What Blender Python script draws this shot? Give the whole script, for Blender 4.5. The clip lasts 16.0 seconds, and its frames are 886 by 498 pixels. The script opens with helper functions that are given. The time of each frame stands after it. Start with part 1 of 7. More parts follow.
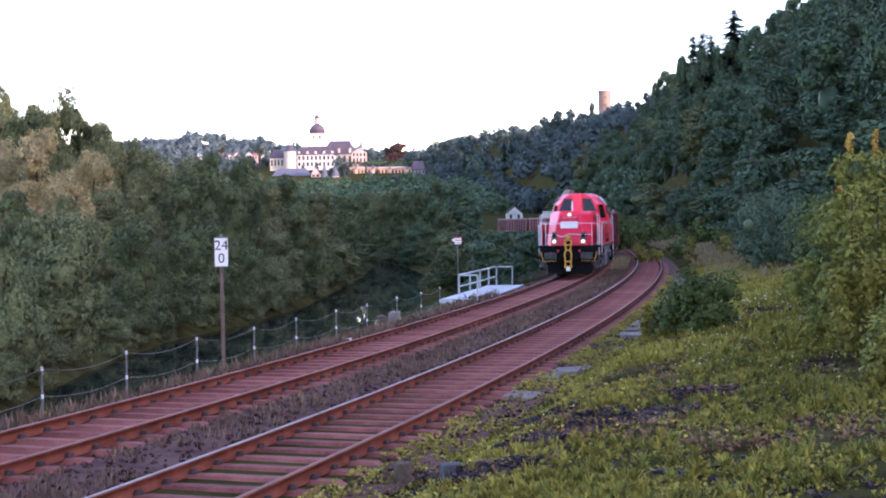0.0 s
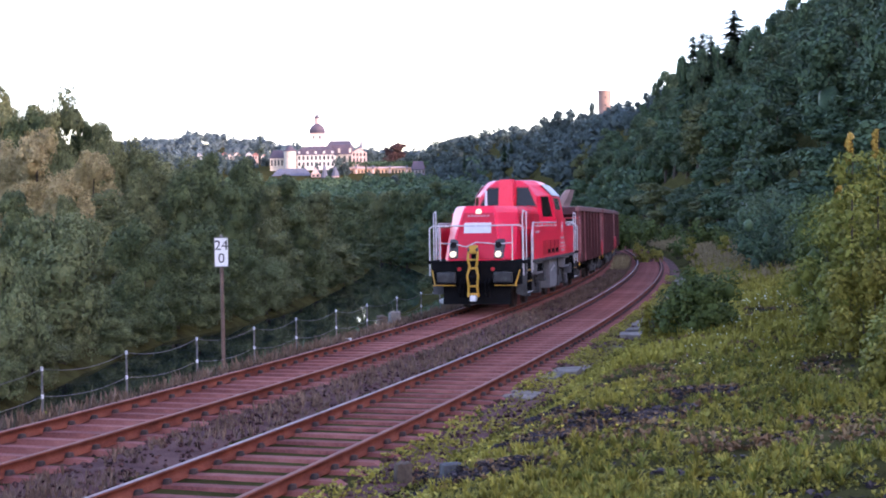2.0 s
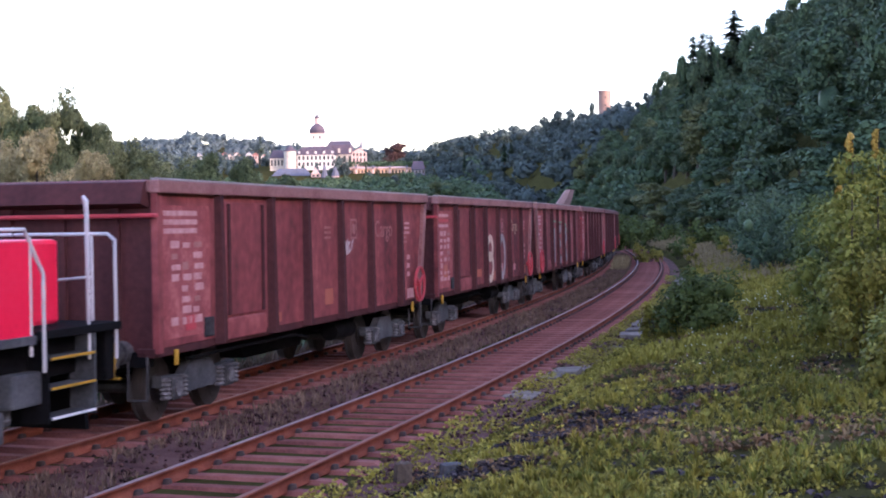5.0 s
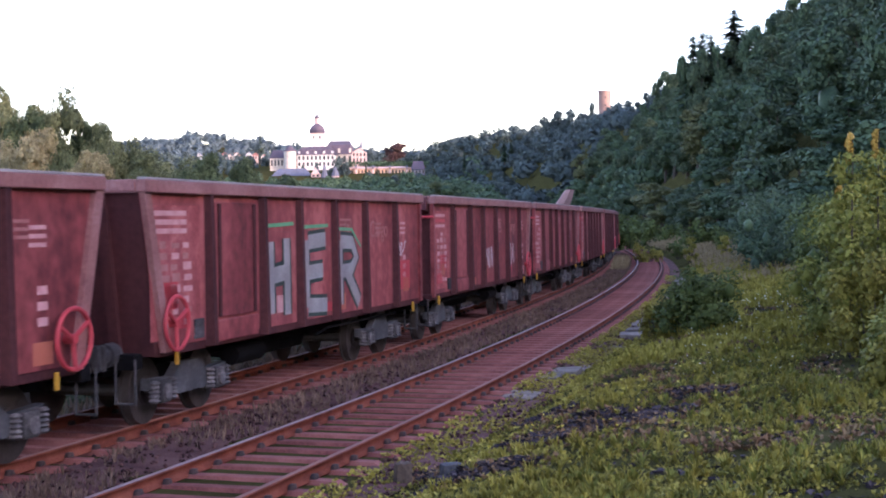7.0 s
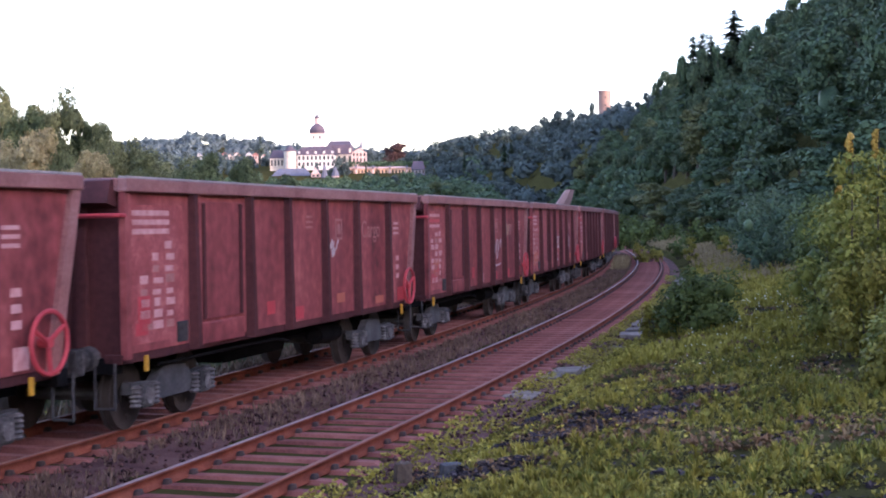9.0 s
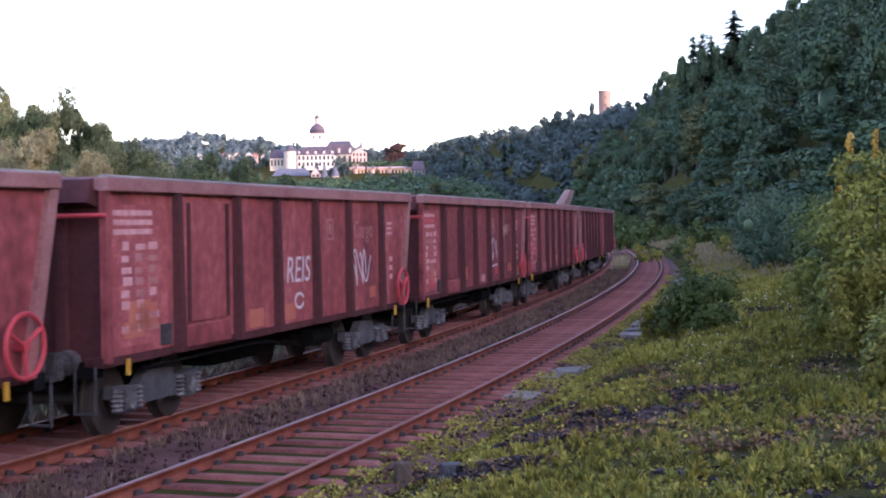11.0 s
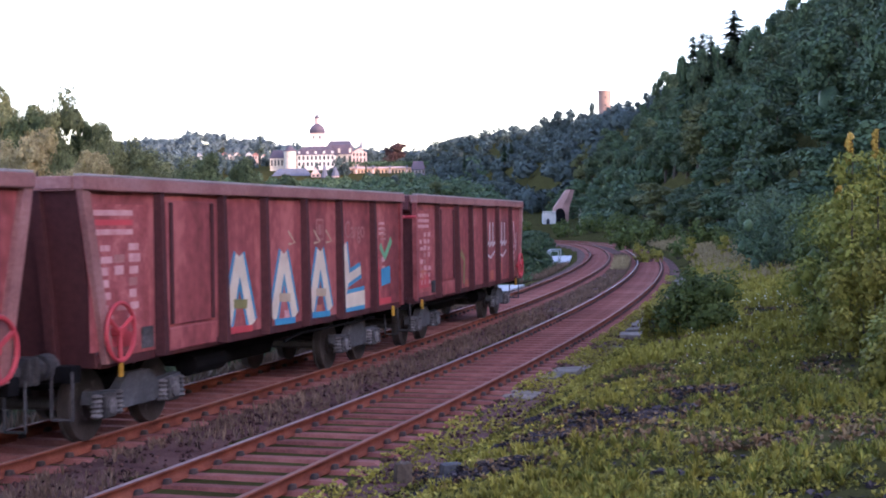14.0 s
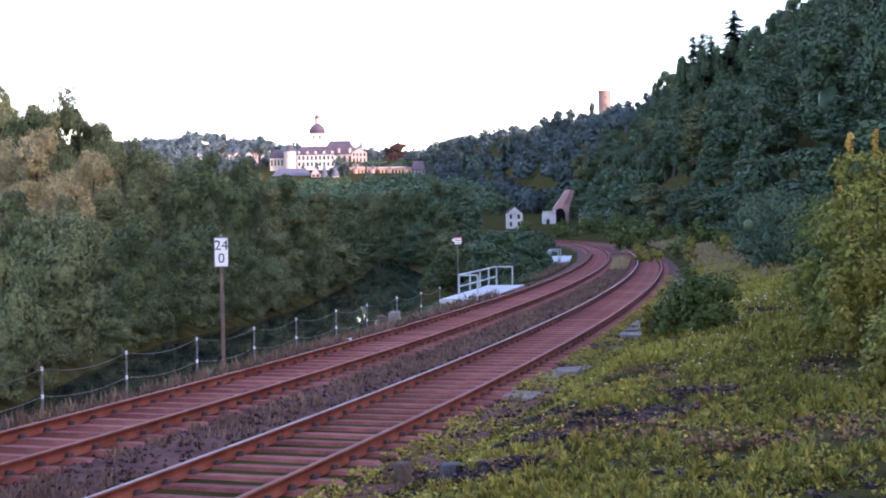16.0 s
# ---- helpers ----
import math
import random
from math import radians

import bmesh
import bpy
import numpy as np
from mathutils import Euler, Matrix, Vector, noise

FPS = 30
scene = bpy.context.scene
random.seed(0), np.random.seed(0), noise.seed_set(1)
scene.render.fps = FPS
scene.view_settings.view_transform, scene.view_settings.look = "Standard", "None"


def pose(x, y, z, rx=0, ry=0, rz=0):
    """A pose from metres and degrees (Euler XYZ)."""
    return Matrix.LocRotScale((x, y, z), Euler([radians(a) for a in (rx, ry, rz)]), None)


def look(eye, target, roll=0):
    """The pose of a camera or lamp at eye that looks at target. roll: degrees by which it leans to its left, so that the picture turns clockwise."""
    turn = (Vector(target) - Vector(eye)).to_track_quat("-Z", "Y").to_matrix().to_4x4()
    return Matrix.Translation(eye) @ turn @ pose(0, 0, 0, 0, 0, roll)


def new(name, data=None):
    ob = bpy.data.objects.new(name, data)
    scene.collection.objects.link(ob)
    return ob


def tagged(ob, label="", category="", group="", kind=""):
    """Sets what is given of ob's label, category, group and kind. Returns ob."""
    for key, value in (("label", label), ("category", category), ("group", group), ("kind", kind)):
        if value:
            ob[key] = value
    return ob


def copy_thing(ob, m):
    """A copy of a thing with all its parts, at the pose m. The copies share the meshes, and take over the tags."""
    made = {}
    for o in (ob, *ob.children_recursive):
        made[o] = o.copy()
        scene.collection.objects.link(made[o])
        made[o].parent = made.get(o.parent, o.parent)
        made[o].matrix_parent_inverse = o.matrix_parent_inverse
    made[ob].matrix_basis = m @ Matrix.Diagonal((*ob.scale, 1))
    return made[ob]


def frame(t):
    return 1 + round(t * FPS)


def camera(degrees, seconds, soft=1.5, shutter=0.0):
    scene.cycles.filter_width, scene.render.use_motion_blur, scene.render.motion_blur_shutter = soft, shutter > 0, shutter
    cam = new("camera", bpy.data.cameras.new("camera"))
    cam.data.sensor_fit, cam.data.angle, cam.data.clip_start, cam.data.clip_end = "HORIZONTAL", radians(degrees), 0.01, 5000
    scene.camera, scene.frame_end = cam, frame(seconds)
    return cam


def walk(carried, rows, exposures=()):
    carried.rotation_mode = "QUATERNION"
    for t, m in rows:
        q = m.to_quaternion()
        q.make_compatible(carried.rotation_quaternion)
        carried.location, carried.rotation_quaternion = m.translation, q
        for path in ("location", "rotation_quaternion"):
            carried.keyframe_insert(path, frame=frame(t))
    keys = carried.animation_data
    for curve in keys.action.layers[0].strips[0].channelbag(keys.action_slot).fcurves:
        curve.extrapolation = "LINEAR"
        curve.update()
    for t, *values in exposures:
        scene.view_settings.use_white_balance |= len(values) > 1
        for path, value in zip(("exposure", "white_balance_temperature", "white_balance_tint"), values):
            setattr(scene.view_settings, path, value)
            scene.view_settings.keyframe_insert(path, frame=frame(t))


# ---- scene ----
PITCH, ROLL, EYE = -0.0246, -0.0147, 2.786
cam = camera(34.857, 16.0, soft=1.9, shutter=0.12)
right = Vector((1, 0, 0))
fwd = Vector((0, math.cos(PITCH), math.sin(PITCH)))
upv = right.cross(fwd)
r2 = math.cos(ROLL) * right + math.sin(ROLL) * upv
u2 = -math.sin(ROLL) * right + math.cos(ROLL) * upv
CAM_POSE = Matrix(((r2.x, u2.x, -fwd.x, 0), (r2.y, u2.y, -fwd.y, 0), (r2.z, u2.z, -fwd.z, EYE), (0, 0, 0, 1)))
walk(cam, [(0.0, CAM_POSE), (16.0, CAM_POSE)], exposures=[(0.0, 2.50, 5750, 37), (16.0, 2.50, 5750, 37)])

# ---- light: low sun behind the wooded hill, bright hazy sky ----
SUN_EL, SUN_AZ = radians(11.0), radians(128.0)      # azimuth clockwise from +y
world = bpy.data.worlds.new("sky")
scene.world = world
world.use_nodes = True
wn = world.node_tree.nodes
sky = wn.new("ShaderNodeTexSky")
sky.sky_type, sky.sun_disc = "NISHITA", False
sky.sun_elevation, sky.sun_rotation = SUN_EL, SUN_AZ
sky.air_density, sky.dust_density, sky.ozone_density = 1.0, 1.2, 1.0
world.node_tree.links.new(sky.outputs[0], wn["Background"].inputs[0])
wn["Background"].inputs[1].default_value = 0.15
sun = new("sun", bpy.data.lights.new("sun", "SUN"))
sun.data.energy, sun.data.angle, sun.data.color = 0.85, radians(0.6), (1.0, 0.80, 0.62)
sun_dir = Vector((math.sin(SUN_AZ) * math.cos(SUN_EL), math.cos(SUN_AZ) * math.cos(SUN_EL), math.sin(SUN_EL)))
sun.matrix_world = look(sun_dir * 300, (0, 0, 0))

# ---- materials ----
def rgb(c):
    return (c[0], c[1], c[2], 1.0)


def surface(name, cols, scale=3.0, fine=40.0, rough=0.8, metal=0.0, bump=0.2, isl=0.0, obj=0.0, spec=0.4, sub=0.0, dist=0.02):
    """Two noises of different scale mix the colours; fine noise gives relief."""
    m = bpy.data.materials.new(name)
    m.use_nodes = True
    nt = m.node_tree
    n, lk = nt.nodes, nt.links.new
    b = n["Principled BSDF"]
    tc = n.new("ShaderNodeTexCoord")
    a = n.new("ShaderNodeTexNoise")
    a.inputs["Scale"].default_value, a.inputs["Detail"].default_value = scale, 6
    lk(tc.outputs["Object"], a.inputs["Vector"])
    f = n.new("ShaderNodeTexNoise")
    f.inputs["Scale"].default_value, f.inputs["Detail"].default_value = fine, 4
    lk(tc.outputs["Object"], f.inputs["Vector"])
    mx = n.new("ShaderNodeMath")
    mx.operation = "MULTIPLY_ADD"
    mx.inputs[1].default_value, mx.inputs[2].default_value = 0.5, 0.0
    lk(f.outputs[0], mx.inputs[0])
    ad = n.new("ShaderNodeMath")
    ad.operation = "MULTIPLY_ADD"
    ad.inputs[1].default_value = 0.8
    lk(a.outputs[0], ad.inputs[0])
    lk(mx.outputs[0], ad.inputs[2])
    last = ad
    if isl or obj:
        src = n.new("ShaderNodeNewGeometry") if isl else n.new("ShaderNodeObjectInfo")
        k = n.new("ShaderNodeMath")
        k.operation = "MULTIPLY_ADD"
        k.inputs[1].default_value = isl or obj
        lk(src.outputs["Random Per Island" if isl else "Random"], k.inputs[0])
        lk(last.outputs[0], k.inputs[2])
        s = n.new("ShaderNodeMath")
        s.operation = "SUBTRACT"
        s.inputs[1].default_value = 0.5 * (isl or obj)
        lk(k.outputs[0], s.inputs[0])
        last = s
    ramp = n.new("ShaderNodeValToRGB")
    el = ramp.color_ramp.elements
    lo, hi = 0.42, 0.88
    el[0].position, el[0].color = lo, rgb(cols[0])
    el[1].position, el[1].color = hi, rgb(cols[-1])
    for i, c in enumerate(cols[1:-1]):
        e = el.new(lo + (hi - lo) * (i + 1) / (len(cols) - 1))
        e.color = rgb(c)
    lk(last.outputs[0], ramp.inputs[0])
    lk(ramp.outputs[0], b.inputs["Base Color"])
    b.inputs["Roughness"].default_value, b.inputs["Metallic"].default_value = rough, metal
    b.inputs["Specular IOR Level"].default_value = spec
    if sub:
        b.inputs["Transmission Weight"].default_value = 0.0
        b.inputs["Sheen Weight"].default_value = sub
    if bump:
        bp = n.new("ShaderNodeBump")
        bp.inputs["Strength"].default_value, bp.inputs["Distance"].default_value = bump, dist
        lk(f.outputs[0], bp.inputs["Height"])
        lk(bp.outputs[0], b.inputs["Normal"])
    return m


def glow(name, col, power):
    m = bpy.data.materials.new(name)
    m.use_nodes = True
    b = m.node_tree.nodes["Principled BSDF"]
    b.inputs["Base Color"].default_value = rgb(col)
    b.inputs["Emission Color"].default_value = rgb(col)
    b.inputs["Emission Strength"].default_value = power
    return m


def leafy(name, cols, scale=0.6):
    return surface(name, cols, scale=scale, fine=6.0, rough=0.65, bump=0.0, isl=0.20, spec=0.15)


RAIL_SIDE = surface("rail_rust", [(0.09, 0.026, 0.017), (0.17, 0.048, 0.029), (0.24, 0.08, 0.05)], 2, 60, 0.9, bump=0.3, spec=0.1)
# Worn head, paler because this rail's highlight is put into its colour.
RAIL_TOP = surface("rail_head_worn_highlight", [(0.20, 0.11, 0.095), (0.34, 0.25, 0.24)], 1, 40, 0.6, 0.35, bump=0.05)
RAIL_TOP_B = surface("rail_head_dull", [(0.17, 0.065, 0.045), (0.26, 0.12, 0.09)], 1, 40, 0.8, 0.0, bump=0.1)
SLEEPER = surface("steel_sleeper_rust", [(0.13, 0.046, 0.040), (0.22, 0.080, 0.068), (0.29, 0.12, 0.10)], 3, 50, 0.9, bump=0.3, obj=0.25, spec=0.1)
CLIP = surface("fastening_iron", [(0.02, 0.014, 0.012), (0.06, 0.03, 0.024)], 8, 60, 0.85, bump=0.2)
BALLAST = surface("ballast_stone", [(0.024, 0.012, 0.011), (0.066, 0.031, 0.028), (0.13, 0.068, 0.060)], 1.2, 30, 0.95, bump=0.5, isl=0.55, spec=0.05)
WATER = surface("river_water", [(0.010, 0.016, 0.014), (0.018, 0.026, 0.022)], 0.2, 1.4, 0.02, bump=0.012, spec=0.45, dist=0.05)
BARK = surface("bark", [(0.03, 0.022, 0.016), (0.09, 0.07, 0.055)], 4, 30, 0.95, bump=0.6)
LEAF_OLIVE = leafy("leaf_olive", [(0.050, 0.062, 0.024), (0.115, 0.125, 0.052), (0.20, 0.20, 0.09)])
LEAF_DARK = leafy("leaf_dark", [(0.026, 0.044, 0.024), (0.064, 0.094, 0.048), (0.12, 0.155, 0.075)])
LEAF_BANK = leafy("leaf_bank", [(0.030, 0.043, 0.017), (0.073, 0.093, 0.037), (0.13, 0.152, 0.062)])
LEAF_WILLOW = leafy("leaf_willow", [(0.054, 0.068, 0.030), (0.108, 0.128, 0.054), (0.18, 0.20, 0.09)])
LEAF_TAN = leafy("leaf_tan", [(0.16, 0.13, 0.058), (0.30, 0.24, 0.11), (0.44, 0.35, 0.18)])
LEAF_MID = leafy("leaf_mid", [(0.024, 0.046, 0.028), (0.060, 0.098, 0.050), (0.11, 0.16, 0.075)])
LEAF_FIR = leafy("needles", [(0.010, 0.026, 0.014), (0.024, 0.050, 0.026), (0.045, 0.08, 0.04)])
LEAF_COPPER = leafy("leaf_copper", [(0.03, 0.016, 0.014), (0.07, 0.035, 0.03), (0.11, 0.06, 0.045)])
# Bluer, greyer leaves: the haze of distance is put into the colour.
LEAF_FAR_HAZE = leafy("leaf_distant_haze", [(0.034, 0.050, 0.050), (0.062, 0.086, 0.080), (0.095, 0.125, 0.11)], 0.05)
LEAF_SHRUB = leafy("shrub_leaf", [(0.085, 0.094, 0.016), (0.17, 0.172, 0.030), (0.27, 0.255, 0.05)], 0.9)
# Haze over the far ridge is painted in as a bluer leaf colour.
LEAF_RIDGE_HAZE = leafy("leaf_ridge_haze", [(0.055, 0.078, 0.090), (0.075, 0.105, 0.118), (0.10, 0.135, 0.14)], 0.02)
LEAF_WEED = leafy("weed_leaf", [(0.105, 0.096, 0.015), (0.21, 0.182, 0.030), (0.33, 0.28, 0.055)], 0.9)
LEAF_LIME = leafy("weed_lime", [(0.16, 0.142, 0.020), (0.285, 0.245, 0.038), (0.42, 0.36, 0.08)], 0.9)
LEAF_HEDGE = leafy("hedge_leaf", [(0.030, 0.046, 0.012), (0.075, 0.100, 0.024), (0.13, 0.16, 0.042)], 0.9)
LEAF_RED = leafy("weed_reddish", [(0.10, 0.06, 0.03), (0.18, 0.10, 0.05), (0.25, 0.17, 0.08)], 0.9)
STRAW = leafy("dry_grass", [(0.16, 0.12, 0.055), (0.28, 0.21, 0.11), (0.40, 0.31, 0.18)], 1.5)
STRAW_DULL = leafy("dry_stalks", [(0.08, 0.05, 0.035), (0.15, 0.095, 0.065), (0.24, 0.16, 0.11)], 1.5)
FLOWER = leafy("yellow_flower", [(0.45, 0.36, 0.03), (0.6, 0.5, 0.07), (0.7, 0.62, 0.2)])
FLOWER_W = leafy("white_flower", [(0.5, 0.5, 0.36), (0.65, 0.65, 0.5), (0.8, 0.8, 0.7)])


def ground_material():
    """Soil, moss and dry litter of the open ground."""
    return surface("ground_soil", [(0.022, 0.018, 0.009), (0.046, 0.040, 0.015), (0.068, 0.064, 0.022), (0.085, 0.068, 0.030)], 0.9, 38, 0.95, bump=0.8, dist=0.04, spec=0.0)


GROUND = ground_material()
PAINT = {}


def paint(name, c, rough=0.45, metal=0.0, wear=0.75, spec=0.5):
    """Paint of one colour with faint dirt and wear; one material a name."""
    if name not in PAINT:
        d = (c[0] * wear, c[1] * wear, c[2] * wear)
        PAINT[name] = surface(name, [d, c, (min(1, c[0] * 1.12), min(1, c[1] * 1.12), min(1, c[2] * 1.12))], 1.5, 25, rough, metal, bump=0.06, spec=spec)
    return PAINT[name]


# ---- mesh helpers ----
def link_mesh(name, me, mat, parent=None, label=""):
    if mat is not None and not me.materials:
        me.materials.append(mat)
    ob = new(name, me)
    if parent is not None:
        ob.parent = parent
    if label:
        ob["label"] = label
    return ob


def part(name, bm, material, parent, label=""):
    me = bpy.data.meshes.new(name)
    bm.to_mesh(me)
    bm.free()
    return link_mesh(name, me, material, parent, label)


def np_mesh(name, v, f):
    """A mesh from numpy vertices and faces of one size."""
    v, f = np.asarray(v, dtype=np.float32), np.asarray(f, dtype=np.int32)
    me = bpy.data.meshes.new(name)
    me.vertices.add(len(v))
    me.vertices.foreach_set("co", v.ravel())
    k = f.shape[1]
    me.loops.add(f.size)
    me.loops.foreach_set("vertex_index", f.ravel())
    me.polygons.add(len(f))
    me.polygons.foreach_set("loop_start", np.arange(0, f.size, k, dtype=np.int32))
    me.update(calc_edges=True)
    me.validate()
    return me


def thing(name, label, category, group="", kind="", m=None):
    e = new(name)
    e.empty_display_size = 0.3
    tagged(e, label, category, group, kind)
    if m is not None:
        e.matrix_world = m
    return e


def box(bm, x0, x1, y0, y1, z0, z1, bev=0.0, mat=0):
    """A box between two corners, with bevelled edges."""
    g = bmesh.ops.create_cube(bm, size=1.0, matrix=Matrix.Translation(((x0 + x1) / 2, (y0 + y1) / 2, (z0 + z1) / 2)) @ Matrix.Diagonal((abs(x1 - x0), abs(y1 - y0), abs(z1 - z0), 1)))
    vs = g["verts"]
    es = list({e for v in vs for e in v.link_edges})
    fs = list({f for v in vs for f in v.link_faces})
    for f in fs:
        f.material_index = mat
    if bev:
        bmesh.ops.bevel(bm, geom=es, offset=bev, segments=2, affect="EDGES", profile=0.6)
    return vs


def boxed(x0, x1, y0, y1, z0, z1, bev=0.0):
    bm = bmesh.new()
    box(bm, x0, x1, y0, y1, z0, z1, bev)
    return bm


def cyl(bm, a, b, r, r_end=None, seg=10):
    """A rod from a to b."""
    a, b = Vector(a), Vector(b)
    d = b - a
    m = Matrix.Translation((a + b) / 2) @ d.to_track_quat("Z", "Y").to_matrix().to_4x4()
    bmesh.ops.create_cone(bm, cap_ends=True, segments=seg, radius1=r, radius2=r if r_end is None else r_end, depth=d.length, matrix=m)


def pipe(bm, pts, r, seg=8):
    for a, b in zip(pts[:-1], pts[1:]):
        cyl(bm, a, b, r, seg=seg)
    for p in pts[1:-1]:
        bmesh.ops.create_icosphere(bm, subdivisions=1, radius=r * 1.02, matrix=Matrix.Translation(p))


def loft(bm, rings, cap=True):
    """Skin between rings of points of equal count."""
    vs = [[bm.verts.new(p) for p in ring] for ring in rings]
    n = len(vs[0])
    for a, b in zip(vs[:-1], vs[1:]):
        for i in range(n):
            bm.faces.new((a[i], a[(i + 1) % n], b[(i + 1) % n], b[i]))
    if cap:
        bm.faces.new(list(reversed(vs[0])))
        bm.faces.new(vs[-1])
    bmesh.ops.recalc_face_normals(bm, faces=bm.faces)


def prism(bm, pts, x0, x1):
    """A polygon in the y-z plane drawn out along x."""
    loft(bm, [[(x0, y, z) for y, z in pts], [(x1, y, z) for y, z in pts]])


FOCAL = 2497.4


def spot(u, v, d):
    """A place from a direction in the view's own units and a distance along y."""
    a, b = (u - 784) / FOCAL, (441 - v) / FOCAL
    w = fwd + r2 * a + u2 * b
    w = w / w.y * d
    return w.x, w.y, w.z + EYE


def seen_at(x, y, z):
    """The direction of a place, in the units of spot()."""
    w = Vector((x, y, z - EYE))
    k = FOCAL / w.dot(fwd)
    return 784 + k * w.dot(r2), 441 - k * w.dot(u2)


# ---- the line of the track ----
SPACING, GAUGE = 3.526, 1.505
KS = np.array([-330.0, -6.0, 26.67, 59.33, 92.0, 124.67, 157.33, 190.0, 201.0, 230.0, 262.0, 400.0])
KV = np.array([-0.0022, -0.0037, -0.0017, -0.0015, -0.0015, -0.0012, -0.0026, -0.0065, 0.003, 0.006, 0.003, 0.002])
S = np.arange(-260.0, 300.0, 0.5)
KK = np.interp(S, KS, KV)
HD = np.concatenate([[0], np.cumsum((KK[1:] + KK[:-1]) / 2 * 0.5)])
I0 = int((-6.0 + 260.0) / 0.5)
HD += 0.3096 - HD[I0]
CX = np.concatenate([[0], np.cumsum((np.sin(HD[1:]) + np.sin(HD[:-1])) / 4)])
CY = np.concatenate([[0], np.cumsum((np.cos(HD[1:]) + np.cos(HD[:-1])) / 4)])
CX += -4.1437 - CX[I0]
CY += 10.1028 - CY[I0]
CZ = np.interp(S, [-260, -60, -6, 215, 300], [0.25, 0.25, 0.0, -1.48, -1.55])
NX, NY = np.cos(HD), -np.sin(HD)
FX, FY, FZ = CX - NX * SPACING, CY - NY * SPACING, CZ + 0.018
FL = np.concatenate([[0], np.cumsum(np.hypot(np.diff(FX), np.diff(FY)))])
FL -= FL[I0]


def on_track(s, off, dz=0.0):
    """A point beside the near track's centre line at the run s."""
    n = np.array([np.interp(s, S, NX), np.interp(s, S, NY)])
    return Vector((np.interp(s, S, CX) + n[0] * off, np.interp(s, S, CY) + n[1] * off, np.interp(s, S, CZ) + dz))


def on_far(run, off=0.0, dz=0.0):
    """A point beside the far track's centre line at its own run."""
    n = np.array([np.interp(run, FL, NX), np.interp(run, FL, NY)])
    return Vector((np.interp(run, FL, FX) + n[0] * off, np.interp(run, FL, FY) + n[1] * off, np.interp(run, FL, FZ) + dz))


def lateral(x, y):
    """Run and sideways distance (right is positive) from the near track's centre line."""
    x, y = np.atleast_1d(x).astype(float), np.atleast_1d(y).astype(float)
    s, u = np.zeros(len(x)), np.zeros(len(x))
    cs = slice(None, None, 4)
    for k in range(0, len(x), 4000):
        xs, ys = x[k:k + 4000], y[k:k + 4000]
        d = (xs[:, None] - CX[None, cs]) ** 2 + (ys[:, None] - CY[None, cs]) ** 2
        i = d.argmin(1) * 4
        dx, dy = xs - CX[i], ys - CY[i]
        along = dx * np.sin(HD[i]) + dy * np.cos(HD[i])
        s[k:k + 4000] = S[i] + along
        u[k:k + 4000] = dx * NX[i] + dy * NY[i]
    return s, u


SHORE_Y = [-300, -50, 20, 57, 73, 89, 102, 124, 180, 205, 225, 263, 300, 340]
SHORE_L = [-70, -26, -19, -17.6, -17.8, -17.0, -13.9, -11.4, -9.8, -10.2, -13, -22, -32, -46]
SHORE_R = [-50, -17, -11, -8, -7.3, -6.2, -4.6, -2.6, -3.0, -5.5, -9.5, -17, -26, -40]
WATER_Z = -5.0


def smooth(a, b, x):
    t = np.clip((x - a) / (b - a), 0, 1)
    return t * t * (3 - 2 * t)


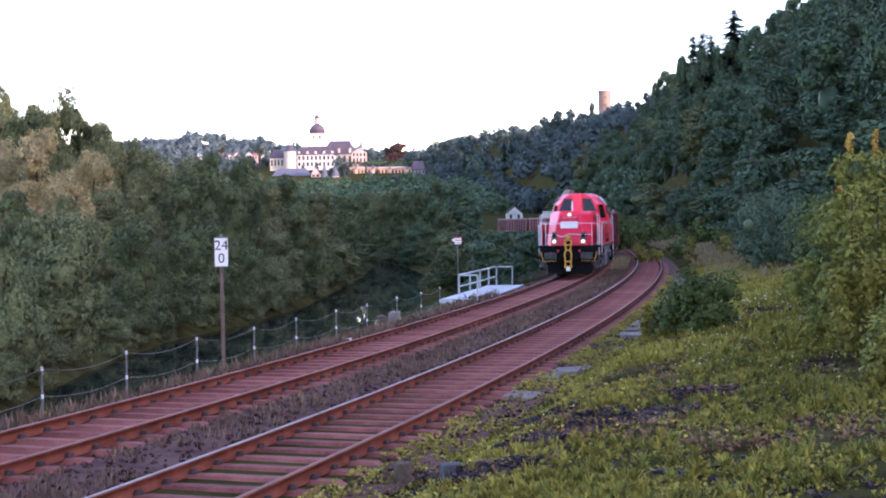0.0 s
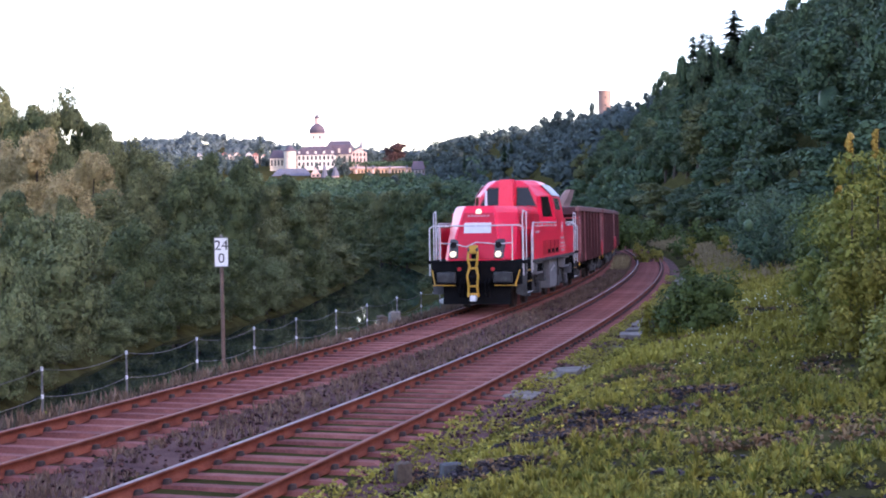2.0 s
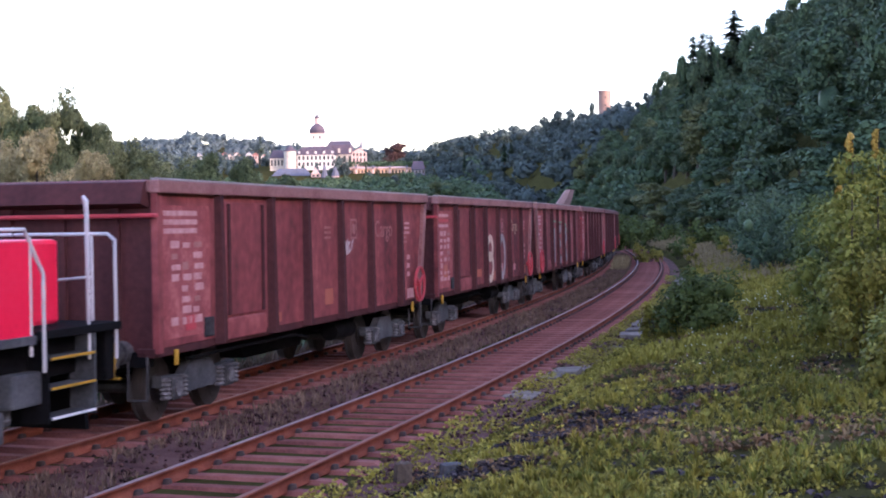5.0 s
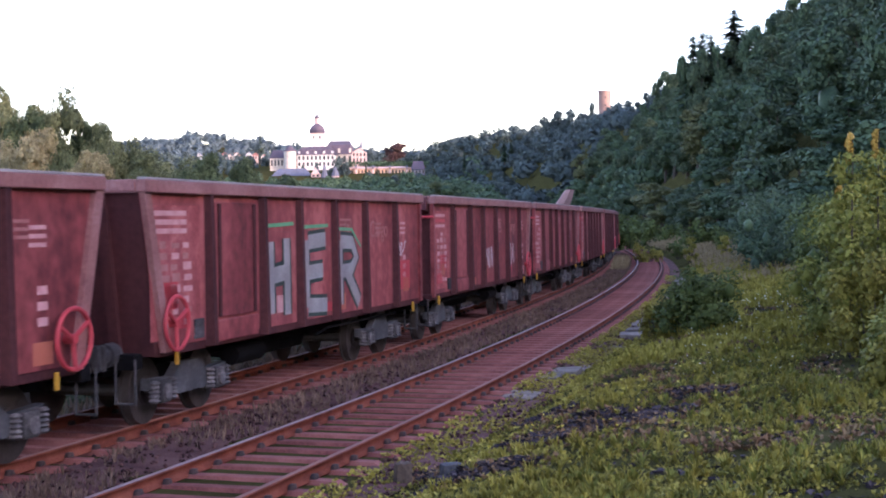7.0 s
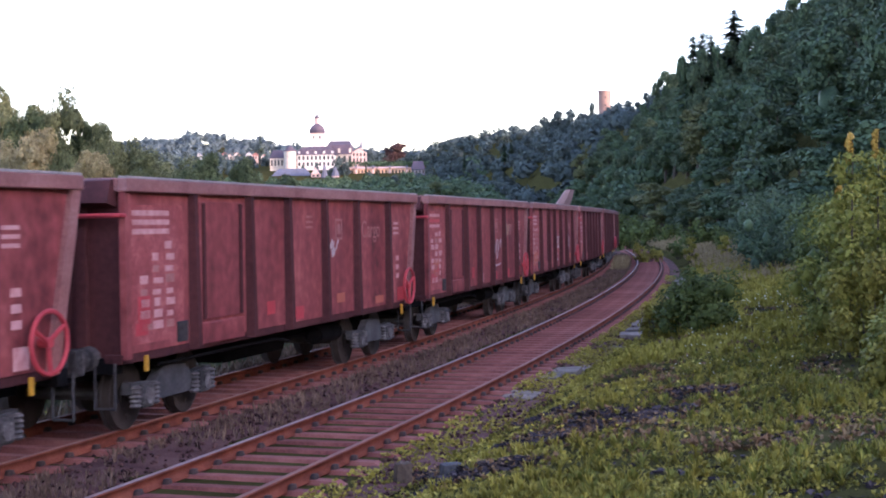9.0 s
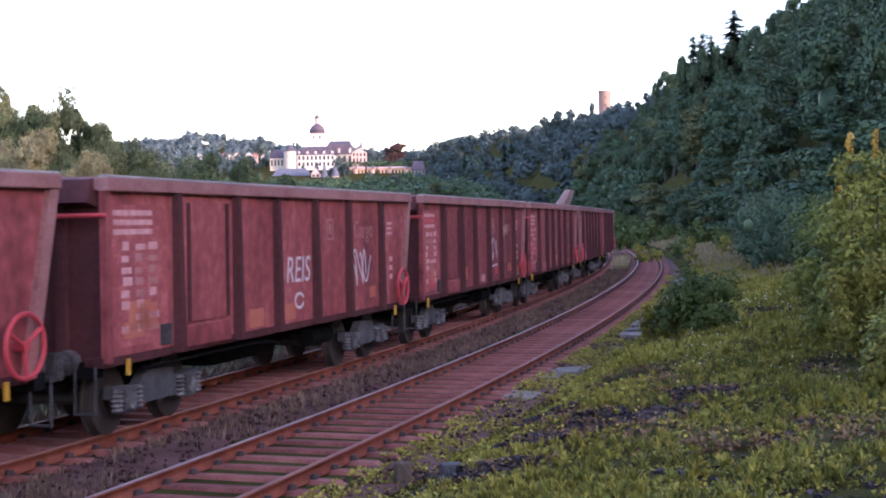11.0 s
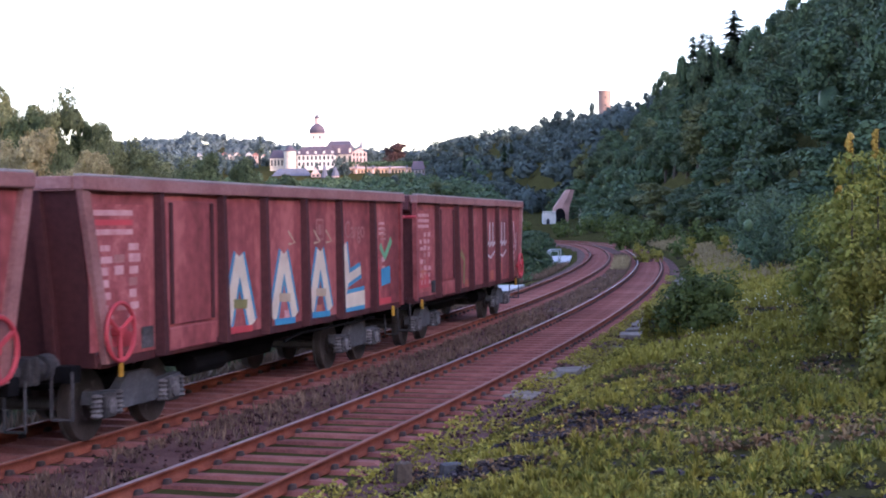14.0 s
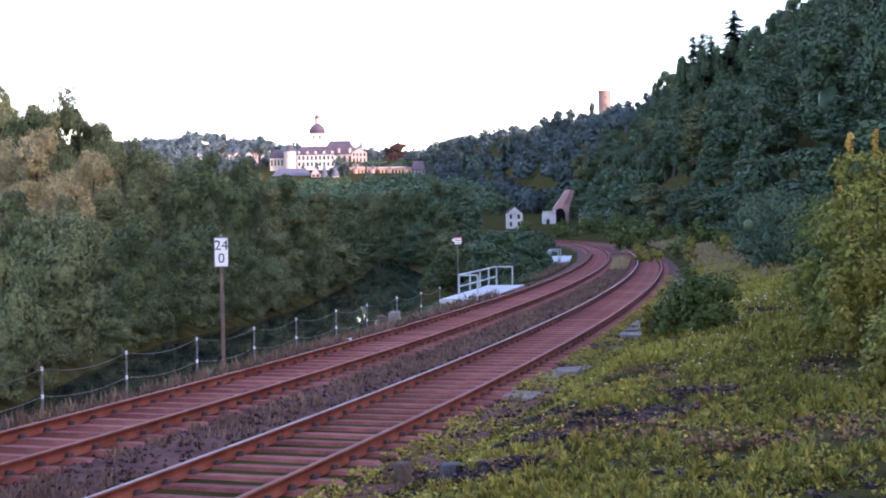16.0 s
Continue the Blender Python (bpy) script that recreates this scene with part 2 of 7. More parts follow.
def height(x, y):
    """The lie of the land."""
    x, y = np.atleast_1d(x).astype(float), np.atleast_1d(y).astype(float)
    s, u = lateral(x, y)
    zt = np.interp(s, S, CZ)
    valley = np.interp(y, [-600, 0, 300, 450, 700, 950, 1080, 1250, 1700, 2300, 2800, 6000], [-3, -3, -3, -2, 6, 20, 37, 49, 64, 108, 142, 130])
    crest = np.interp(x / np.maximum(y, 1), [-0.40, -0.22, -0.193, -0.172, -0.157, -0.150, -0.129, -0.12, -0.10, -0.05, -0.018, 0.04, 0.20], [112, 119, 124, 130, 130, 121, 121, 112, 106, 99, 92, 88, 70])
    valley = np.where(y > 1500, valley + (crest - 64) * smooth(1700, 2480, y) - (valley - 64) * smooth(1500, 1700, y), valley)
    xl, xr = np.interp(y, SHORE_Y, SHORE_L), np.interp(y, SHORE_Y, SHORE_R)
    # bed and platform
    prof = np.interp(u, [-6.4, -5.9, -5.2, -4.6, -2.4, -1.6, 1.2, 1.75, 2.15, 2.6, 3.6, 6, 10, 15], [-0.62, -0.52, -0.24, -0.20, -0.20, -0.17, -0.20, -0.30, -0.26, -0.02, 0.18, 0.45, 0.8, 1.2])
    z = zt + prof
    # slope down to the river
    dr = x - xr
    w = np.clip(dr / np.maximum(dr + np.maximum(-6.4 - u, 0.01), 0.05), 0, 1)
    bank = WATER_Z - 0.25 + (zt - 0.62 - WATER_Z + 0.25) * w ** 0.8
    z = np.where(u < -6.4, bank, z)
    river = (x < xr) & (x > xl)
    z = np.where(river, WATER_Z - 0.25 - 1.2 * np.clip(np.minimum(xr - x, x - xl) / 2, 0, 1), z)
    dl = xl - x
    left = WATER_Z - 0.2 + np.minimum(dl * 0.5, 2.5) + np.clip(dl - 5, 0, 400) * 0.085
    z = np.where(x <= xl, left, z)
    # the far valley takes over past the bend
    far = smooth(285, 345, y)
    z = z * (1 - far) + valley * far
    z = np.where((x < -60) & (y > 200), np.maximum(z, valley), z)
    # wooded hill; unseen behind the viewer, where it is added to block the sun
    foot = np.interp(y, [-400, -120, -40, 0, 40, 70, 120, 200, 300, 450, 520, 650, 830, 1000, 1300], [30, 52, 52, 48, 34, 27, 31, 35, 39, 47, 46, 37, 22, 5, -20])
    cap = np.interp(y, [-400, -20, 60, 120, 300, 450, 830, 1000, 1300, 1800], [42, 42, 60, 95, 95, 90, 45, 30, 10, 1])
    e = np.clip(x - foot, 0, None)
    hill = cap * (1 - np.exp(-(e * 1.0) / cap * 1.15))
    z = z + hill
    rough = np.array([noise.noise((a * 0.9, b * 0.9, 0.3)) for a, b in zip(x, y)]) if len(x) < 90000 else 0
    return z + np.where((u > 2.3) & (u < 40) | (u < -6.2) & ~river, rough * 0.09, 0)


def ground_z(x, y):
    return float(height([x], [y])[0])


# ---- ground: one sheet to the horizon ----
def build_ground():
    ang = np.radians(np.concatenate([np.arange(-180, -30, 6.0), np.arange(-30, -21, 1.0), np.arange(-21, 21, 0.22), np.arange(21, 30, 1.0), np.arange(30, 180, 6.0)]))
    rad = np.concatenate([[0.6], np.geomspace(2.0, 4200, 300)])
    A, R = np.meshgrid(ang, rad)
    x, y = (R * np.sin(A)).ravel(), (R * np.cos(A)).ravel()
    z = height(x, y)
    n, k = len(ang), len(rad)
    i = np.arange(k - 1)[:, None] * n + np.arange(n)[None, :]
    j = np.arange(k - 1)[:, None] * n + (np.arange(n)[None, :] + 1) % n
    f = np.stack([i, j, j + n, i + n], -1).reshape(-1, 4)
    v = np.concatenate([np.stack([x, y, z], 1), [[0, 0, ground_z(0, 0)]]])
    ob = link_mesh("ground", np_mesh("ground", v, f), GROUND)
    ob.data.polygons.foreach_set("use_smooth", np.ones(len(f), dtype=bool))
    tagged(ob, "weedy soil and grass land beside the tracks", "ground", kind="structure")


build_ground()


def build_water():
    ys = np.arange(-200, 345, 5.0)
    v, f = [], []
    for i, yy in enumerate(ys):
        a, b = np.interp(yy, SHORE_Y, SHORE_L) - 1.5, np.interp(yy, SHORE_Y, SHORE_R) + 1.5
        v += [(a, yy, WATER_Z), (b, yy, WATER_Z)]
        if i:
            f.append((2 * i - 2, 2 * i - 1, 2 * i + 1, 2 * i))
    tagged(link_mesh("water", np_mesh("water", v, f), WATER), "dark still river water mirroring the trees", "river", kind="structure")


build_water()


def bed_level(u):
    """Height of the ballast across the bed; low between the rails, so that the sleepers stand out."""
    return float(np.interp(u, [-5.7, -5.1, -4.6, -4.42, -4.2, -2.8, -2.6, -2.4, -1.8, -1.2, -0.95, -0.7, 0.7, 0.95, 1.2, 1.75, 2.0], [-0.50, -0.21, -0.20, -0.22, -0.27, -0.27, -0.22, -0.19, -0.16, -0.19, -0.25, -0.31, -0.31, -0.25, -0.21, -0.28, -0.34]))


def build_ballast():
    """The bed under both tracks, with loose stones on it."""
    s = np.arange(-20, 266, 0.4)
    us = np.concatenate([np.arange(-5.7, 2.0, 0.22)])
    v, k = [], len(us)
    for a in s:
        for b in us:
            p = on_track(a, b)
            z = bed_level(b)
            v.append((p.x, p.y, p.z + z + 0.035 * noise.noise((p.x * 3.1, p.y * 3.1, 0.7)) + 0.02))
    i = np.arange(len(s) - 1)[:, None] * k + np.arange(k - 1)[None, :]
    f = np.stack([i, i + 1, i + 1 + k, i + k], -1).reshape(-1, 4)
    ob = link_mesh("ballast_bed", np_mesh("ballast_bed", np.array(v), f), BALLAST)
    tagged(ob, "reddish brown rusty ballast bed under the tracks", "track bed", kind="structure")
    rng = np.random.default_rng(3)
    n = 15000
    ss = -8 + 62 * rng.random(n) ** 1.5
    uu = rng.uniform(-5.6, 1.95, n)
    base = np.array([(1, 0, 0), (-0.5, 0.87, 0), (-0.5, -0.87, 0), (0, 0, 0.8), (0.2, 0.1, -0.6)])
    tri = np.array([(0, 1, 3), (1, 2, 3), (2, 0, 3), (1, 0, 4), (2, 1, 4), (0, 2, 4)])
    vv, ff = np.zeros((n, 5, 3)), np.zeros((n, 6, 3), dtype=int)
    for q in range(n):
        p = on_track(ss[q], uu[q])
        z = bed_level(uu[q])
        t = rng.uniform(0, 6.28)
        c, sn = math.cos(t), math.sin(t)
        b = base * rng.uniform(0.022, 0.05) * rng.uniform(0.7, 1.3, 3)
        vv[q] = np.stack([b[:, 0] * c - b[:, 1] * sn + p.x, b[:, 0] * sn + b[:, 1] * c + p.y, b[:, 2] + p.z + z + 0.03], 1)
        ff[q] = tri + 5 * q
    ob = link_mesh("ballast_stones", np_mesh("ballast_stones", vv.reshape(-1, 3), ff.reshape(-1, 3)), BALLAST)
    tagged(ob, "loose rusty brown ballast stones between the rails", "ballast", kind="stuff")


build_ballast()

# ---- rails and sleepers ----
RAIL_PROFILE = [(-0.062, -0.165), (0.062, -0.165), (0.062, -0.150), (0.014, -0.128), (0.010, -0.045), (0.035, -0.034), (0.036, -0.006), (0.024, 0.0), (-0.024, 0.0), (-0.036, -0.006), (-0.035, -0.034), (-0.010, -0.045), (-0.014, -0.128), (-0.062, -0.150)]


def rail(off, parent, top):
    ss = np.concatenate([np.arange(-120, -10, 3.0), np.arange(-10, 266, 1.0)])
    k = len(RAIL_PROFILE)
    v = []
    for a in ss:
        for px, pz in RAIL_PROFILE:
            v.append(on_track(a, off + px, pz + (0.018 if off < -2.5 else 0)))
    f, mi = [], []
    for i in range(len(ss) - 1):
        for j in range(k):
            f.append((i * k + j, i * k + (j + 1) % k, (i + 1) * k + (j + 1) % k, (i + 1) * k + j))
            mi.append(1 if j in (6, 7, 8) else 0)
    me = np_mesh("rail", np.array(v), f)
    me.materials.append(RAIL_SIDE)
    me.materials.append(top)
    me.polygons.foreach_set("material_index", np.array(mi, dtype=np.int32))
    link_mesh("rail", me, None, parent)


def sleeper_mesh():
    """A pressed steel trough sleeper with sunken ends."""
    bm = bmesh.new()
    prof = [(-0.14, -0.19), (-0.085, 0.0), (0.085, 0.0), (0.14, -0.19)]
    rings = []
    for x, dz in ((-1.25, -0.09), (-1.12, -0.01), (-0.4, 0.0), (0.4, 0.0), (1.12, -0.01), (1.25, -0.09)):
        rings.append([(x, y, z + dz) for y, z in prof])
    loft(bm, rings)
    me = bpy.data.meshes.new("sleeper")
    bm.to_mesh(me)
    bm.free()
    me.materials.append(SLEEPER)
    return me


def build_track(name, off, label, top):
    tr = thing(name, label, "railway track", kind="structure")
    for side in (-1, 1):
        # the head with the highlight goes on a left rail only
        rail(off + side * GAUGE / 2, tr, top if side < 0 else RAIL_TOP_B)
    sm = sleeper_mesh()
    # fastenings: a dark block on each side of each rail foot
    cv, cf = [], []
    sv, sf = [], []
    lv = np.array([v.co for v in sm.vertices])
    lf = [tuple(p.vertices) for p in sm.polygons if len(p.vertices) == 4]
    count = 0
    for i, a in enumerate(np.arange(-14, 264, 0.65)):
        h = float(np.interp(a, S, HD))
        c = on_track(a, off, -0.150 + (0.018 if off < -2.5 else 0) + 0.012)
        m = Matrix.Translation(c) @ Matrix.Rotation(-h, 4, "Z")
        if -6 < a < 110:
            o = new("sleeper", sm)
            o.parent = tr
            o.matrix_world = m
        else:
            b0 = len(sv)
            sv += [tuple(m @ Vector(p)) for p in lv]
            sf += [tuple(b0 + q for q in g) for g in lf]
        if a < 120:
            for side in (-1, 1):
                for e in (-1, 1):
                    x = side * GAUGE / 2 + e * 0.085
                    b0 = len(cv)
                    for dx, dy, dz in ((-0.035, -0.06, 0), (0.035, -0.06, 0), (0.035, 0.06, 0), (-0.035, 0.06, 0), (-0.03, -0.04, 0.055), (0.03, -0.04, 0.055), (0.03, 0.04, 0.055), (-0.03, 0.04, 0.055)):
                        cv.append(tuple(m @ Vector((x + dx, dy, dz))))
                    cf += [tuple(b0 + q for q in g) for g in ((4, 5, 6, 7), (0, 1, 5, 4), (1, 2, 6, 5), (2, 3, 7, 6), (3, 0, 4, 7))]
    tagged(link_mesh("sleepers_distant", np_mesh("sleepers_distant", sv, sf), SLEEPER, tr), kind="stuff")
    tagged(link_mesh("rail_fastenings", np_mesh("rail_fastenings", cv, cf), CLIP, tr), kind="stuff")


build_track("railway_track", 0.0, "rusty curved rails on steel sleepers beside the weeds", RAIL_TOP)
build_track("railway_track", -SPACING, "rusty curved rails that carry the freight train", RAIL_TOP_B)


# ---- trees ----
def leaf_cloud(rng, centres, radii, per, size, flat=0.75, droop=0.0):
    """Many small leaf blades lying over the surface of lumpy clumps."""
    n = int(sum(per))
    C = np.repeat(centres, per, axis=0)
    Rr = np.repeat(radii, per, axis=0)
    d = rng.normal(size=(n, 3))
    d /= np.linalg.norm(d, axis=1)[:, None]
    d[:, 2] = np.where(d[:, 2] < -0.5, -d[:, 2], d[:, 2])
    rr = rng.uniform(0.70, 1.06, n) + 0.22 * rng.random(n) ** 3
    p = C + d * Rr * rr[:, None]
    t = rng.normal(size=(n, 3))
    t -= d * (t * d).sum(1)[:, None] * 0.6
    t[:, 2] -= droop
    t /= np.linalg.norm(t, axis=1)[:, None]
    nn = d + rng.normal(size=(n, 3)) * 0.42
    b = np.cross(nn, t)
    b /= np.linalg.norm(b, axis=1)[:, None] + 1e-6
    L = (size * rng.uniform(0.6, 1.5, n))[:, None]
    Wd = L * (1.0 * flat)
    q = np.stack([p - t * L * 0.4 + b * Wd * 0.5, p + t * L * 0.6, p - t * L * 0.4 - b * Wd * 0.5], 1)
    f = np.arange(3 * n).reshape(n, 3)
    return q.reshape(-1, 3), f


def lump(rng, c, r, v, f):
    """An uneven inner mass of a clump, under its leaves."""
    bm = bmesh.new()
    bmesh.ops.create_icosphere(bm, subdivisions=1, radius=1.0)
    b0 = len(v)
    o = rng.uniform(0, 50)
    for w in bm.verts:
        s = 0.52 + 0.25 * noise.noise(w.co * 2.3 + Vector((o, o, o)))
        v.append((c[0] + w.co.x * r[0] * s, c[1] + w.co.y * r[1] * s, c[2] + w.co.z * r[2] * s))
    f += [tuple(b0 + q.index for q in g.verts) for g in bm.faces]
    bm.free()


def crown_meshes(name, seed, h, w, mat, leaves, size, low=0.15, clumps=30, droop=0.0, shape=1.0):
    """A broadleaf crown of height h and width w: boughs with clumps of leaves on them in one mesh; trunk and limbs in another."""
    rng = np.random.default_rng(seed)
    cs, rs = [], []
    boughs = max(5, clumps // 6)
    for i in range(boughs):
        tz = low + (0.86 - low) * (i + rng.uniform(0.2, 0.8)) / boughs
        prof = math.sin(math.pi * min(1, max(0.05, (tz - low + 0.22) / (1.20 - low))) ** shape) ** 0.6
        a = i * 2.4 + rng.uniform(-0.5, 0.5)
        rad = rng.uniform(0.35, 0.95) * prof * w * 0.27
        R = w * rng.uniform(0.17, 0.25) * (0.55 + 0.45 * prof)
        c = np.array((math.cos(a) * rad, math.sin(a) * rad, tz * h))
        cs.append(tuple(c))
        rs.append((R, R, R * rng.uniform(0.9, 1.3)))
        for k in range(7):
            d = rng.normal(size=3)
            d[2] = abs(d[2]) * 0.8 - 0.25
            d /= np.linalg.norm(d)
            cs.append(tuple(c + d * R * rng.uniform(0.75, 1.05)))
            r = R * rng.uniform(0.26, 0.52)
            rs.append((r, r, r * rng.uniform(0.85, 1.15 + 0.5 * droop)))
    cs, rs = np.array(cs), np.array(rs)
    top = (cs[:, 2] + rs[:, 2]).max()
    cs[:, 2] *= h / top
    per = np.maximum(6, (leaves * rs[:, 0] ** 2 / (rs[:, 0] ** 2).sum())).astype(int)
    lv, lf = leaf_cloud(rng, cs, rs, per, size, droop=droop)
    iv, itf = [], []
    for c, r in zip(cs, rs):
        lump(rng, c, r, iv, itf)
    lump(rng, (0, 0, h * 0.48), (w * 0.26, w * 0.26, h * 0.36), iv, itf)
    allf = np.concatenate([lf, np.array(itf) + len(lv)])
    crown = np_mesh(name + "_crown", np.concatenate([lv, np.array(iv)]), allf)
    crown.materials.append(mat)
    bm = bmesh.new()
    rb = 0.028 * h + 0.05
    cyl(bm, (0, 0, -0.6), (0.02 * h, 0, h * 0.45), rb, rb * 0.6, 8)
    cyl(bm, (0.02 * h, 0, h * 0.43), (0, 0.01 * h, h * 0.8), rb * 0.6, rb * 0.15, 7)
    for c in cs[0:40:8]:
        cyl(bm, (0.015 * h, 0, h * rng.uniform(0.25, 0.5)), tuple(c), rb * 0.4, rb * 0.1, 6)
    trunk = bpy.data.meshes.new(name + "_trunk")
    bm.to_mesh(trunk)
    bm.free()
    trunk.materials.append(BARK)
    return trunk, crown


def fir_meshes(name, seed, h, w, tiers=24):
    rng = np.random.default_rng(seed)
    v, f = [], []
    for i in range(tiers):
        tz = 0.12 + 0.86 * i / tiers
        rad = w * 0.5 * (1 - tz) ** 0.8 + 0.3
        for k in range(17):
            a = rng.uniform(0, 6.28)
            L = rad * rng.uniform(0.75, 1.15)
            d, s = np.array([math.cos(a), math.sin(a), 0]), np.array([-math.sin(a), math.cos(a), 0])
            z = tz * h + rng.uniform(-0.02, 0.02) * h
            for j in range(4):
                t0 = j / 4
                p = d * L * t0 + np.array([0, 0, z - 0.35 * L * t0 ** 1.5])
                q = d * L * (t0 + 0.34) + np.array([0, 0, z - 0.35 * L * (t0 + 0.3) ** 1.5])
                wd = s * L * 0.30 * (1.15 - t0)
                b0 = len(v)
                v += [tuple(p - wd + (0, 0, -0.1)), tuple(p + wd + (0, 0, -0.1)), tuple(q + wd * 0.6 + (0, 0, rng.uniform(-0.2, 0.1))), tuple(q - wd * 0.6 + (0, 0, rng.uniform(-0.2, 0.1)))]
                f.append((b0, b0 + 1, b0 + 2, b0 + 3))
    crown = np_mesh(name + "_crown", v, f)
    crown.materials.append(LEAF_FIR)
    bm = bmesh.new()
    cyl(bm, (0, 0, -0.8), (0, 0, h * 0.98), 0.02 * h, 0.02, 7)
    trunk = bpy.data.meshes.new(name + "_trunk")
    bm.to_mesh(trunk)
    bm.free()
    trunk.materials.append(BARK)
    return trunk, crown


TREES = {
    "olive": [crown_meshes("olive", 11 + i, 12, 9.5, LEAF_OLIVE, 11500, 0.28, 0.06, 45) for i in range(3)],
    "dark": [crown_meshes("dark", 21 + i, 12, 9, LEAF_BANK, 11500, 0.28, 0.06, 45) for i in range(3)],
    "willow": [crown_meshes("willow", 31 + i, 9, 8, LEAF_WILLOW, 12500, 0.22, 0.04, 45, 1.0) for i in range(3)],
    "tan": [crown_meshes("tan", 41 + i, 13, 10, LEAF_TAN, 11500, 0.28, 0.08, 45) for i in range(2)],
    "mid": [crown_meshes("mid", 51 + i, 12, 9, LEAF_MID, 3900, 0.44, 0.08, 30) for i in range(3)],
    "hdark": [crown_meshes("hill_dark", 91 + i, 12, 9, LEAF_DARK, 3900, 0.44, 0.08, 30) for i in range(2)],
    "holive": [crown_meshes("hill_olive", 95 + i, 12, 9, LEAF_OLIVE, 3900, 0.44, 0.08, 30) for i in range(2)],
    "copper": [crown_meshes("copper", 61, 12, 13, LEAF_COPPER, 3000, 0.7, 0.08, 30)],
    "far": [crown_meshes("far", 71 + i, 12, 11, LEAF_FAR_HAZE, 1900, 0.75, 0.05, 30) for i in range(2)],
    "fir": [fir_meshes("fir", 81 + i, 17, 5.5) for i in range(2)],
}
CROWN_W = {"olive": 9.5, "dark": 9, "willow": 8, "tan": 10, "mid": 9, "hdark": 9, "holive": 9, "copper": 13, "far": 11, "fir": 5.5}
LABELS = {
    "olive": "olive green broadleaf tree with a full lumpy crown",
    "dark": "dark green broadleaf tree in deep shade",
    "willow": "grey green willow hanging over the river bank",
    "tan": "tall tree with tan yellowish sunlit foliage",
    "mid": "green deciduous tree on the wooded slope",
    "hdark": "dark green broadleaf tree on the wooded slope",
    "holive": "olive green broadleaf tree on the wooded slope",
    "copper": "dark copper beech with a domed crown",
    "far": "distant broadleaf tree in haze-tinted green",
    "fir": "tall dark spruce rising above the woods",
}
TREE_SEED = random.Random(5)


def tree(kind, x, y, h, wide=1.0, z=None, group="", width=0.0):
    trunk, crown = TREE_SEED.choice(TREES[kind])
    base = {"olive": 12, "dark": 12, "willow": 9, "tan": 13, "mid": 12, "hdark": 12, "holive": 12, "copper": 12, "far": 12, "fir": 17}[kind]
    k = h / base
    e = thing("spruce" if kind == "fir" else "willow" if kind == "willow" else "tree", LABELS[kind], "tree", group)
    e.location = (x, y, (ground_z(x, y) if z is None else z) - 0.15)
    e.rotation_euler = (0, 0, TREE_SEED.uniform(0, 6.28))
    if width:
        wide = width / (k * CROWN_W[kind])
    e.scale = (k * wide, k * wide, k)
    link_mesh("trunk", trunk, None, e)
    link_mesh("crown", crown, None, e)
    return e


def tree_seen(kind, u, v, d, w, group="", width_most=9.0):
    """A tree whose top lies in the direction (u, v) at the distance d, w wide in the same units."""
    x, y, zt = spot(u, v, d)
    tree(kind, x, y, max(2.0, zt - ground_z(x, y) + 0.15), group=group, width=min(w * d / FOCAL, width_most) if width_most else w * d / FOCAL)


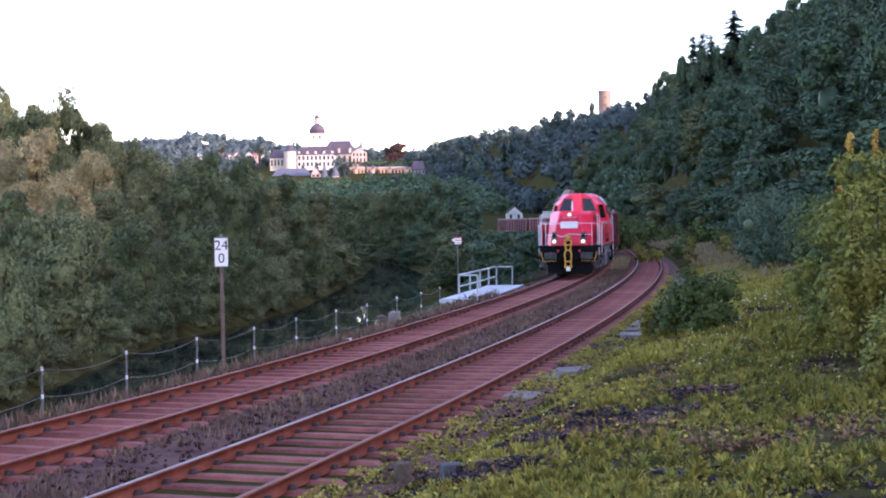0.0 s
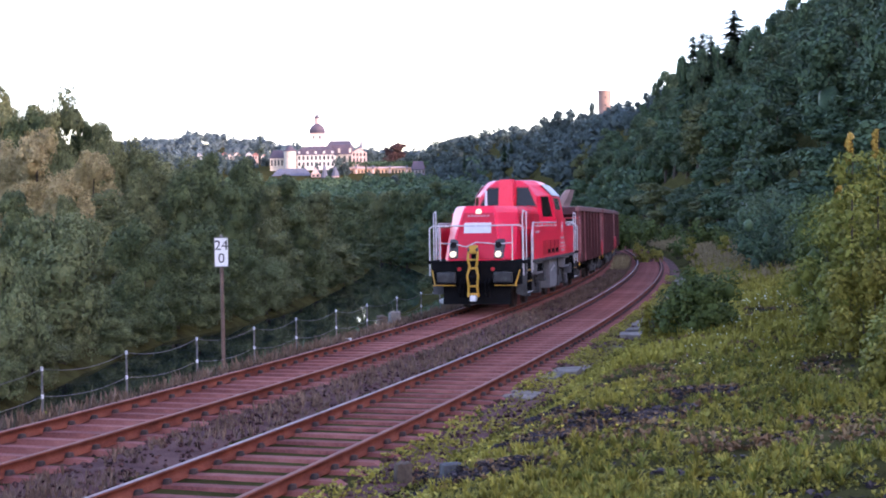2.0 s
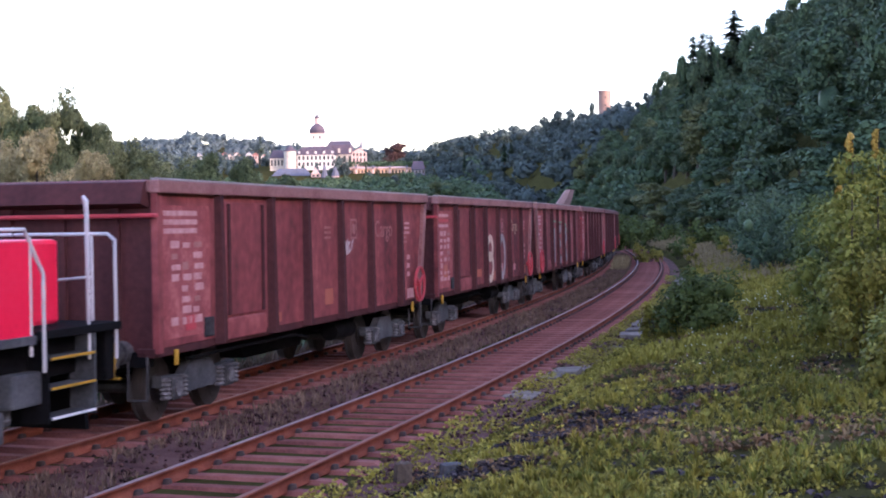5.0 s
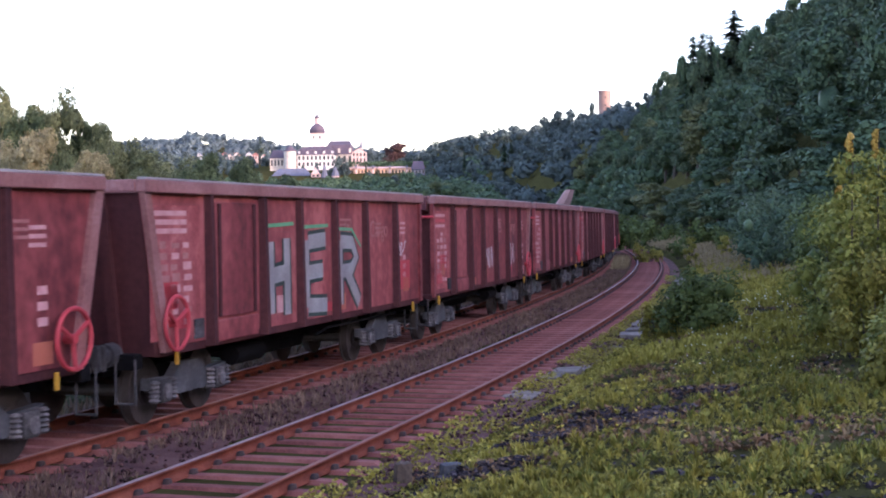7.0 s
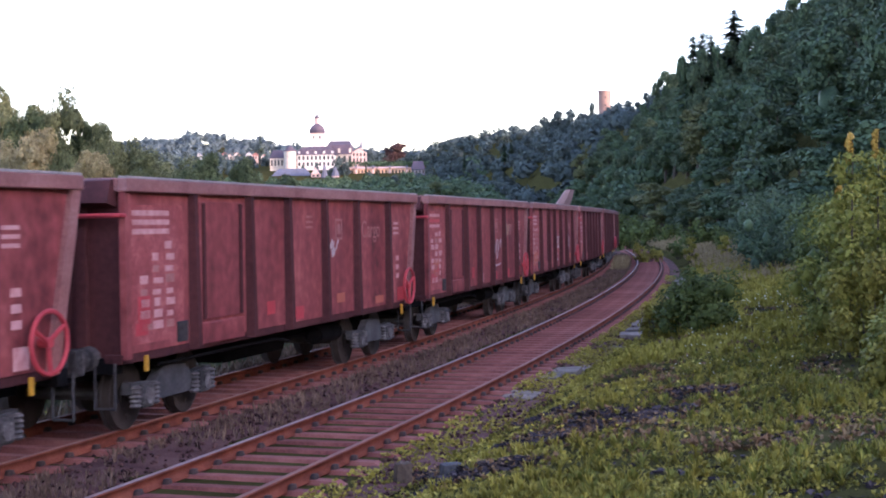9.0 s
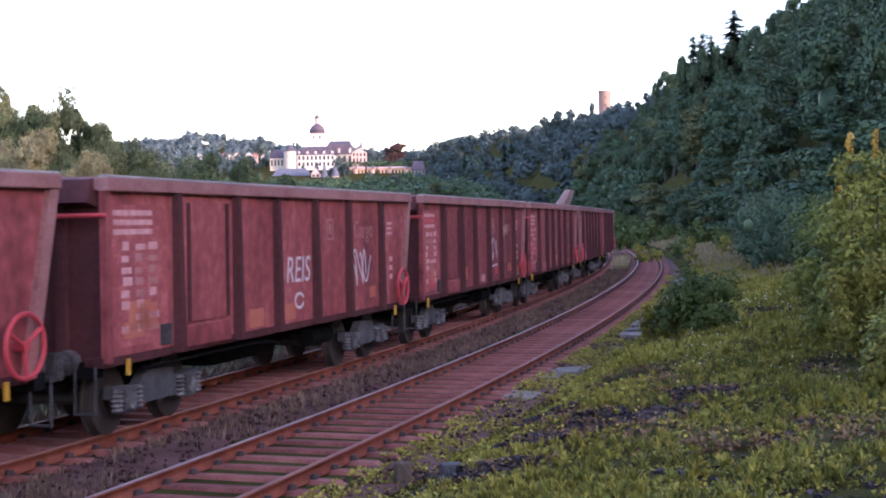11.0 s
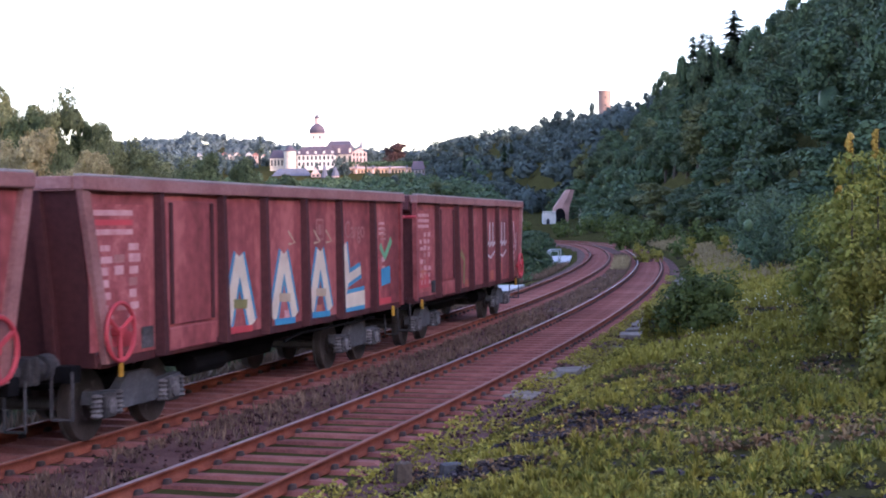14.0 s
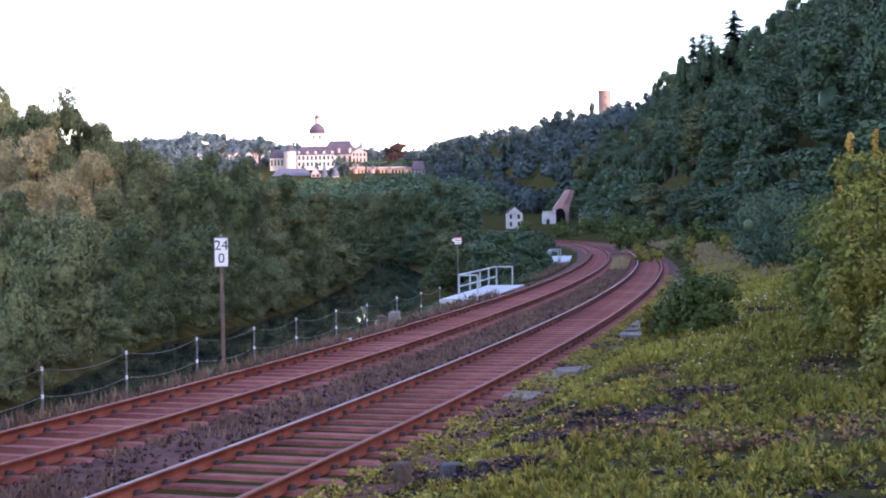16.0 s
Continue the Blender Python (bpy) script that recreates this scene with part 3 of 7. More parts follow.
def left_bank():
    g = "trees on the far bank"
    # direction, top, distance, width, kind; those by the water step back until they stand clear of it
    for u, v, d, w, kind in (
            (8, 145, 150, 90, "olive"), (98, 154, 150, 110, "olive"), (48, 186, 148, 100, "dark"), (178, 214, 150, 95, "olive"), (222, 240, 156, 80, "olive"), (140, 205, 154, 90, "dark"), (75, 185, 150, 100, "olive"),
            (62, 226, 118, 125, "tan"), (165, 266, 116, 105, "tan"), (12, 245, 122, 100, "tan"), (200, 335, 106, 125, "olive"), (110, 300, 112, 110, "tan"), (30, 338, 92, 105, "dark"), (120, 345, 100, 90, "olive"),
            (270, 272, 126, 125, "olive"), (365, 268, 128, 105, "dark"), (442, 277, 130, 95, "dark"), (318, 300, 118, 95, "dark"), (238, 300, 115, 95, "olive"), (408, 322, 120, 95, "dark"), (480, 328, 128, 90, "olive"),
            (555, 338, 145, 100, "olive"), (650, 338, 158, 105, "olive"), (600, 362, 142, 85, "dark"), (525, 368, 130, 95, "dark"), (610, 345, 190, 90, "dark"),
            (100, 378, 63, 205, "willow"), (8, 440, 56, 150, "willow"), (238, 385, 82, 120, "dark"), (300, 415, 88, 115, "dark"), (365, 400, 96, 130, "dark"), (350, 487, 84, 115, "willow"), (432, 500, 94, 80, "willow"),
            (498, 410, 112, 110, "olive"), (425, 425, 102, 100, "dark"), (592, 420, 132, 95, "olive"), (555, 455, 118, 70, "willow"), (640, 432, 152, 75, "dark"), (660, 410, 168, 75, "olive"),
            (200, 560, 68, 90, "willow"), (285, 520, 76, 70, "dark"), (55, 560, 56, 110, "willow"), (470, 470, 104, 80, "willow")):
        while spot(u, v, d)[0] + 0.20 * w * d / FOCAL > np.interp(d, SHORE_Y, SHORE_L) and d < 300:
            d += 2.0
        tree_seen(kind, u, v, d, w * 1.12, g)
    rng = random.Random(19)
    for d in (58, 64, 70, 77, 84, 91, 98, 105, 112, 119, 127, 136, 146, 158, 172, 190, 210, 232):      # low growth along the water
        tree(rng.choice(["willow", "dark", "olive", "dark"]), np.interp(d, SHORE_Y, SHORE_L) - rng.uniform(0.6, 1.6), d + rng.uniform(-2, 2), rng.uniform(2.6, 4.2), group="bushes along the water", width=rng.uniform(3.5, 5.0))
    for x, y, h, kind in ((-22, 200, 11, "dark"), (-38, 185, 13, "olive"), (-33, 200, 11, "dark"), (-38, 215, 13, "olive"), (-48, 230, 14, "dark"), (-60, 200, 16, "olive"), (-44, 260, 13, "dark"), (-52, 175, 15, "dark")):
        tree(kind, x, y, h, 1.1, group=g)


left_bank()


def near_bank():
    """Bushes and small trees between the line and the river past the footbridges."""
    rng = random.Random(23)
    for x, y, h, kind in ((3.0, 86, 4.2, "mid"), (5.2, 92, 4.6, "mid"), (1.0, 97, 5.0, "dark"), (4.0, 104, 5.4, "mid"), (7.4, 108, 4.0, "mid"), (1.5, 112, 4.5, "dark"), (5.5, 118, 5.6, "dark"), (2.0, 125, 6.0, "mid"), (8.0, 128, 5.0, "mid"),
                          (7.0, 150, 3.0, "mid"), (4.5, 140, 6.0, "dark"), (3.5, 150, 5, "dark"), (5.0, 165, 4.0, "mid"), (4.5, 175, 5, "dark"), (5, 190, 5, "mid"), (7, 200, 4, "dark"), (4, 210, 5, "dark"), (5, 225, 5, "dark"), (-2, 300, 13, "dark"), (3, 296, 12, "mid"), (-5, 286, 12, "mid"), (0, 288, 7, "mid")):
        if y < 260:      # kept low enough to see the house by the bend over them
            h = min(h, max(1.6, spot(seen_at(x, y, 0)[0], 405, y)[2] - ground_z(x, y)))
        tree(kind, x, y, h, group="bushes on the river bank", width=max(3.0, 1.1 * h) * rng.uniform(0.9, 1.2))
    # the bank that closes the view up the river
    for u, v, d, w, kind in ((652, 340, 240, 60, "dark"), (674, 338, 236, 64, "olive"), (698, 338, 232, 64, "dark"), (722, 338, 228, 62, "dark"), (746, 342, 224, 60, "dark"), (768, 350, 222, 56, "mid"), (710, 400, 214, 50, "dark"), (735, 395, 210, 50, "mid"), (758, 400, 205, 50, "dark"), (690, 415, 226, 50, "dark"), (720, 440, 208, 40, "mid"), (748, 445, 200, 40, "dark"), (790, 372, 216, 60, "dark")):
        tree_seen(kind, u, v, d, w * 1.2, "trees on the river bank")


near_bank()


SKY_U = [-200, 0, 232, 480, 860, 890, 920, 940, 960, 1000, 1040, 1055, 1085, 1130, 1150, 1160, 1190, 1203, 1212, 1262, 1290, 1320, 1350, 1370, 1400, 1568]
SKY_V = [140, 150, 250, 262, 284, 268, 254, 230, 214, 202, 206, 192, 188, 188, 168, 138, 130, 120, 92, 92, 85, 58, 46, 28, 0, -80]


def under_skyline(x, y, h):
    """The height of a tree, kept below the line of the hill's crest."""
    zg = ground_z(x, y)
    u = seen_at(x, y, zg + h)[0]
    return min(h, spot(u, float(np.interp(u, SKY_U, SKY_V)), y)[2] - zg)


def right_hill():
    rng = random.Random(31)
    for y in np.concatenate([np.arange(62, 200, 7.5), np.arange(200, 340, 11), np.arange(340, 560, 18)]):
        foot = float(np.interp(y, [0, 60, 120, 200, 300, 450, 520, 650], [18, 24, 31, 35, 39, 47, 46, 37]))
        step = 6.5 if y < 200 else 8.5 if y < 340 else 12
        e = 0.5
        while e < (58 if y < 200 else 75):
            x = foot + e + rng.uniform(-1.8, 1.8)
            if x / y < 0.34:
                h = rng.uniform(8, 12.5) if e > 6 else rng.uniform(5, 8)
                k = rng.choice(["mid", "hdark", "mid", "hdark", "mid", "mid"] if x / y > 0.2 else ["mid", "hdark", "hdark", "mid", "holive", "hdark"])
                yy = float(y) + rng.uniform(-3, 3)
                h = under_skyline(x, yy, h * (1.0 if y < 340 else 1.25))
                if h > 3.5:
                    tree(k, x, yy, h, width=min(1.3 * h, 9.5) * rng.uniform(0.85, 1.15), group="trees on the wooded hill")
            e += step * rng.uniform(0.8, 1.2)
    # the skyline: tree tops against the sky
    for u, v, d, w, kind in ((905, 262, 900, 24, "far"), (925, 247, 900, 28, "far"), (943, 226, 860, 30, "far"), (963, 206, 800, 36, "far"), (986, 196, 800, 40, "far"), (1008, 194, 790, 38, "far"), (1030, 201, 790, 36, "far"), (1049, 182, 780, 22, "far"), (1094, 181, 715, 30, "far"), (1113, 178, 700, 34, "far"), (1131, 180, 690, 30, "far"), (1146, 164, 640, 30, "far"),
                             (1164, 136, 552, 34, "hdark"), (1182, 124, 548, 40, "mid"), (1199, 120, 540, 36, "hdark"), (1212, 98, 300, 45, "mid"), (1226, 56, 300, 80, "fir"), (1242, 50, 305, 85, "fir"), (1258, 54, 300, 80, "fir"), (1236, 88, 298, 60, "hdark"), (1272, 80, 296, 55, "mid"), (1299, 10, 300, 110, "fir"), (1300, 72, 296, 60, "hdark"), (1322, 52, 290, 60, "mid"), (1345, 42, 290, 55, "hdark"), (1364, 22, 286, 50, "mid"), (1388, 0, 282, 60, "hdark"), (1415, -14, 280, 60, "mid"), (1450, -22, 280, 70, "mid")):
        tree_seen(kind, u, v, d, w, "trees on the skyline", 14.0)


right_hill()


def woods(name, label, spots, mat, seed, leaves=26, size=1.6, lump_h=5.0):
    """Far woods: one mesh of many small crowns on the ground."""
    rng = np.random.default_rng(seed)
    spots = np.array(spots)
    z = height(spots[:, 0], spots[:, 1])
    hh = rng.uniform(0.75, 1.25, len(spots)) * lump_h
    cs, rs = [], []
    for (x, y), z0, h in zip(spots, z, hh):
        for i in range(3):
            cs.append((x + rng.uniform(-0.5, 0.5) * h, y + rng.uniform(-0.5, 0.5) * h, z0 + h * rng.uniform(0.15, 1.0)))
            r = h * rng.uniform(0.45, 0.75)
            rs.append((r, r, r * 0.9))
    cs, rs = np.array(cs), np.array(rs)
    v, f = leaf_cloud(rng, cs, rs, np.full(len(cs), leaves), size)
    iv, itf = [], []
    for c, r in zip(cs, rs):
        lump(rng, c, r * 1.1, iv, itf)
    tri = np.concatenate([f, np.array(itf) + len(v)])
    ob = link_mesh(name, np_mesh(name, np.concatenate([v, np.array(iv)]), tri), mat)
    tagged(ob, label, "woods", kind="stuff")


def far_woods():
    rng = random.Random(77)
    a = []
    for y in np.arange(560, 1330, 24):     # far part of the wooded hill
        foot = float(np.interp(y, [520, 650, 830, 1000, 1300], [46, 37, 22, 5, -20]))
        for e in np.arange(0, 130, 13):
            xx, yy = foot + e + rng.uniform(-5, 5), y + rng.uniform(-8, 8)
            if under_skyline(xx, yy, 9.5) > 8.5:
                a.append((xx, yy))
    woods("hill_woods", "woods on the far hillside in haze-tinted green", a, LEAF_FAR_HAZE, 5, 110, 1.7, 6.5)
    b = []
    for y in np.arange(290, 960, 22):      # valley floor
        for x in np.arange(-0.26 * y, min(0.05 * y, 30), 14):
            if not (6 < x < 62 and 280 < y < 540) and rng.random() < 0.8:
                b.append((x + rng.uniform(-5, 5), y + rng.uniform(-8, 8)))
    woods("valley_woods", "dark green valley woods below the town", b, LEAF_MID, 6, 80, 1.5, 6.5)
    t = []
    for y in np.arange(965, 1500, 26):     # slopes about the town
        for x in np.arange(-0.24 * y, 0.06 * y, 17):
            if (y > 1160 or x < -0.137 * y or x > -0.008 * y) and not (1236 < y < 1268 and -0.18 * y < x < -0.12 * y) and rng.random() < 0.85:
                t.append((x + rng.uniform(-6, 6), y + rng.uniform(-8, 8)))
    woods("town_woods", "trees about the hill town in haze-tinted green", t, LEAF_FAR_HAZE, 15, 50, 2.2, 6.0)
    q = []
    for y in np.arange(325, 560, 11):      # foot of the hill by the tunnel
        foot = float(np.interp(y, [300, 450, 520, 650], [39, 47, 46, 37]))
        for e in np.arange(1, 40, 8):
            xx, yy = foot + e + rng.uniform(-3, 3), y + rng.uniform(-4, 4)
            if not (yy < 500 and seen_at(xx, yy, 0)[0] < 1056):
                q.append((xx, yy))
    woods("slope_woods", "green woods on the slope above the tunnel", q, LEAF_MID, 16, 90, 1.1, 4.2)
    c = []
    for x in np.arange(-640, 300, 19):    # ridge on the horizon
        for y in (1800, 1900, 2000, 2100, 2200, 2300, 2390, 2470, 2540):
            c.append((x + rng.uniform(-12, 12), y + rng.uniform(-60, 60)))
    woods("ridge_woods", "wooded ridge on the horizon in haze-tinted blue green", c, LEAF_RIDGE_HAZE, 7, 34, 4.6, 13.0)
    d = []
    for y in np.arange(-230, 60, 9):       # unseen hillside behind the viewer, added to keep sun off the foreground
        foot = float(np.interp(y, [-400, -120, -40, 0, 40, 60], [30, 52, 52, 48, 34, 29]))
        for e in np.arange(3, 90, 10):
            d.append((foot + e, y))
    woods("near_hill_woods", "unseen green woods on the steep slope, added to block the sun", d, LEAF_DARK, 8, 16, 2.0, 6.5)


far_woods()


# ---- the train ----
GEAR = surface("wagon_gear", [(0.014, 0.012, 0.013), (0.042, 0.038, 0.039), (0.12, 0.11, 0.112)], 2, 20, 0.75, bump=0.2)
RED = surface("loco_red", [(0.76, 0.011, 0.046), (0.86, 0.017, 0.062), (0.88, 0.035, 0.085)], 0.8, 18, 0.32, bump=0.03, spec=0.5)
RED_DARK = surface("loco_red_panel", [(0.50, 0.008, 0.028), (0.60, 0.012, 0.036)], 0.8, 18, 0.4, bump=0.03)
LOUVRE_RED = surface("deep_red_recess_shade", [(0.16, 0.006, 0.014), (0.26, 0.010, 0.024)], 2.0, 18, 0.5, bump=0.03)
FRAME_GREY = surface("frame_grey", [(0.025, 0.025, 0.028), (0.06, 0.06, 0.066), (0.11, 0.11, 0.118)], 2, 20, 0.7, bump=0.15)
FRAME_DARK = surface("greasy_black_steel", [(0.008, 0.008, 0.010), (0.022, 0.021, 0.024), (0.06, 0.058, 0.06)], 3, 20, 0.45, bump=0.15, spec=0.4)
TANK_GREY = surface("tank_grey", [(0.13, 0.13, 0.145), (0.22, 0.22, 0.24)], 2, 20, 0.6, bump=0.1)
BLACK = surface("running_gear_black", [(0.003, 0.003, 0.0035), (0.010, 0.009, 0.010)], 3, 30, 0.8, bump=0.2, spec=0.08)
RAIL_GREY = surface("handrail_grey", [(0.42, 0.40, 0.41), (0.58, 0.56, 0.57)], 4, 40, 0.45, bump=0.05)
YELLOW = surface("safety_yellow", [(0.34, 0.17, 0.015), (0.54, 0.30, 0.03)], 4, 30, 0.55, bump=0.1)
PLATE = surface("pale_plate", [(0.55, 0.54, 0.56), (0.68, 0.67, 0.70)], 4, 30, 0.5, bump=0.03)
ROOF_GREY = surface("roof_grey", [(0.42, 0.42, 0.44), (0.56, 0.56, 0.58)], 2, 20, 0.45, bump=0.05)
FADE_MARK = surface("worn_pink_lettering", [(0.45, 0.14, 0.16), (0.60, 0.26, 0.28)], 5, 50, 0.6, bump=0.0)
WHITE_MARK = surface("white_marking", [(0.45, 0.42, 0.42), (0.75, 0.72, 0.72)], 5, 50, 0.7, bump=0.0)
# Pale part-metal base puts a bright sky reflection into the side glass.
GLASS_SKY = surface("cab_side_glass", [(0.30, 0.31, 0.33), (0.42, 0.43, 0.45)], 1, 5, 0.06, 0.7, bump=0.0, spec=0.6)
GLASS = surface("cab_glass", [(0.008, 0.007, 0.009), (0.016, 0.014, 0.017)], 1, 5, 0.08, bump=0.0, spec=0.3)
LAMP_ON = glow("headlight_on", (1.0, 0.84, 0.46), 0.17)
TAIL_RED = paint("tail_lamp_red", (0.55, 0.02, 0.03), 0.25)
WHEEL = surface("wheel_steel", [(0.035, 0.028, 0.026), (0.09, 0.075, 0.07)], 4, 30, 0.6, 0.4, bump=0.15)


def ring_plan(pts, z):
    return [(x, y, z) for x, y in pts]


def wheelset(parent, y, r, half=0.7525):
    """Axle with two wheels, turning about its own axle."""
    bm = bmesh.new()
    for s in (-1, 1):
        cyl(bm, (s * (half - 0.065), 0, 0), (s * (half + 0.065), 0, 0), r, seg=28)
        cyl(bm, (s * (half - 0.085), 0, 0), (s * (half - 0.055), 0, 0), r + 0.028, seg=28)
        cyl(bm, (s * (half + 0.065), 0, 0), (s * (half + 0.10), 0, 0), r * 0.42, seg=16)
        for k in range(4):     # holes' rims show the turning
            a = k * math.pi / 2
            cyl(bm, (s * (half + 0.06), math.cos(a) * r * 0.66, math.sin(a) * r * 0.66), (s * (half + 0.075), math.cos(a) * r * 0.66, math.sin(a) * r * 0.66), 0.05, seg=8)
    cyl(bm, (-1.0, 0, 0), (1.0, 0, 0), 0.085, seg=12)
    w = part("wheelset", bm, WHEEL, parent)
    w.location = (0, y, r)
    return w


def coil(bm, x, y, z0, z1, r=0.075, turns=4):
    """A coil spring of stacked rings."""
    rings = []
    for k in range(turns * 2 + 1):
        q = r if k % 2 else r * 0.62
        z = z0 + (z1 - z0) * k / (turns * 2)
        rings.append([(x + q * math.cos(a), y + q * math.sin(a), z) for a in np.arange(10) * math.pi / 5])
    loft(bm, rings)


WHEELS = []


def loco():
    e = thing("locomotive", "bright red diesel shunting locomotive with lit headlights and grey handrails", "locomotive")
    Y = lambda f: 7.86 - f
    # underframe and deck
    part("underframe", boxed(-1.22, 1.22, Y(15.1), Y(0.75), 0.98, 1.46, 0.03), BLACK, e)
    part("deck", boxed(-1.50, 1.50, Y(15.15), Y(0.58), 1.46, 1.56, 0.015), BLACK, e, "dark walkway deck")
    # front bonnet with a raked, faceted nose
    bm = bmesh.new()
    plan = lambda wf, f0, w, fc, fe: [(-wf, Y(f0)), (wf, Y(f0)), (w, Y(fc)), (w, Y(fe)), (-w, Y(fe)), (-w, Y(fc))]
    loft(bm, [ring_plan(plan(0.90, 0.56, 1.12, 1.25, 6.9), 1.56), ring_plan(plan(0.72, 0.76, 1.10, 1.7, 6.9), 2.15), ring_plan(plan(0.50, 1.16, 1.04, 2.35, 6.9), 3.08), ring_plan(plan(0.44, 1.24, 0.95, 2.45, 6.9), 3.24)])
    bmesh.ops.bevel(bm, geom=list(bm.edges), offset=0.03, segments=2, affect="EDGES")
    hood = part("front_bonnet", bm, RED, e)
    for side in (-1, 1):      # darker service doors along the bonnet
        for k, (a, b) in enumerate(((2.35, 3.9), (3.95, 5.4), (5.45, 6.8))):
            x = side * 1.112
            part("bonnet_door", boxed(min(x, x - side * 0.03), max(x, x - side * 0.03), Y(b), Y(a), 1.66, 2.5, 0.01), RED_DARK, hood, "darker red service door")
            bm = boxed(min(side * 1.085, side * 1.06), max(side * 1.085, side * 1.06), Y(b), Y(a), 2.56, 3.0, 0.01)
            part("bonnet_door", bm, RED_DARK, hood, "darker red service door")
    bm = bmesh.new()          # nose panel; its darker red puts the front's weaker light into colour
    loft(bm, [[(-0.80, Y(0.55), 1.60), (0.80, Y(0.55), 1.60), (0.80, Y(0.70), 1.60), (-0.80, Y(0.70), 1.60)], [(-0.66, Y(0.735), 2.15), (0.66, Y(0.735), 2.15), (0.66, Y(0.9), 2.15), (-0.66, Y(0.9), 2.15)], [(-0.46, Y(1.11), 3.02), (0.46, Y(1.11), 3.02), (0.46, Y(1.24), 3.02), (-0.46, Y(1.24), 3.02)]])
    part("nose_panel", bm, RED_DARK, hood, "nose panel in red darkened for weaker light")
    rake = lambda z: 0.53 + (z - 1.56) * 0.415
    def nose_plate(name, x0, x1, z0, z1, mat, lift, label=""):
        bm = bmesh.new()
        loft(bm, [[(x0, Y(rake(z0) - lift), z0), (x1, Y(rake(z0) - lift), z0), (x1, Y(rake(z0) + 0.03), z0), (x0, Y(rake(z0) + 0.03), z0)], [(x0, Y(rake(z1) - lift), z1), (x1, Y(rake(z1) - lift), z1), (x1, Y(rake(z1) + 0.03), z1), (x0, Y(rake(z1) + 0.03), z1)]])
        part(name, bm, mat, e, label)
    nose_plate("nose_plate", -0.42, 0.42, 2.40, 2.72, PLATE, 0.06, "pale grey plate on the nose")
    for k in range(7):
        nose_plate("number_bar", -0.34 + k * 0.1, -0.27 + k * 0.1, 2.90, 2.96, FADE_MARK, 0.06, "pale bar of lettering")
    for x in (-0.70, 0.70):
        bm = bmesh.new()      # dark housing round the lamp pair
        box(bm, x - 0.15, x + 0.15, Y(0.85), Y(0.50), 1.62, 2.22, 0.07)
        for w in bm.verts:
            w.co.y -= (w.co.z - 1.62) * 0.42
        part("lamp_housing", bm, FRAME_GREY, e, "dark rounded lamp housing")
        bm = bmesh.new()
        cyl(bm, (x, Y(0.44), 1.76), (x, Y(0.82), 1.76), 0.095, seg=20)
        part("headlight", bm, LAMP_ON, e, "round lit white headlight")
        bm = bmesh.new()
        cyl(bm, (x, Y(0.56), 2.04), (x, Y(0.90), 2.04), 0.095, seg=20)
        part("signal_lamp", bm, GLASS, e, "dark unlit signal lamp")
    bm = bmesh.new()
    cyl(bm, (0, Y(1.10), 3.06), (0, Y(1.3), 3.06), 0.09, seg=20)
    part("headlight", bm, LAMP_ON, e, "round lit top headlight")
    bm = bmesh.new()
    cyl(bm, (-0.08, Y(2.0), 3.2), (-0.08, Y(2.0), 3.72), 0.05, 0.035, 10)
    part("antenna", bm, PLATE, e, "white stick antenna")
    # exhaust tower before the cab
    bm = bmesh.new()
    loft(bm, [[(-0.26, Y(6.25), 3.2), (0.26, Y(6.25), 3.2), (0.26, Y(6.95), 3.2), (-0.26, Y(6.95), 3.2)], [(-0.24, Y(6.35), 4.20), (0.24, Y(6.35), 4.20), (0.24, Y(6.95), 4.20), (-0.24, Y(6.95), 4.20)]])
    bmesh.ops.bevel(bm, geom=list(bm.edges), offset=0.03, segments=2, affect="EDGES")
    part("exhaust_tower", bm, RED, e)
    # cab: faceted in plan, sides leaning in above the waist
    bm = bmesh.new()
    cp = lambda wf, w, f0, f1, f2, f3: [(-wf, Y(f0)), (wf, Y(f0)), (w, Y(f1)), (w, Y(f2)), (wf, Y(f3)), (-wf, Y(f3)), (-w, Y(f2)), (-w, Y(f1))]
    loft(bm, [ring_plan(cp(1.05, 1.49, 6.8, 8.1, 10.6, 11.1), 1.56), ring_plan(cp(1.05, 1.49, 6.8, 8.1, 10.6, 11.1), 2.85), ring_plan(cp(0.98, 1.36, 6.85, 7.95, 10.3, 10.7), 3.62), ring_plan(cp(0.66, 1.02, 6.93, 7.7, 9.85, 10.1), 4.02), ring_plan(cp(0.42, 0.80, 7.0, 7.7, 9.7, 9.9), 4.18)])
    bmesh.ops.bevel(bm, geom=list(bm.edges), offset=0.025, segments=2, affect="EDGES")
    cab = part("cab", bm, RED, e)
    part("roof", boxed(-0.70, 0.70, Y(9.7), Y(7.75), 4.15, 4.21, 0.03), ROOF_GREY, cab, "pale grey roof")
    part("horn_box", boxed(0.2, 0.62, Y(9.2), Y(8.6), 4.2, 4.29, 0.03), FRAME_GREY, cab, "dark box on the roof")
    for side in (-1, 1):
        bm = bmesh.new()
        a, b = [(side * 1.375, Y(7.95), 3.645), (side * 1.375, Y(10.3), 3.645)], [(side * 1.045, Y(7.62), 4.03), (side * 1.045, Y(9.83), 4.03)]
        o = Vector((side * 0.012, 0, 0.02))
        loft(bm, [[a[0], a[1], b[1], b[0]], [tuple(Vector(q) + o) for q in (a[0], a[1], b[1], b[0])]])
        part("roof_panel", bm, ROOF_GREY, cab, "pale grey sloping roof panel")

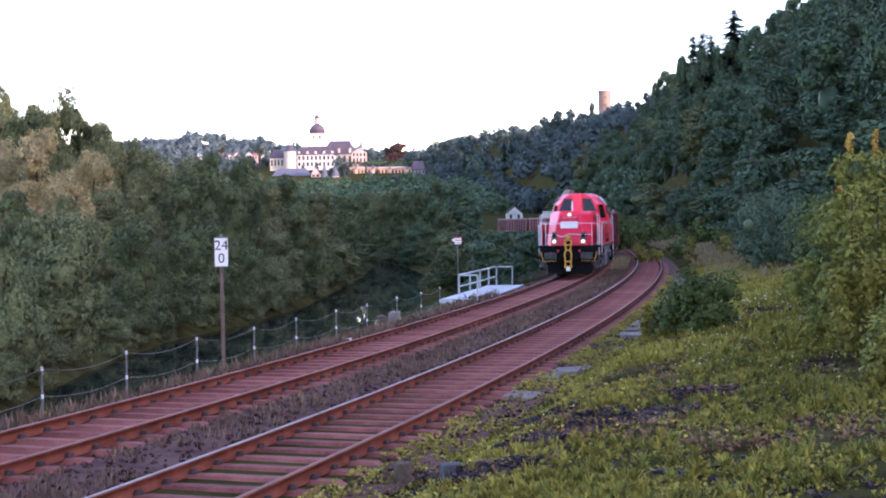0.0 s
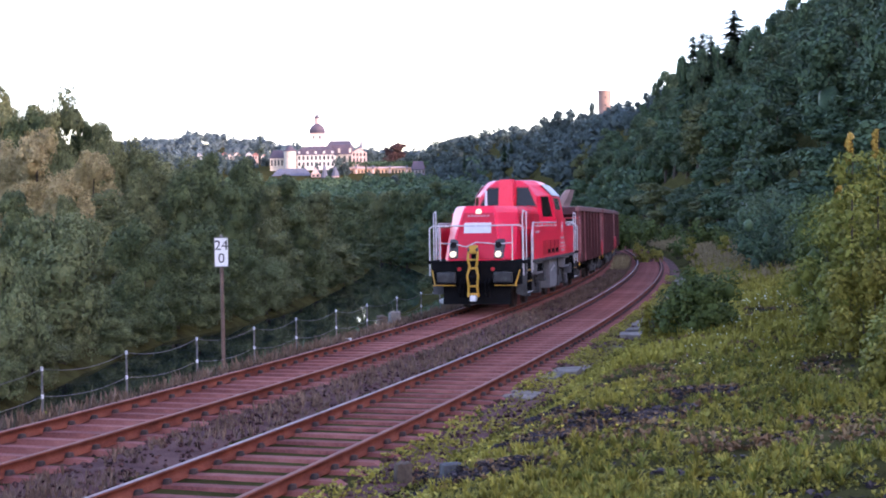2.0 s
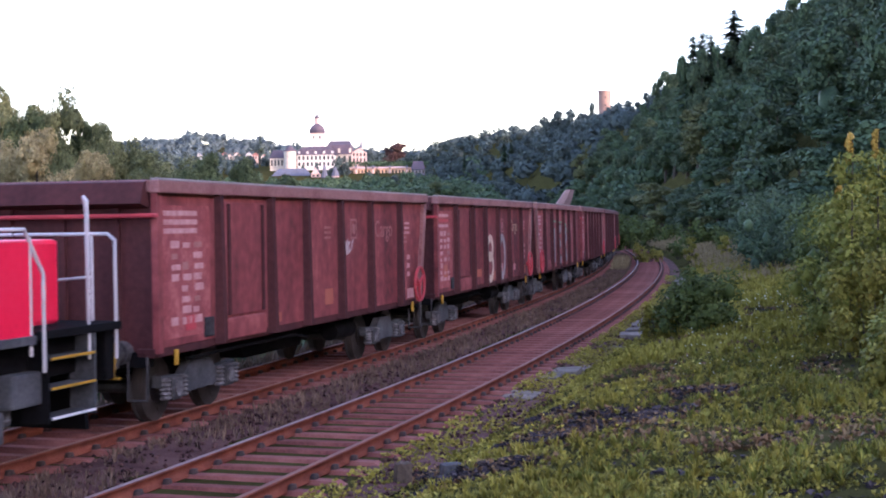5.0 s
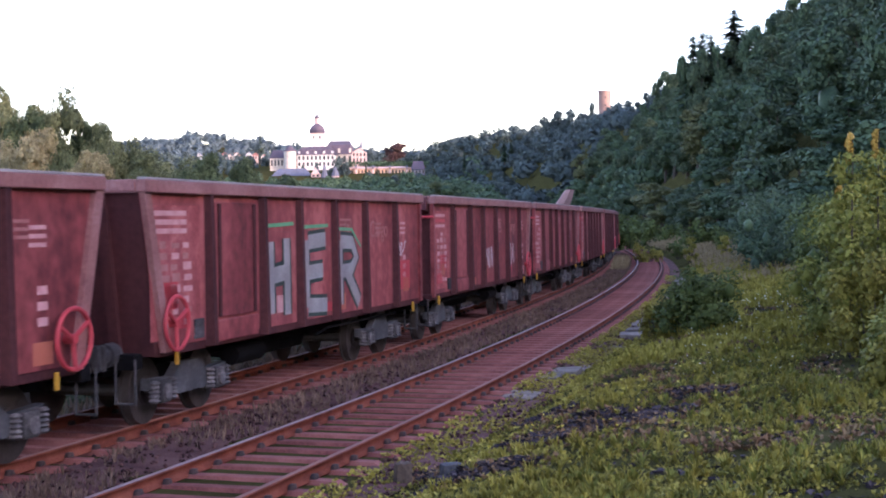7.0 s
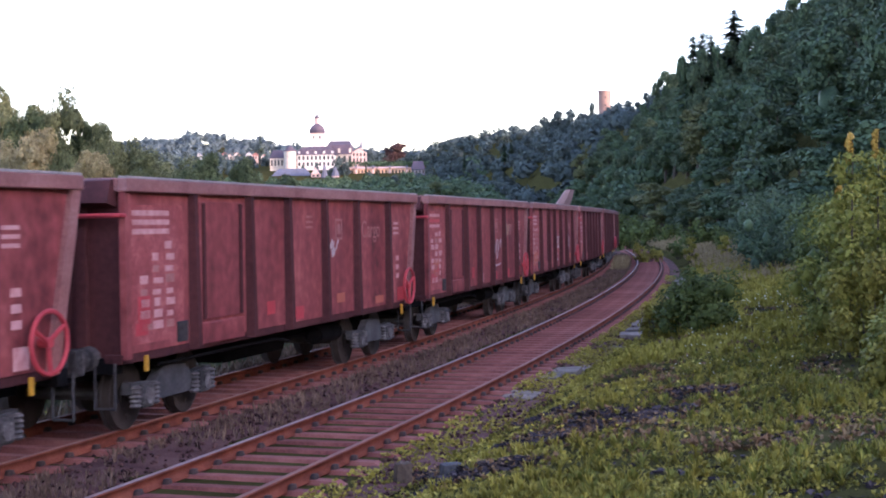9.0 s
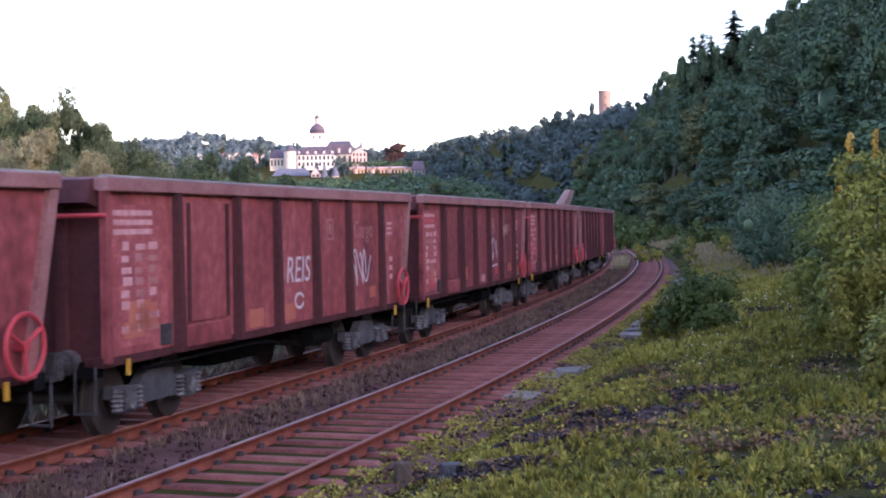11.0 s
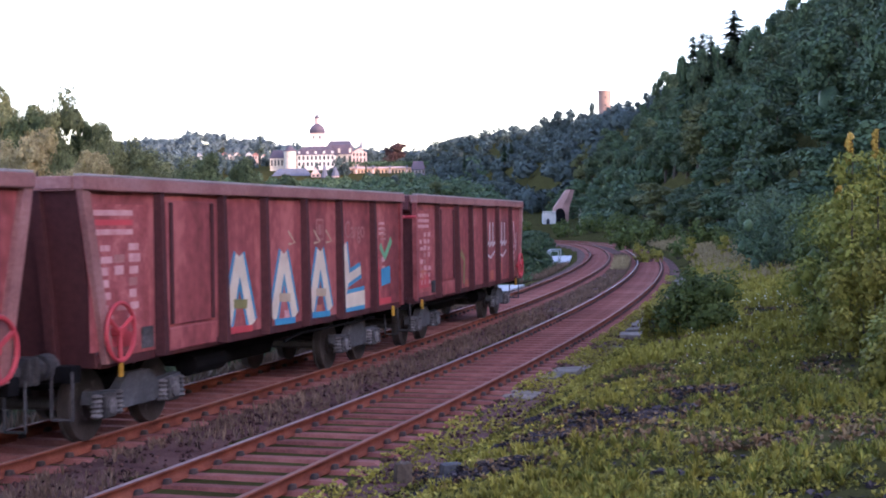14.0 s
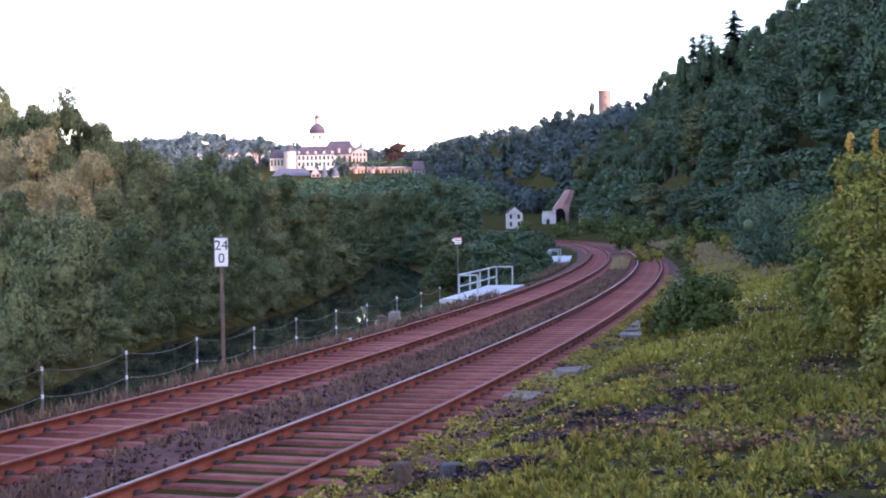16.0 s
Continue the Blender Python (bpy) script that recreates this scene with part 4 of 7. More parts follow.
        def pane(name, q, out, label="dark cab window"):
            bm = bmesh.new()
            n = (Vector(q[1]) - Vector(q[0])).cross(Vector(q[2]) - Vector(q[0])).normalized()
            if n.dot(Vector(out)) < 0:
                n = -n
            c = sum((Vector(p) for p in q), Vector()) / 4
            fr = [tuple(c + (Vector(p) - c) * 1.12) for p in q]
            loft(bm, [[tuple(Vector(p) - n * 0.02) for p in fr], [tuple(Vector(p) + n * 0.006) for p in fr]])
            fo = part("window_frame", bm, RED_DARK if label.startswith("dark") else RAIL_GREY, cab)
            bm = bmesh.new()
            loft(bm, [[tuple(Vector(p) - n * 0.01) for p in q], [tuple(Vector(p) + n * 0.014) for p in q]])
            part(name, bm, GLASS if label.startswith("dark") else GLASS_SKY, cab, label)
        # front windows beside the tower
        pane("window", [(side * 0.30, Y(6.79), 3.28), (side * 0.98, Y(6.79), 3.28), (side * 0.70, Y(6.87), 3.92), (side * 0.30, Y(6.87), 3.92)], (0, 1, 0))
        # angled corner windows
        lerp = lambda p, q, t: tuple(np.array(p) * (1 - t) + np.array(q) * t)
        p0, p1 = (side * 1.042, Y(6.81), 2.9), (side * 1.475, Y(8.1), 2.9)
        q0, q1 = (side * 1.005, Y(6.85), 3.6), (side * 1.362, Y(7.95), 3.6)
        w0, w1 = lerp(p0, p1, 0.28), lerp(p0, p1, 0.82)
        v0, v1 = lerp(q0, q1, 0.28), lerp(q0, q1, 0.74)
        pane("window", [w0, w1, v1, v0], (side, 0.6, 0))
        # side window
        pane("window", [(side * 1.445, Y(8.55), 3.02), (side * 1.445, Y(9.95), 3.02), (side * 1.362, Y(9.75), 3.56), (side * 1.362, Y(8.5), 3.56)], (side, 0, 0), "side cab window reflecting the sky")
        pane("window", [(side * 0.25, Y(11.08), 2.95), (side * 0.95, Y(11.06), 2.95), (side * 0.9, Y(10.74), 3.55), (side * 0.25, Y(10.74), 3.55)], (0, -1, 0))
    # rear bonnet
    bm = boxed(-0.98, 0.98, Y(14.6), Y(11.05), 1.56, 2.58, 0.06)
    part("rear_bonnet", bm, RED, e)
    # side panels along the walkway, with louvred openings
    for side in (-1, 1):
        x0, x1 = sorted((side * 1.46, side * 1.525))
        bm = bmesh.new()
        prism(bm, [(Y(2.25), 1.52), (Y(2.25), 2.56), (Y(8.1), 2.56), (Y(8.1), 1.52)], x0, x1)
        panel = part("side_panel", bm, RED, e)
        bm = bmesh.new()
        prism(bm, [(Y(8.12), 1.52), (Y(8.12), 2.86), (Y(10.7), 2.86), (Y(10.72), 2.56), (Y(13.2), 2.56), (Y(13.2), 1.52)], x0, x1)
        part("side_panel", bm, RED, e)
        part("panel_sill", boxed(*sorted((side * 1.45, side * 1.56)), Y(13.25), Y(2.2), 1.43, 1.53, 0.01), FRAME_GREY, e, "grey sill under the side panels")
        # Flat plates; the depth and shade of each recess is drawn in red and black.
        for k in range(4):
            a = 4.5 + k * 1.04
            bm = boxed(*sorted((side * 1.50, side * 1.531)), Y(a + 0.92), Y(a), 1.62, 2.10, 0.008)
            lv = part("louvre", bm, RED_DARK, panel, "flat dark red plate with recess shade in its colour")
            if k:
                part("opening", boxed(*sorted((side * 1.520, side * 1.535)), Y(a + 0.86), Y(a + 0.10), 1.66, 1.80), BLACK, lv, "black bar drawn for the shaded foot of the recess")
                part("brace", boxed(*sorted((side * 1.526, side * 1.537)), Y(a + 0.92), Y(a + 0.78), 1.64, 2.08), LOUVRE_RED, lv)
        # markings: plain shapes in their colours
        def mark(f0, f1, z0, z1, mat=WHITE_MARK):
            part("marking", boxed(*sorted((side * 1.524, side * 1.5295)), Y(f1), Y(f0), z0, z1), mat, e, "pale bar of lettering")
        mark(2.75, 3.65, 2.36, 2.43)
        for f0, f1, z0, z1 in ((9.35, 9.95, 2.66, 2.70), (9.35, 9.95, 2.36, 2.40), (9.35, 9.40, 2.36, 2.70), (9.90, 9.95, 2.36, 2.70), (9.5, 9.8, 2.45, 2.61), (9.2, 10.1, 2.10, 2.17), (9.05, 10.3, 1.93, 1.98), (9.1, 9.4, 1.80, 1.86), (9.7, 10.0, 1.80, 1.86), (10.4, 10.7, 1.80, 1.86), (9.3, 10.2, 1.66, 1.72)):
            mark(f0, f1, z0, z1)
        # handrails
        bm = bmesh.new()
        x = side * 1.52
        pipe(bm, [(x, Y(1.95), 1.15), (x, Y(1.95), 2.25), (x, Y(2.3), 2.70), (x, Y(8.1), 2.70)], 0.022)
        pipe(bm, [(x, Y(2.25), 1.2), (x, Y(2.25), 2.66)], 0.02)
        pipe(bm, [(x, Y(2.3), 2.60), (x, Y(8.1), 2.60)], 0.016)
        for f in (3.4, 4.5, 5.6, 6.7, 7.6):
            cyl(bm, (x, Y(f), 2.55), (x, Y(f), 2.70), 0.014, seg=6)
        part("side_handrail", bm, RAIL_GREY, e, "pale grey tube handrail")
        bm = bmesh.new()
        pipe(bm, [(x, Y(10.75), 2.70), (x, Y(13.1), 2.70), (x, Y(13.45), 2.2), (x, Y(13.45), 1.1)], 0.022)
        for f in (11.3, 12.2):
            cyl(bm, (x, Y(f), 2.55), (x, Y(f), 2.70), 0.014, seg=6)
        pipe(bm, [(x, Y(13.2), 1.3), (x, Y(13.2), 2.62)], 0.02)
        part("side_handrail", bm, RAIL_GREY, e, "pale grey tube handrail")
        # end rails, steps at the corners
        for end, fa in ((1, 0.0), (-1, 15.72)):
            g = lambda f: Y(fa + end * f)
            bm = bmesh.new()
            pipe(bm, [(side * 0.02, g(0.62), 2.63), (side * 1.35, g(0.62), 2.63), (side * 1.46, g(0.64), 2.55), (side * 1.46, g(0.64), 1.1)], 0.022)
            pipe(bm, [(side * 1.12, g(0.62), 2.63), (side * 1.12, g(0.62), 1.56)], 0.02)
            pipe(bm, [(side * 1.12, g(0.64), 2.10), (side * 0.62, g(0.64), 2.06), (side * 0.30, g(0.58), 1.98 if side > 0 else 2.1), (side * 0.0, g(0.6), 2.12)], 0.018)
            pipe(bm, [(side * 1.46, g(1.25), 1.15), (side * 1.46, g(1.25), 3.02), (side * 1.38, g(1.2), 3.08), (side * 1.36, g(1.12), 2.9), (side * 1.36, g(1.1), 1.3)], 0.02)
            part("end_handrail", bm, RAIL_GREY, e, "pale grey tube handrail")
            for k, z in enumerate((0.56, 0.90, 1.24)):
                st = part("step", boxed(*sorted((side * 1.16, side * 1.50)), *sorted((g(1.2), g(2.1))), z - 0.03, z, 0.006), FRAME_GREY, e, "steel step plate")
                part("step_edge", boxed(*sorted((side * 1.49, side * 1.512)), *sorted((g(1.2), g(2.1))), z - 0.02, z + 0.008), YELLOW if k else PLATE, st, "light step edge")
            part("step_side", boxed(*sorted((side * 1.14, side * 1.48)), *sorted((g(2.12), g(2.16))), 0.5, 1.46), BLACK, e)
            part("step_side", boxed(*sorted((side * 1.14, side * 1.48)), *sorted((g(1.14), g(1.18))), 0.5, 1.46), FRAME_GREY, e)
            # buffers
            bm = bmesh.new()
            cyl(bm, (side * 0.875, g(0.75), 1.05), (side * 0.875, g(0.28), 1.05), 0.13, seg=14)
            cyl(bm, (side * 0.875, g(0.55), 1.05), (side * 0.875, g(0.70), 1.05), 0.19, seg=14)
            box(bm, *sorted((side * 0.58, side * 1.17)), *sorted((g(0.24), g(0.31))), 0.88, 1.22, 0.05)
            part("buffer", bm, FRAME_DARK, e, "black side buffer with oblong head")
            bm = bmesh.new()
            box(bm, *sorted((side * 0.60, side * 1.30)), *sorted((g(0.30), g(0.36))), 0.80, 0.825)
            pipe(bm, [(side * 1.24, g(0.36), 0.84), (side * 1.30, g(0.44), 1.02), (side * 1.36, g(0.5), 1.28)], 0.022)
            part("yellow_grip", bm, YELLOW, e, "yellow shunter grip and step edge")
            bm = bmesh.new()
            cyl(bm, (side * 0.52, g(0.52), 1.30), (side * 0.52, g(0.60), 1.30), 0.06, seg=12)
            part("tail_lamp", bm, TAIL_RED, e, "small red tail lamp")
    # ends: beams, couplers, ploughs
    for end, fa in ((1, 0.0), (-1, 15.72)):
        g = lambda f: Y(fa + end * f)
        part("buffer_beam", boxed(-1.40, 1.40, *sorted((g(0.58), g(0.78))), 0.84, 1.50, 0.03), BLACK, e)
        bm = bmesh.new()
        prism(bm, [(g(0.62), 0.22), (g(0.74), 0.86), (g(0.80), 0.86), (g(0.70), 0.22)], -1.05, 1.05)
        part("plough", bm, BLACK, e, "black rail guard plough")
        co = part("coupler", boxed(-0.12, 0.12, *sorted((g(0.02), g(0.34))), 1.78, 2.04, 0.04), YELLOW, e, "yellow automatic coupler folded up")
        part("coupler_arm", boxed(-0.07, 0.07, *sorted((g(0.16), g(0.6))), 0.62, 1.80, 0.03), BLACK, co)
        for k in (-1, 1):
            bm = bmesh.new()
            pipe(bm, [(k * 0.14, g(0.10), 1.92), (k * 0.15, g(0.02), 1.62), (k * 0.10, g(0.06), 1.38), (k * 0.17, g(-0.02), 1.12), (k * 0.13, g(0.02), 0.78), (k * 0.16, g(0.06), 0.48)], 0.036, 8)
            part("coupler_bar", bm, YELLOW, co)
        for z in (1.60, 1.34, 1.08, 0.80, 0.56):
            part("coupler_rung", boxed(-0.15, 0.15, *sorted((g(0.0), g(0.10))), z - 0.03, z + 0.03, 0.015), YELLOW if z != 1.08 else BLACK, co)
        bm = bmesh.new()
        cyl(bm, (-0.16, g(0.08), 1.90), (0.16, g(0.08), 1.90), 0.06, seg=12)
        part("coupler_pin", bm, FRAME_GREY, co, "grey pin through the coupler head")
        part("coupler_foot", boxed(-0.10, 0.10, *sorted((g(-0.02), g(0.20))), 0.34, 0.52, 0.03), PLATE, co, "pale steel coupler foot")
        for x in (-0.42, -0.30, 0.34, 0.46):      # air hoses
            bm = bmesh.new()
            pipe(bm, [(x, g(0.58), 1.0), (x, g(0.36), 0.86), (x * 1.05, g(0.34), 0.58), (x, g(0.48), 0.46)], 0.028, 8)
            part("air_hose", bm, BLACK, e, "black air hose")
    # running gear
    for fc in (4.16, 11.56):
        for side in (-1, 1):
            bm = bmesh.new()
            x0, x1 = sorted((side * 0.98, side * 1.16))
            prism(bm, [(Y(fc - 1.75), 0.52), (Y(fc - 1.75), 0.78), (Y(fc - 0.7), 0.92), (Y(fc + 0.7), 0.92), (Y(fc + 1.75), 0.78), (Y(fc + 1.75), 0.52), (Y(fc + 0.6), 0.42), (Y(fc - 0.6), 0.42)], x0, x1)
            part("bogie_frame", bm, FRAME_GREY, e, "grey cast bogie frame")
            for dy in (-1.2, 1.2):
                bm = bmesh.new()
                box(bm, *sorted((side * 1.02, side * 1.30)), Y(fc + dy + 0.24), Y(fc + dy - 0.24), 0.34, 0.72, 0.05)
                ab = part("axle_box", bm, FRAME_GREY, e, "dirty grey axle box")
                for q in (-0.38, 0.38):
                    bm = bmesh.new()
                    coil(bm, side * 1.2, Y(fc + dy + q), 0.55, 0.95)
                    part("spring", bm, GEAR, ab)
            bx = part("louvred_box", boxed(*sorted((side * 1.10, side * 1.46)), Y(fc + 0.75), Y(fc - 0.75), 1.02, 1.42, 0.03), TANK_GREY, e, "grey slotted equipment box")
            for k in range(4):
                part("slot", boxed(*sorted((side * 1.452, side * 1.468)), Y(fc + 0.52 - k * 0.32), Y(fc + 0.36 - k * 0.32), 1.10, 1.36, 0.03), BLACK, bx)
            part("sand_box", boxed(*sorted((side * 1.05, side * 1.40)), Y(fc + 2.05), Y(fc + 1.45), 0.72, 1.1, 0.04), FRAME_GREY, e)
        for dy in (-1.2, 1.2):
            WHEELS.append((wheelset(e, Y(fc + dy), 0.5), 0.5))
    for side in (-1, 1):
        bm = bmesh.new()
        prism(bm, [(Y(6.75), 1.44), (Y(6.95), 0.42), (Y(8.75), 0.42), (Y(8.95), 1.44)], *sorted((side * 0.55, side * 1.42)))
        bmesh.ops.bevel(bm, geom=list(bm.edges), offset=0.03, segments=2, affect="EDGES")
        tk = part("fuel_tank", bm, TANK_GREY, e, "grey fuel tank under the frame")
        for k in range(3):
            part("marking", boxed(*sorted((side * 1.418, side * 1.424)), Y(7.5 + k * 0.35), Y(7.3 + k * 0.35), 1.0 + 0.06 * k, 1.08 + 0.06 * k), WHITE_MARK, tk, "pale bar of lettering")
    return e


# ---- open freight wagons ----
DUST = surface("brake_dust_grey", [(0.03, 0.027, 0.027), (0.10, 0.09, 0.09), (0.24, 0.22, 0.22)], 6, 25, 0.85, bump=0.2)
def streaked(m):
    """Stretch the coarse noise of a paint upright, as rain draws rust down."""
    nt = m.node_tree
    a = [n for n in nt.nodes if n.type == "TEX_NOISE"][0]
    mp = nt.nodes.new("ShaderNodeMapping")
    mp.inputs["Scale"].default_value = (1.0, 1.0, 0.16)
    nt.links.new(a.inputs["Vector"].links[0].from_socket, mp.inputs["Vector"])
    nt.links.new(mp.outputs[0], a.inputs["Vector"])
    return m


BROWN = streaked(surface("wagon_brown", [(0.075, 0.016, 0.019), (0.165, 0.035, 0.037), (0.26, 0.062, 0.062), (0.40, 0.118, 0.112)], 1.3, 5, 0.62, bump=0.05, obj=0.16, spec=0.3))
# Darker wagon brown; the shade on posts and recessed ends is painted in.
BROWN_SHADED = streaked(surface("wagon_brown_shaded", [(0.042, 0.013, 0.015), (0.095, 0.030, 0.030)], 1.6, 12, 0.75, bump=0.1, spec=0.2))
RIM = surface("wagon_rim_brown", [(0.18, 0.07, 0.065), (0.27, 0.12, 0.11), (0.34, 0.18, 0.17)], 1.2, 20, 0.6, bump=0.15)
RIM_PALE = surface("wagon_rim_pale", [(0.22, 0.19, 0.18), (0.42, 0.39, 0.38)], 2, 30, 0.5, 0.2, bump=0.1)
FADED = surface("faded_red_brown", [(0.20, 0.045, 0.047), (0.30, 0.075, 0.075), (0.46, 0.15, 0.145)], 3.0, 20, 0.7, bump=0.05, spec=0.25)
MARK_RED = surface("repaint_red", [(0.36, 0.035, 0.045), (0.52, 0.06, 0.07)], 2, 25, 0.6, bump=0.03)
MARK_PINK = surface("marking_pink", [(0.40, 0.17, 0.17), (0.60, 0.36, 0.36)], 9, 60, 0.7, bump=0.0)
FADED_MARK = surface("faded_marking", [(0.24, 0.075, 0.072), (0.42, 0.20, 0.19)], 4, 40, 0.7, bump=0.0)
MARK_ORANGE = surface("patch_orange", [(0.36, 0.10, 0.06), (0.44, 0.14, 0.09)], 3, 40, 0.7, bump=0.0)
SPRAY = {
    "silver": surface("spray_silver", [(0.20, 0.19, 0.19), (0.36, 0.35, 0.35)], 2, 30, 0.6, bump=0.0),
    "white": surface("spray_white", [(0.40, 0.34, 0.35), (0.62, 0.56, 0.57)], 3, 40, 0.7, bump=0.0),
    "cream": surface("spray_cream", [(0.50, 0.40, 0.30), (0.68, 0.58, 0.46)], 3, 40, 0.6, bump=0.0),
    "blue": surface("spray_blue", [(0.02, 0.16, 0.30), (0.05, 0.28, 0.45)], 3, 40, 0.6, bump=0.0),
    "green": surface("spray_green", [(0.08, 0.28, 0.14), (0.14, 0.38, 0.2)], 3, 40, 0.6, bump=0.0),
    "olive": surface("spray_olive", [(0.14, 0.13, 0.04), (0.22, 0.20, 0.07)], 3, 40, 0.6, bump=0.0),
    "tan": surface("spray_tan", [(0.34, 0.24, 0.15), (0.46, 0.35, 0.24)], 3, 40, 0.6, bump=0.0),
    "dark": surface("spray_dark_green", [(0.015, 0.03, 0.025), (0.03, 0.055, 0.045)], 3, 40, 0.6, bump=0.0),
    "red": MARK_RED,
}
POSTS = [4.50, 2.50, 0.90, -0.86, -2.60, -4.56]      # along the wagon, front to rear


def wagon_base():
    e = thing("freight_wagon", "rusty brown open freight wagon with ribbed steel sides", "freight wagon", "wagons of the train")
    zb, zt = 1.10, 3.16
    for side in (-1, 1):
        x0, x1 = sorted((side * 1.34, side * 1.375))
        bm = bmesh.new()
        prism(bm, [(6.5, zb), (6.5, zt), (-6.5, zt), (-6.02, zb)], x0, x1)
        wall = part("side_wall", bm, BROWN, e)
        for y in POSTS:
            bm = bmesh.new()
            y = y * -side
            loft(bm, [[(side * 1.37, y - 0.09, zb - 0.08), (side * 1.51, y - 0.06, zb - 0.08), (side * 1.51, y + 0.06, zb - 0.08), (side * 1.37, y + 0.09, zb - 0.08)], [(side * 1.37, y - 0.08, zt), (side * 1.47, y - 0.055, zt), (side * 1.47, y + 0.055, zt), (side * 1.37, y + 0.08, zt)]])
            part("post", bm, BROWN_SHADED, wall, "brown side post, darkened for its shaded flank")
        # corner posts, the rear one leaning
        bm = bmesh.new()
        prism(bm, [(6.5, zb - 0.06), (6.5, zt), (6.36, zt), (6.36, zb - 0.06)], *sorted((side * 1.37, side * 1.43)))
        part("corner_post", bm, BROWN, wall)
        bm = bmesh.new()
        prism(bm, [(-6.02, zb - 0.06), (-6.54, zt), (-6.36, zt), (-5.82, zb - 0.06)], *sorted((side * 1.37, side * 1.45)))
        part("corner_post", bm, RIM, wall, "leaning corner post")
        # door beside the first post
        bm = bmesh.new()
        box(bm, *sorted((side * 1.37, side * 1.405)), *sorted((-side * 2.72, -side * 4.28)), zb + 0.28, zt - 0.1, 0.02)
        door = part("door", bm, BROWN, wall)
        for y in (-side * 2.85, -side * 4.15):
            part("door_rib", boxed(*sorted((side * 1.40, side * 1.43)), y - 0.05, y + 0.05, zb + 0.30, zt - 0.12, 0.015), BROWN_SHADED, door)
        part("door_flap", boxed(*sorted((side * 1.38, side * 1.42)), *sorted((-side * 2.75, -side * 4.25)), zb - 0.06, zb + 0.25, 0.02), BROWN, wall)
        # top rail
        part("top_rail", boxed(*sorted((side * 1.33, side * 1.475)), -6.56, 6.52, zt, zt + 0.17, 0.02), RIM, e, "paler brown top rail")
        part("rail_cap", boxed(*sorted((side * 1.34, side * 1.46)), -6.54, 6.5, zt + 0.171, zt + 0.20, 0.008), RIM_PALE, e, "pale grey rail cap")
        # sill and lower rails
        part("sill", boxed(*sorted((side * 1.10, side * 1.36)), -6.0, 6.5, 0.98, 1.10, 0.015), BROWN_SHADED, e)
        part("long_beam", boxed(*sorted((side * 0.55, side * 0.68)), -6.3, 6.5, 0.74, 1.04, 0.02), BLACK, e)
        for y in (-5.55, 5.9):
            part("tie_hook", boxed(*sorted((side * 1.36, side * 1.41)), y - 0.032, y + 0.032, 0.84, 1.05, 0.015), YELLOW, e, "dull yellow lashing hook")
        part("plate_holder", boxed(*sorted((side * 1.37, side * 1.40)), *sorted((-side * 4.66, -side * 4.98)), 1.14, 1.42, 0.02), GEAR, e, "grey document holder")
        # hand brake wheel
        bm = bmesh.new()
        rim = []
        for k in range(21):
            a = 2 * math.pi * k / 20
            rim.append([(side * 1.50 + 0.03 * math.sin(b), -5.75 + (0.36 + 0.03 * math.cos(b)) * math.cos(a), 1.42 + (0.36 + 0.03 * math.cos(b)) * math.sin(a)) for b in np.arange(6) * math.pi / 3])
        loft(bm, rim, cap=False)
        for k in range(3):
            a = 2 * math.pi * k / 3 + 0.5
            cyl(bm, (side * 1.48, -5.75, 1.42), (side * 1.50, -5.75 + 0.35 * math.cos(a), 1.42 + 0.35 * math.sin(a)), 0.03, seg=6)
        cyl(bm, (side * 1.36, -5.75, 1.42), (side * 1.52, -5.75, 1.42), 0.06, seg=10)
        part("brake_wheel", bm, MARK_RED, e, "red hand brake wheel")
        # bogie sides
        for yc in (4.5, -4.5):
            bm = bmesh.new()
            prism(bm, [(yc - 1.25, 0.50), (yc - 1.25, 0.66), (yc - 0.55, 0.62), (yc - 0.3, 0.80), (yc + 0.3, 0.80), (yc + 0.55, 0.62), (yc + 1.25, 0.66), (yc + 1.25, 0.50), (yc + 0.45, 0.36), (yc - 0.45, 0.36)], *sorted((side * 0.94, side * 1.08)))
            part("bogie_frame", bm, FRAME_GREY, e, "dusty grey bogie frame")
            for dy in (-0.9, 0.9):
                bm = bmesh.new()
                box(bm, *sorted((side * 0.95, side * 1.16)), yc + dy - 0.16, yc + dy + 0.16, 0.30, 0.62, 0.04)
                ab = part("axle_box", bm, GEAR, e, "pale dusty axle box")
                bm = bmesh.new()
                cyl(bm, (side * 1.14, yc + dy, 0.46), (side * 1.19, yc + dy, 0.46), 0.11, seg=14)
                part("axle_cap", bm, DUST, ab, "pale dusty axle cap")
                for q in (-0.27, 0.27):
                    bm = bmesh.new()
                    coil(bm, side * 1.10, yc + dy + q, 0.32, 0.62, 0.085, 5)
                    part("spring", bm, DUST, ab, "dusty coil spring")
        for end in (-1, 1):
            bm = bmesh.new()
            cyl(bm, (side * 0.875, end * 6.4, 1.05), (side * 0.875, end * 6.92, 1.05), 0.11, seg=12)
            cyl(bm, (side * 0.875, end * 6.4, 1.05), (side * 0.875, end * 6.62, 1.05), 0.16, seg=12)
            box(bm, *sorted((side * 0.66, side * 1.09)), *sorted((end * 6.93, end * 7.0)), 0.88, 1.22, 0.05)
            part("buffer", bm, GEAR, e, "worn grey buffer")
            bm = bmesh.new()
            pipe(bm, [(side * 1.28, end * 6.55, 1.0), (side * 1.28, end * 6.55, 0.42), (side * 1.0, end * 6.55, 0.42), (side * 1.0, end * 6.55, 1.0)], 0.018, 6)
            part("shunter_step", bm, GEAR, e)
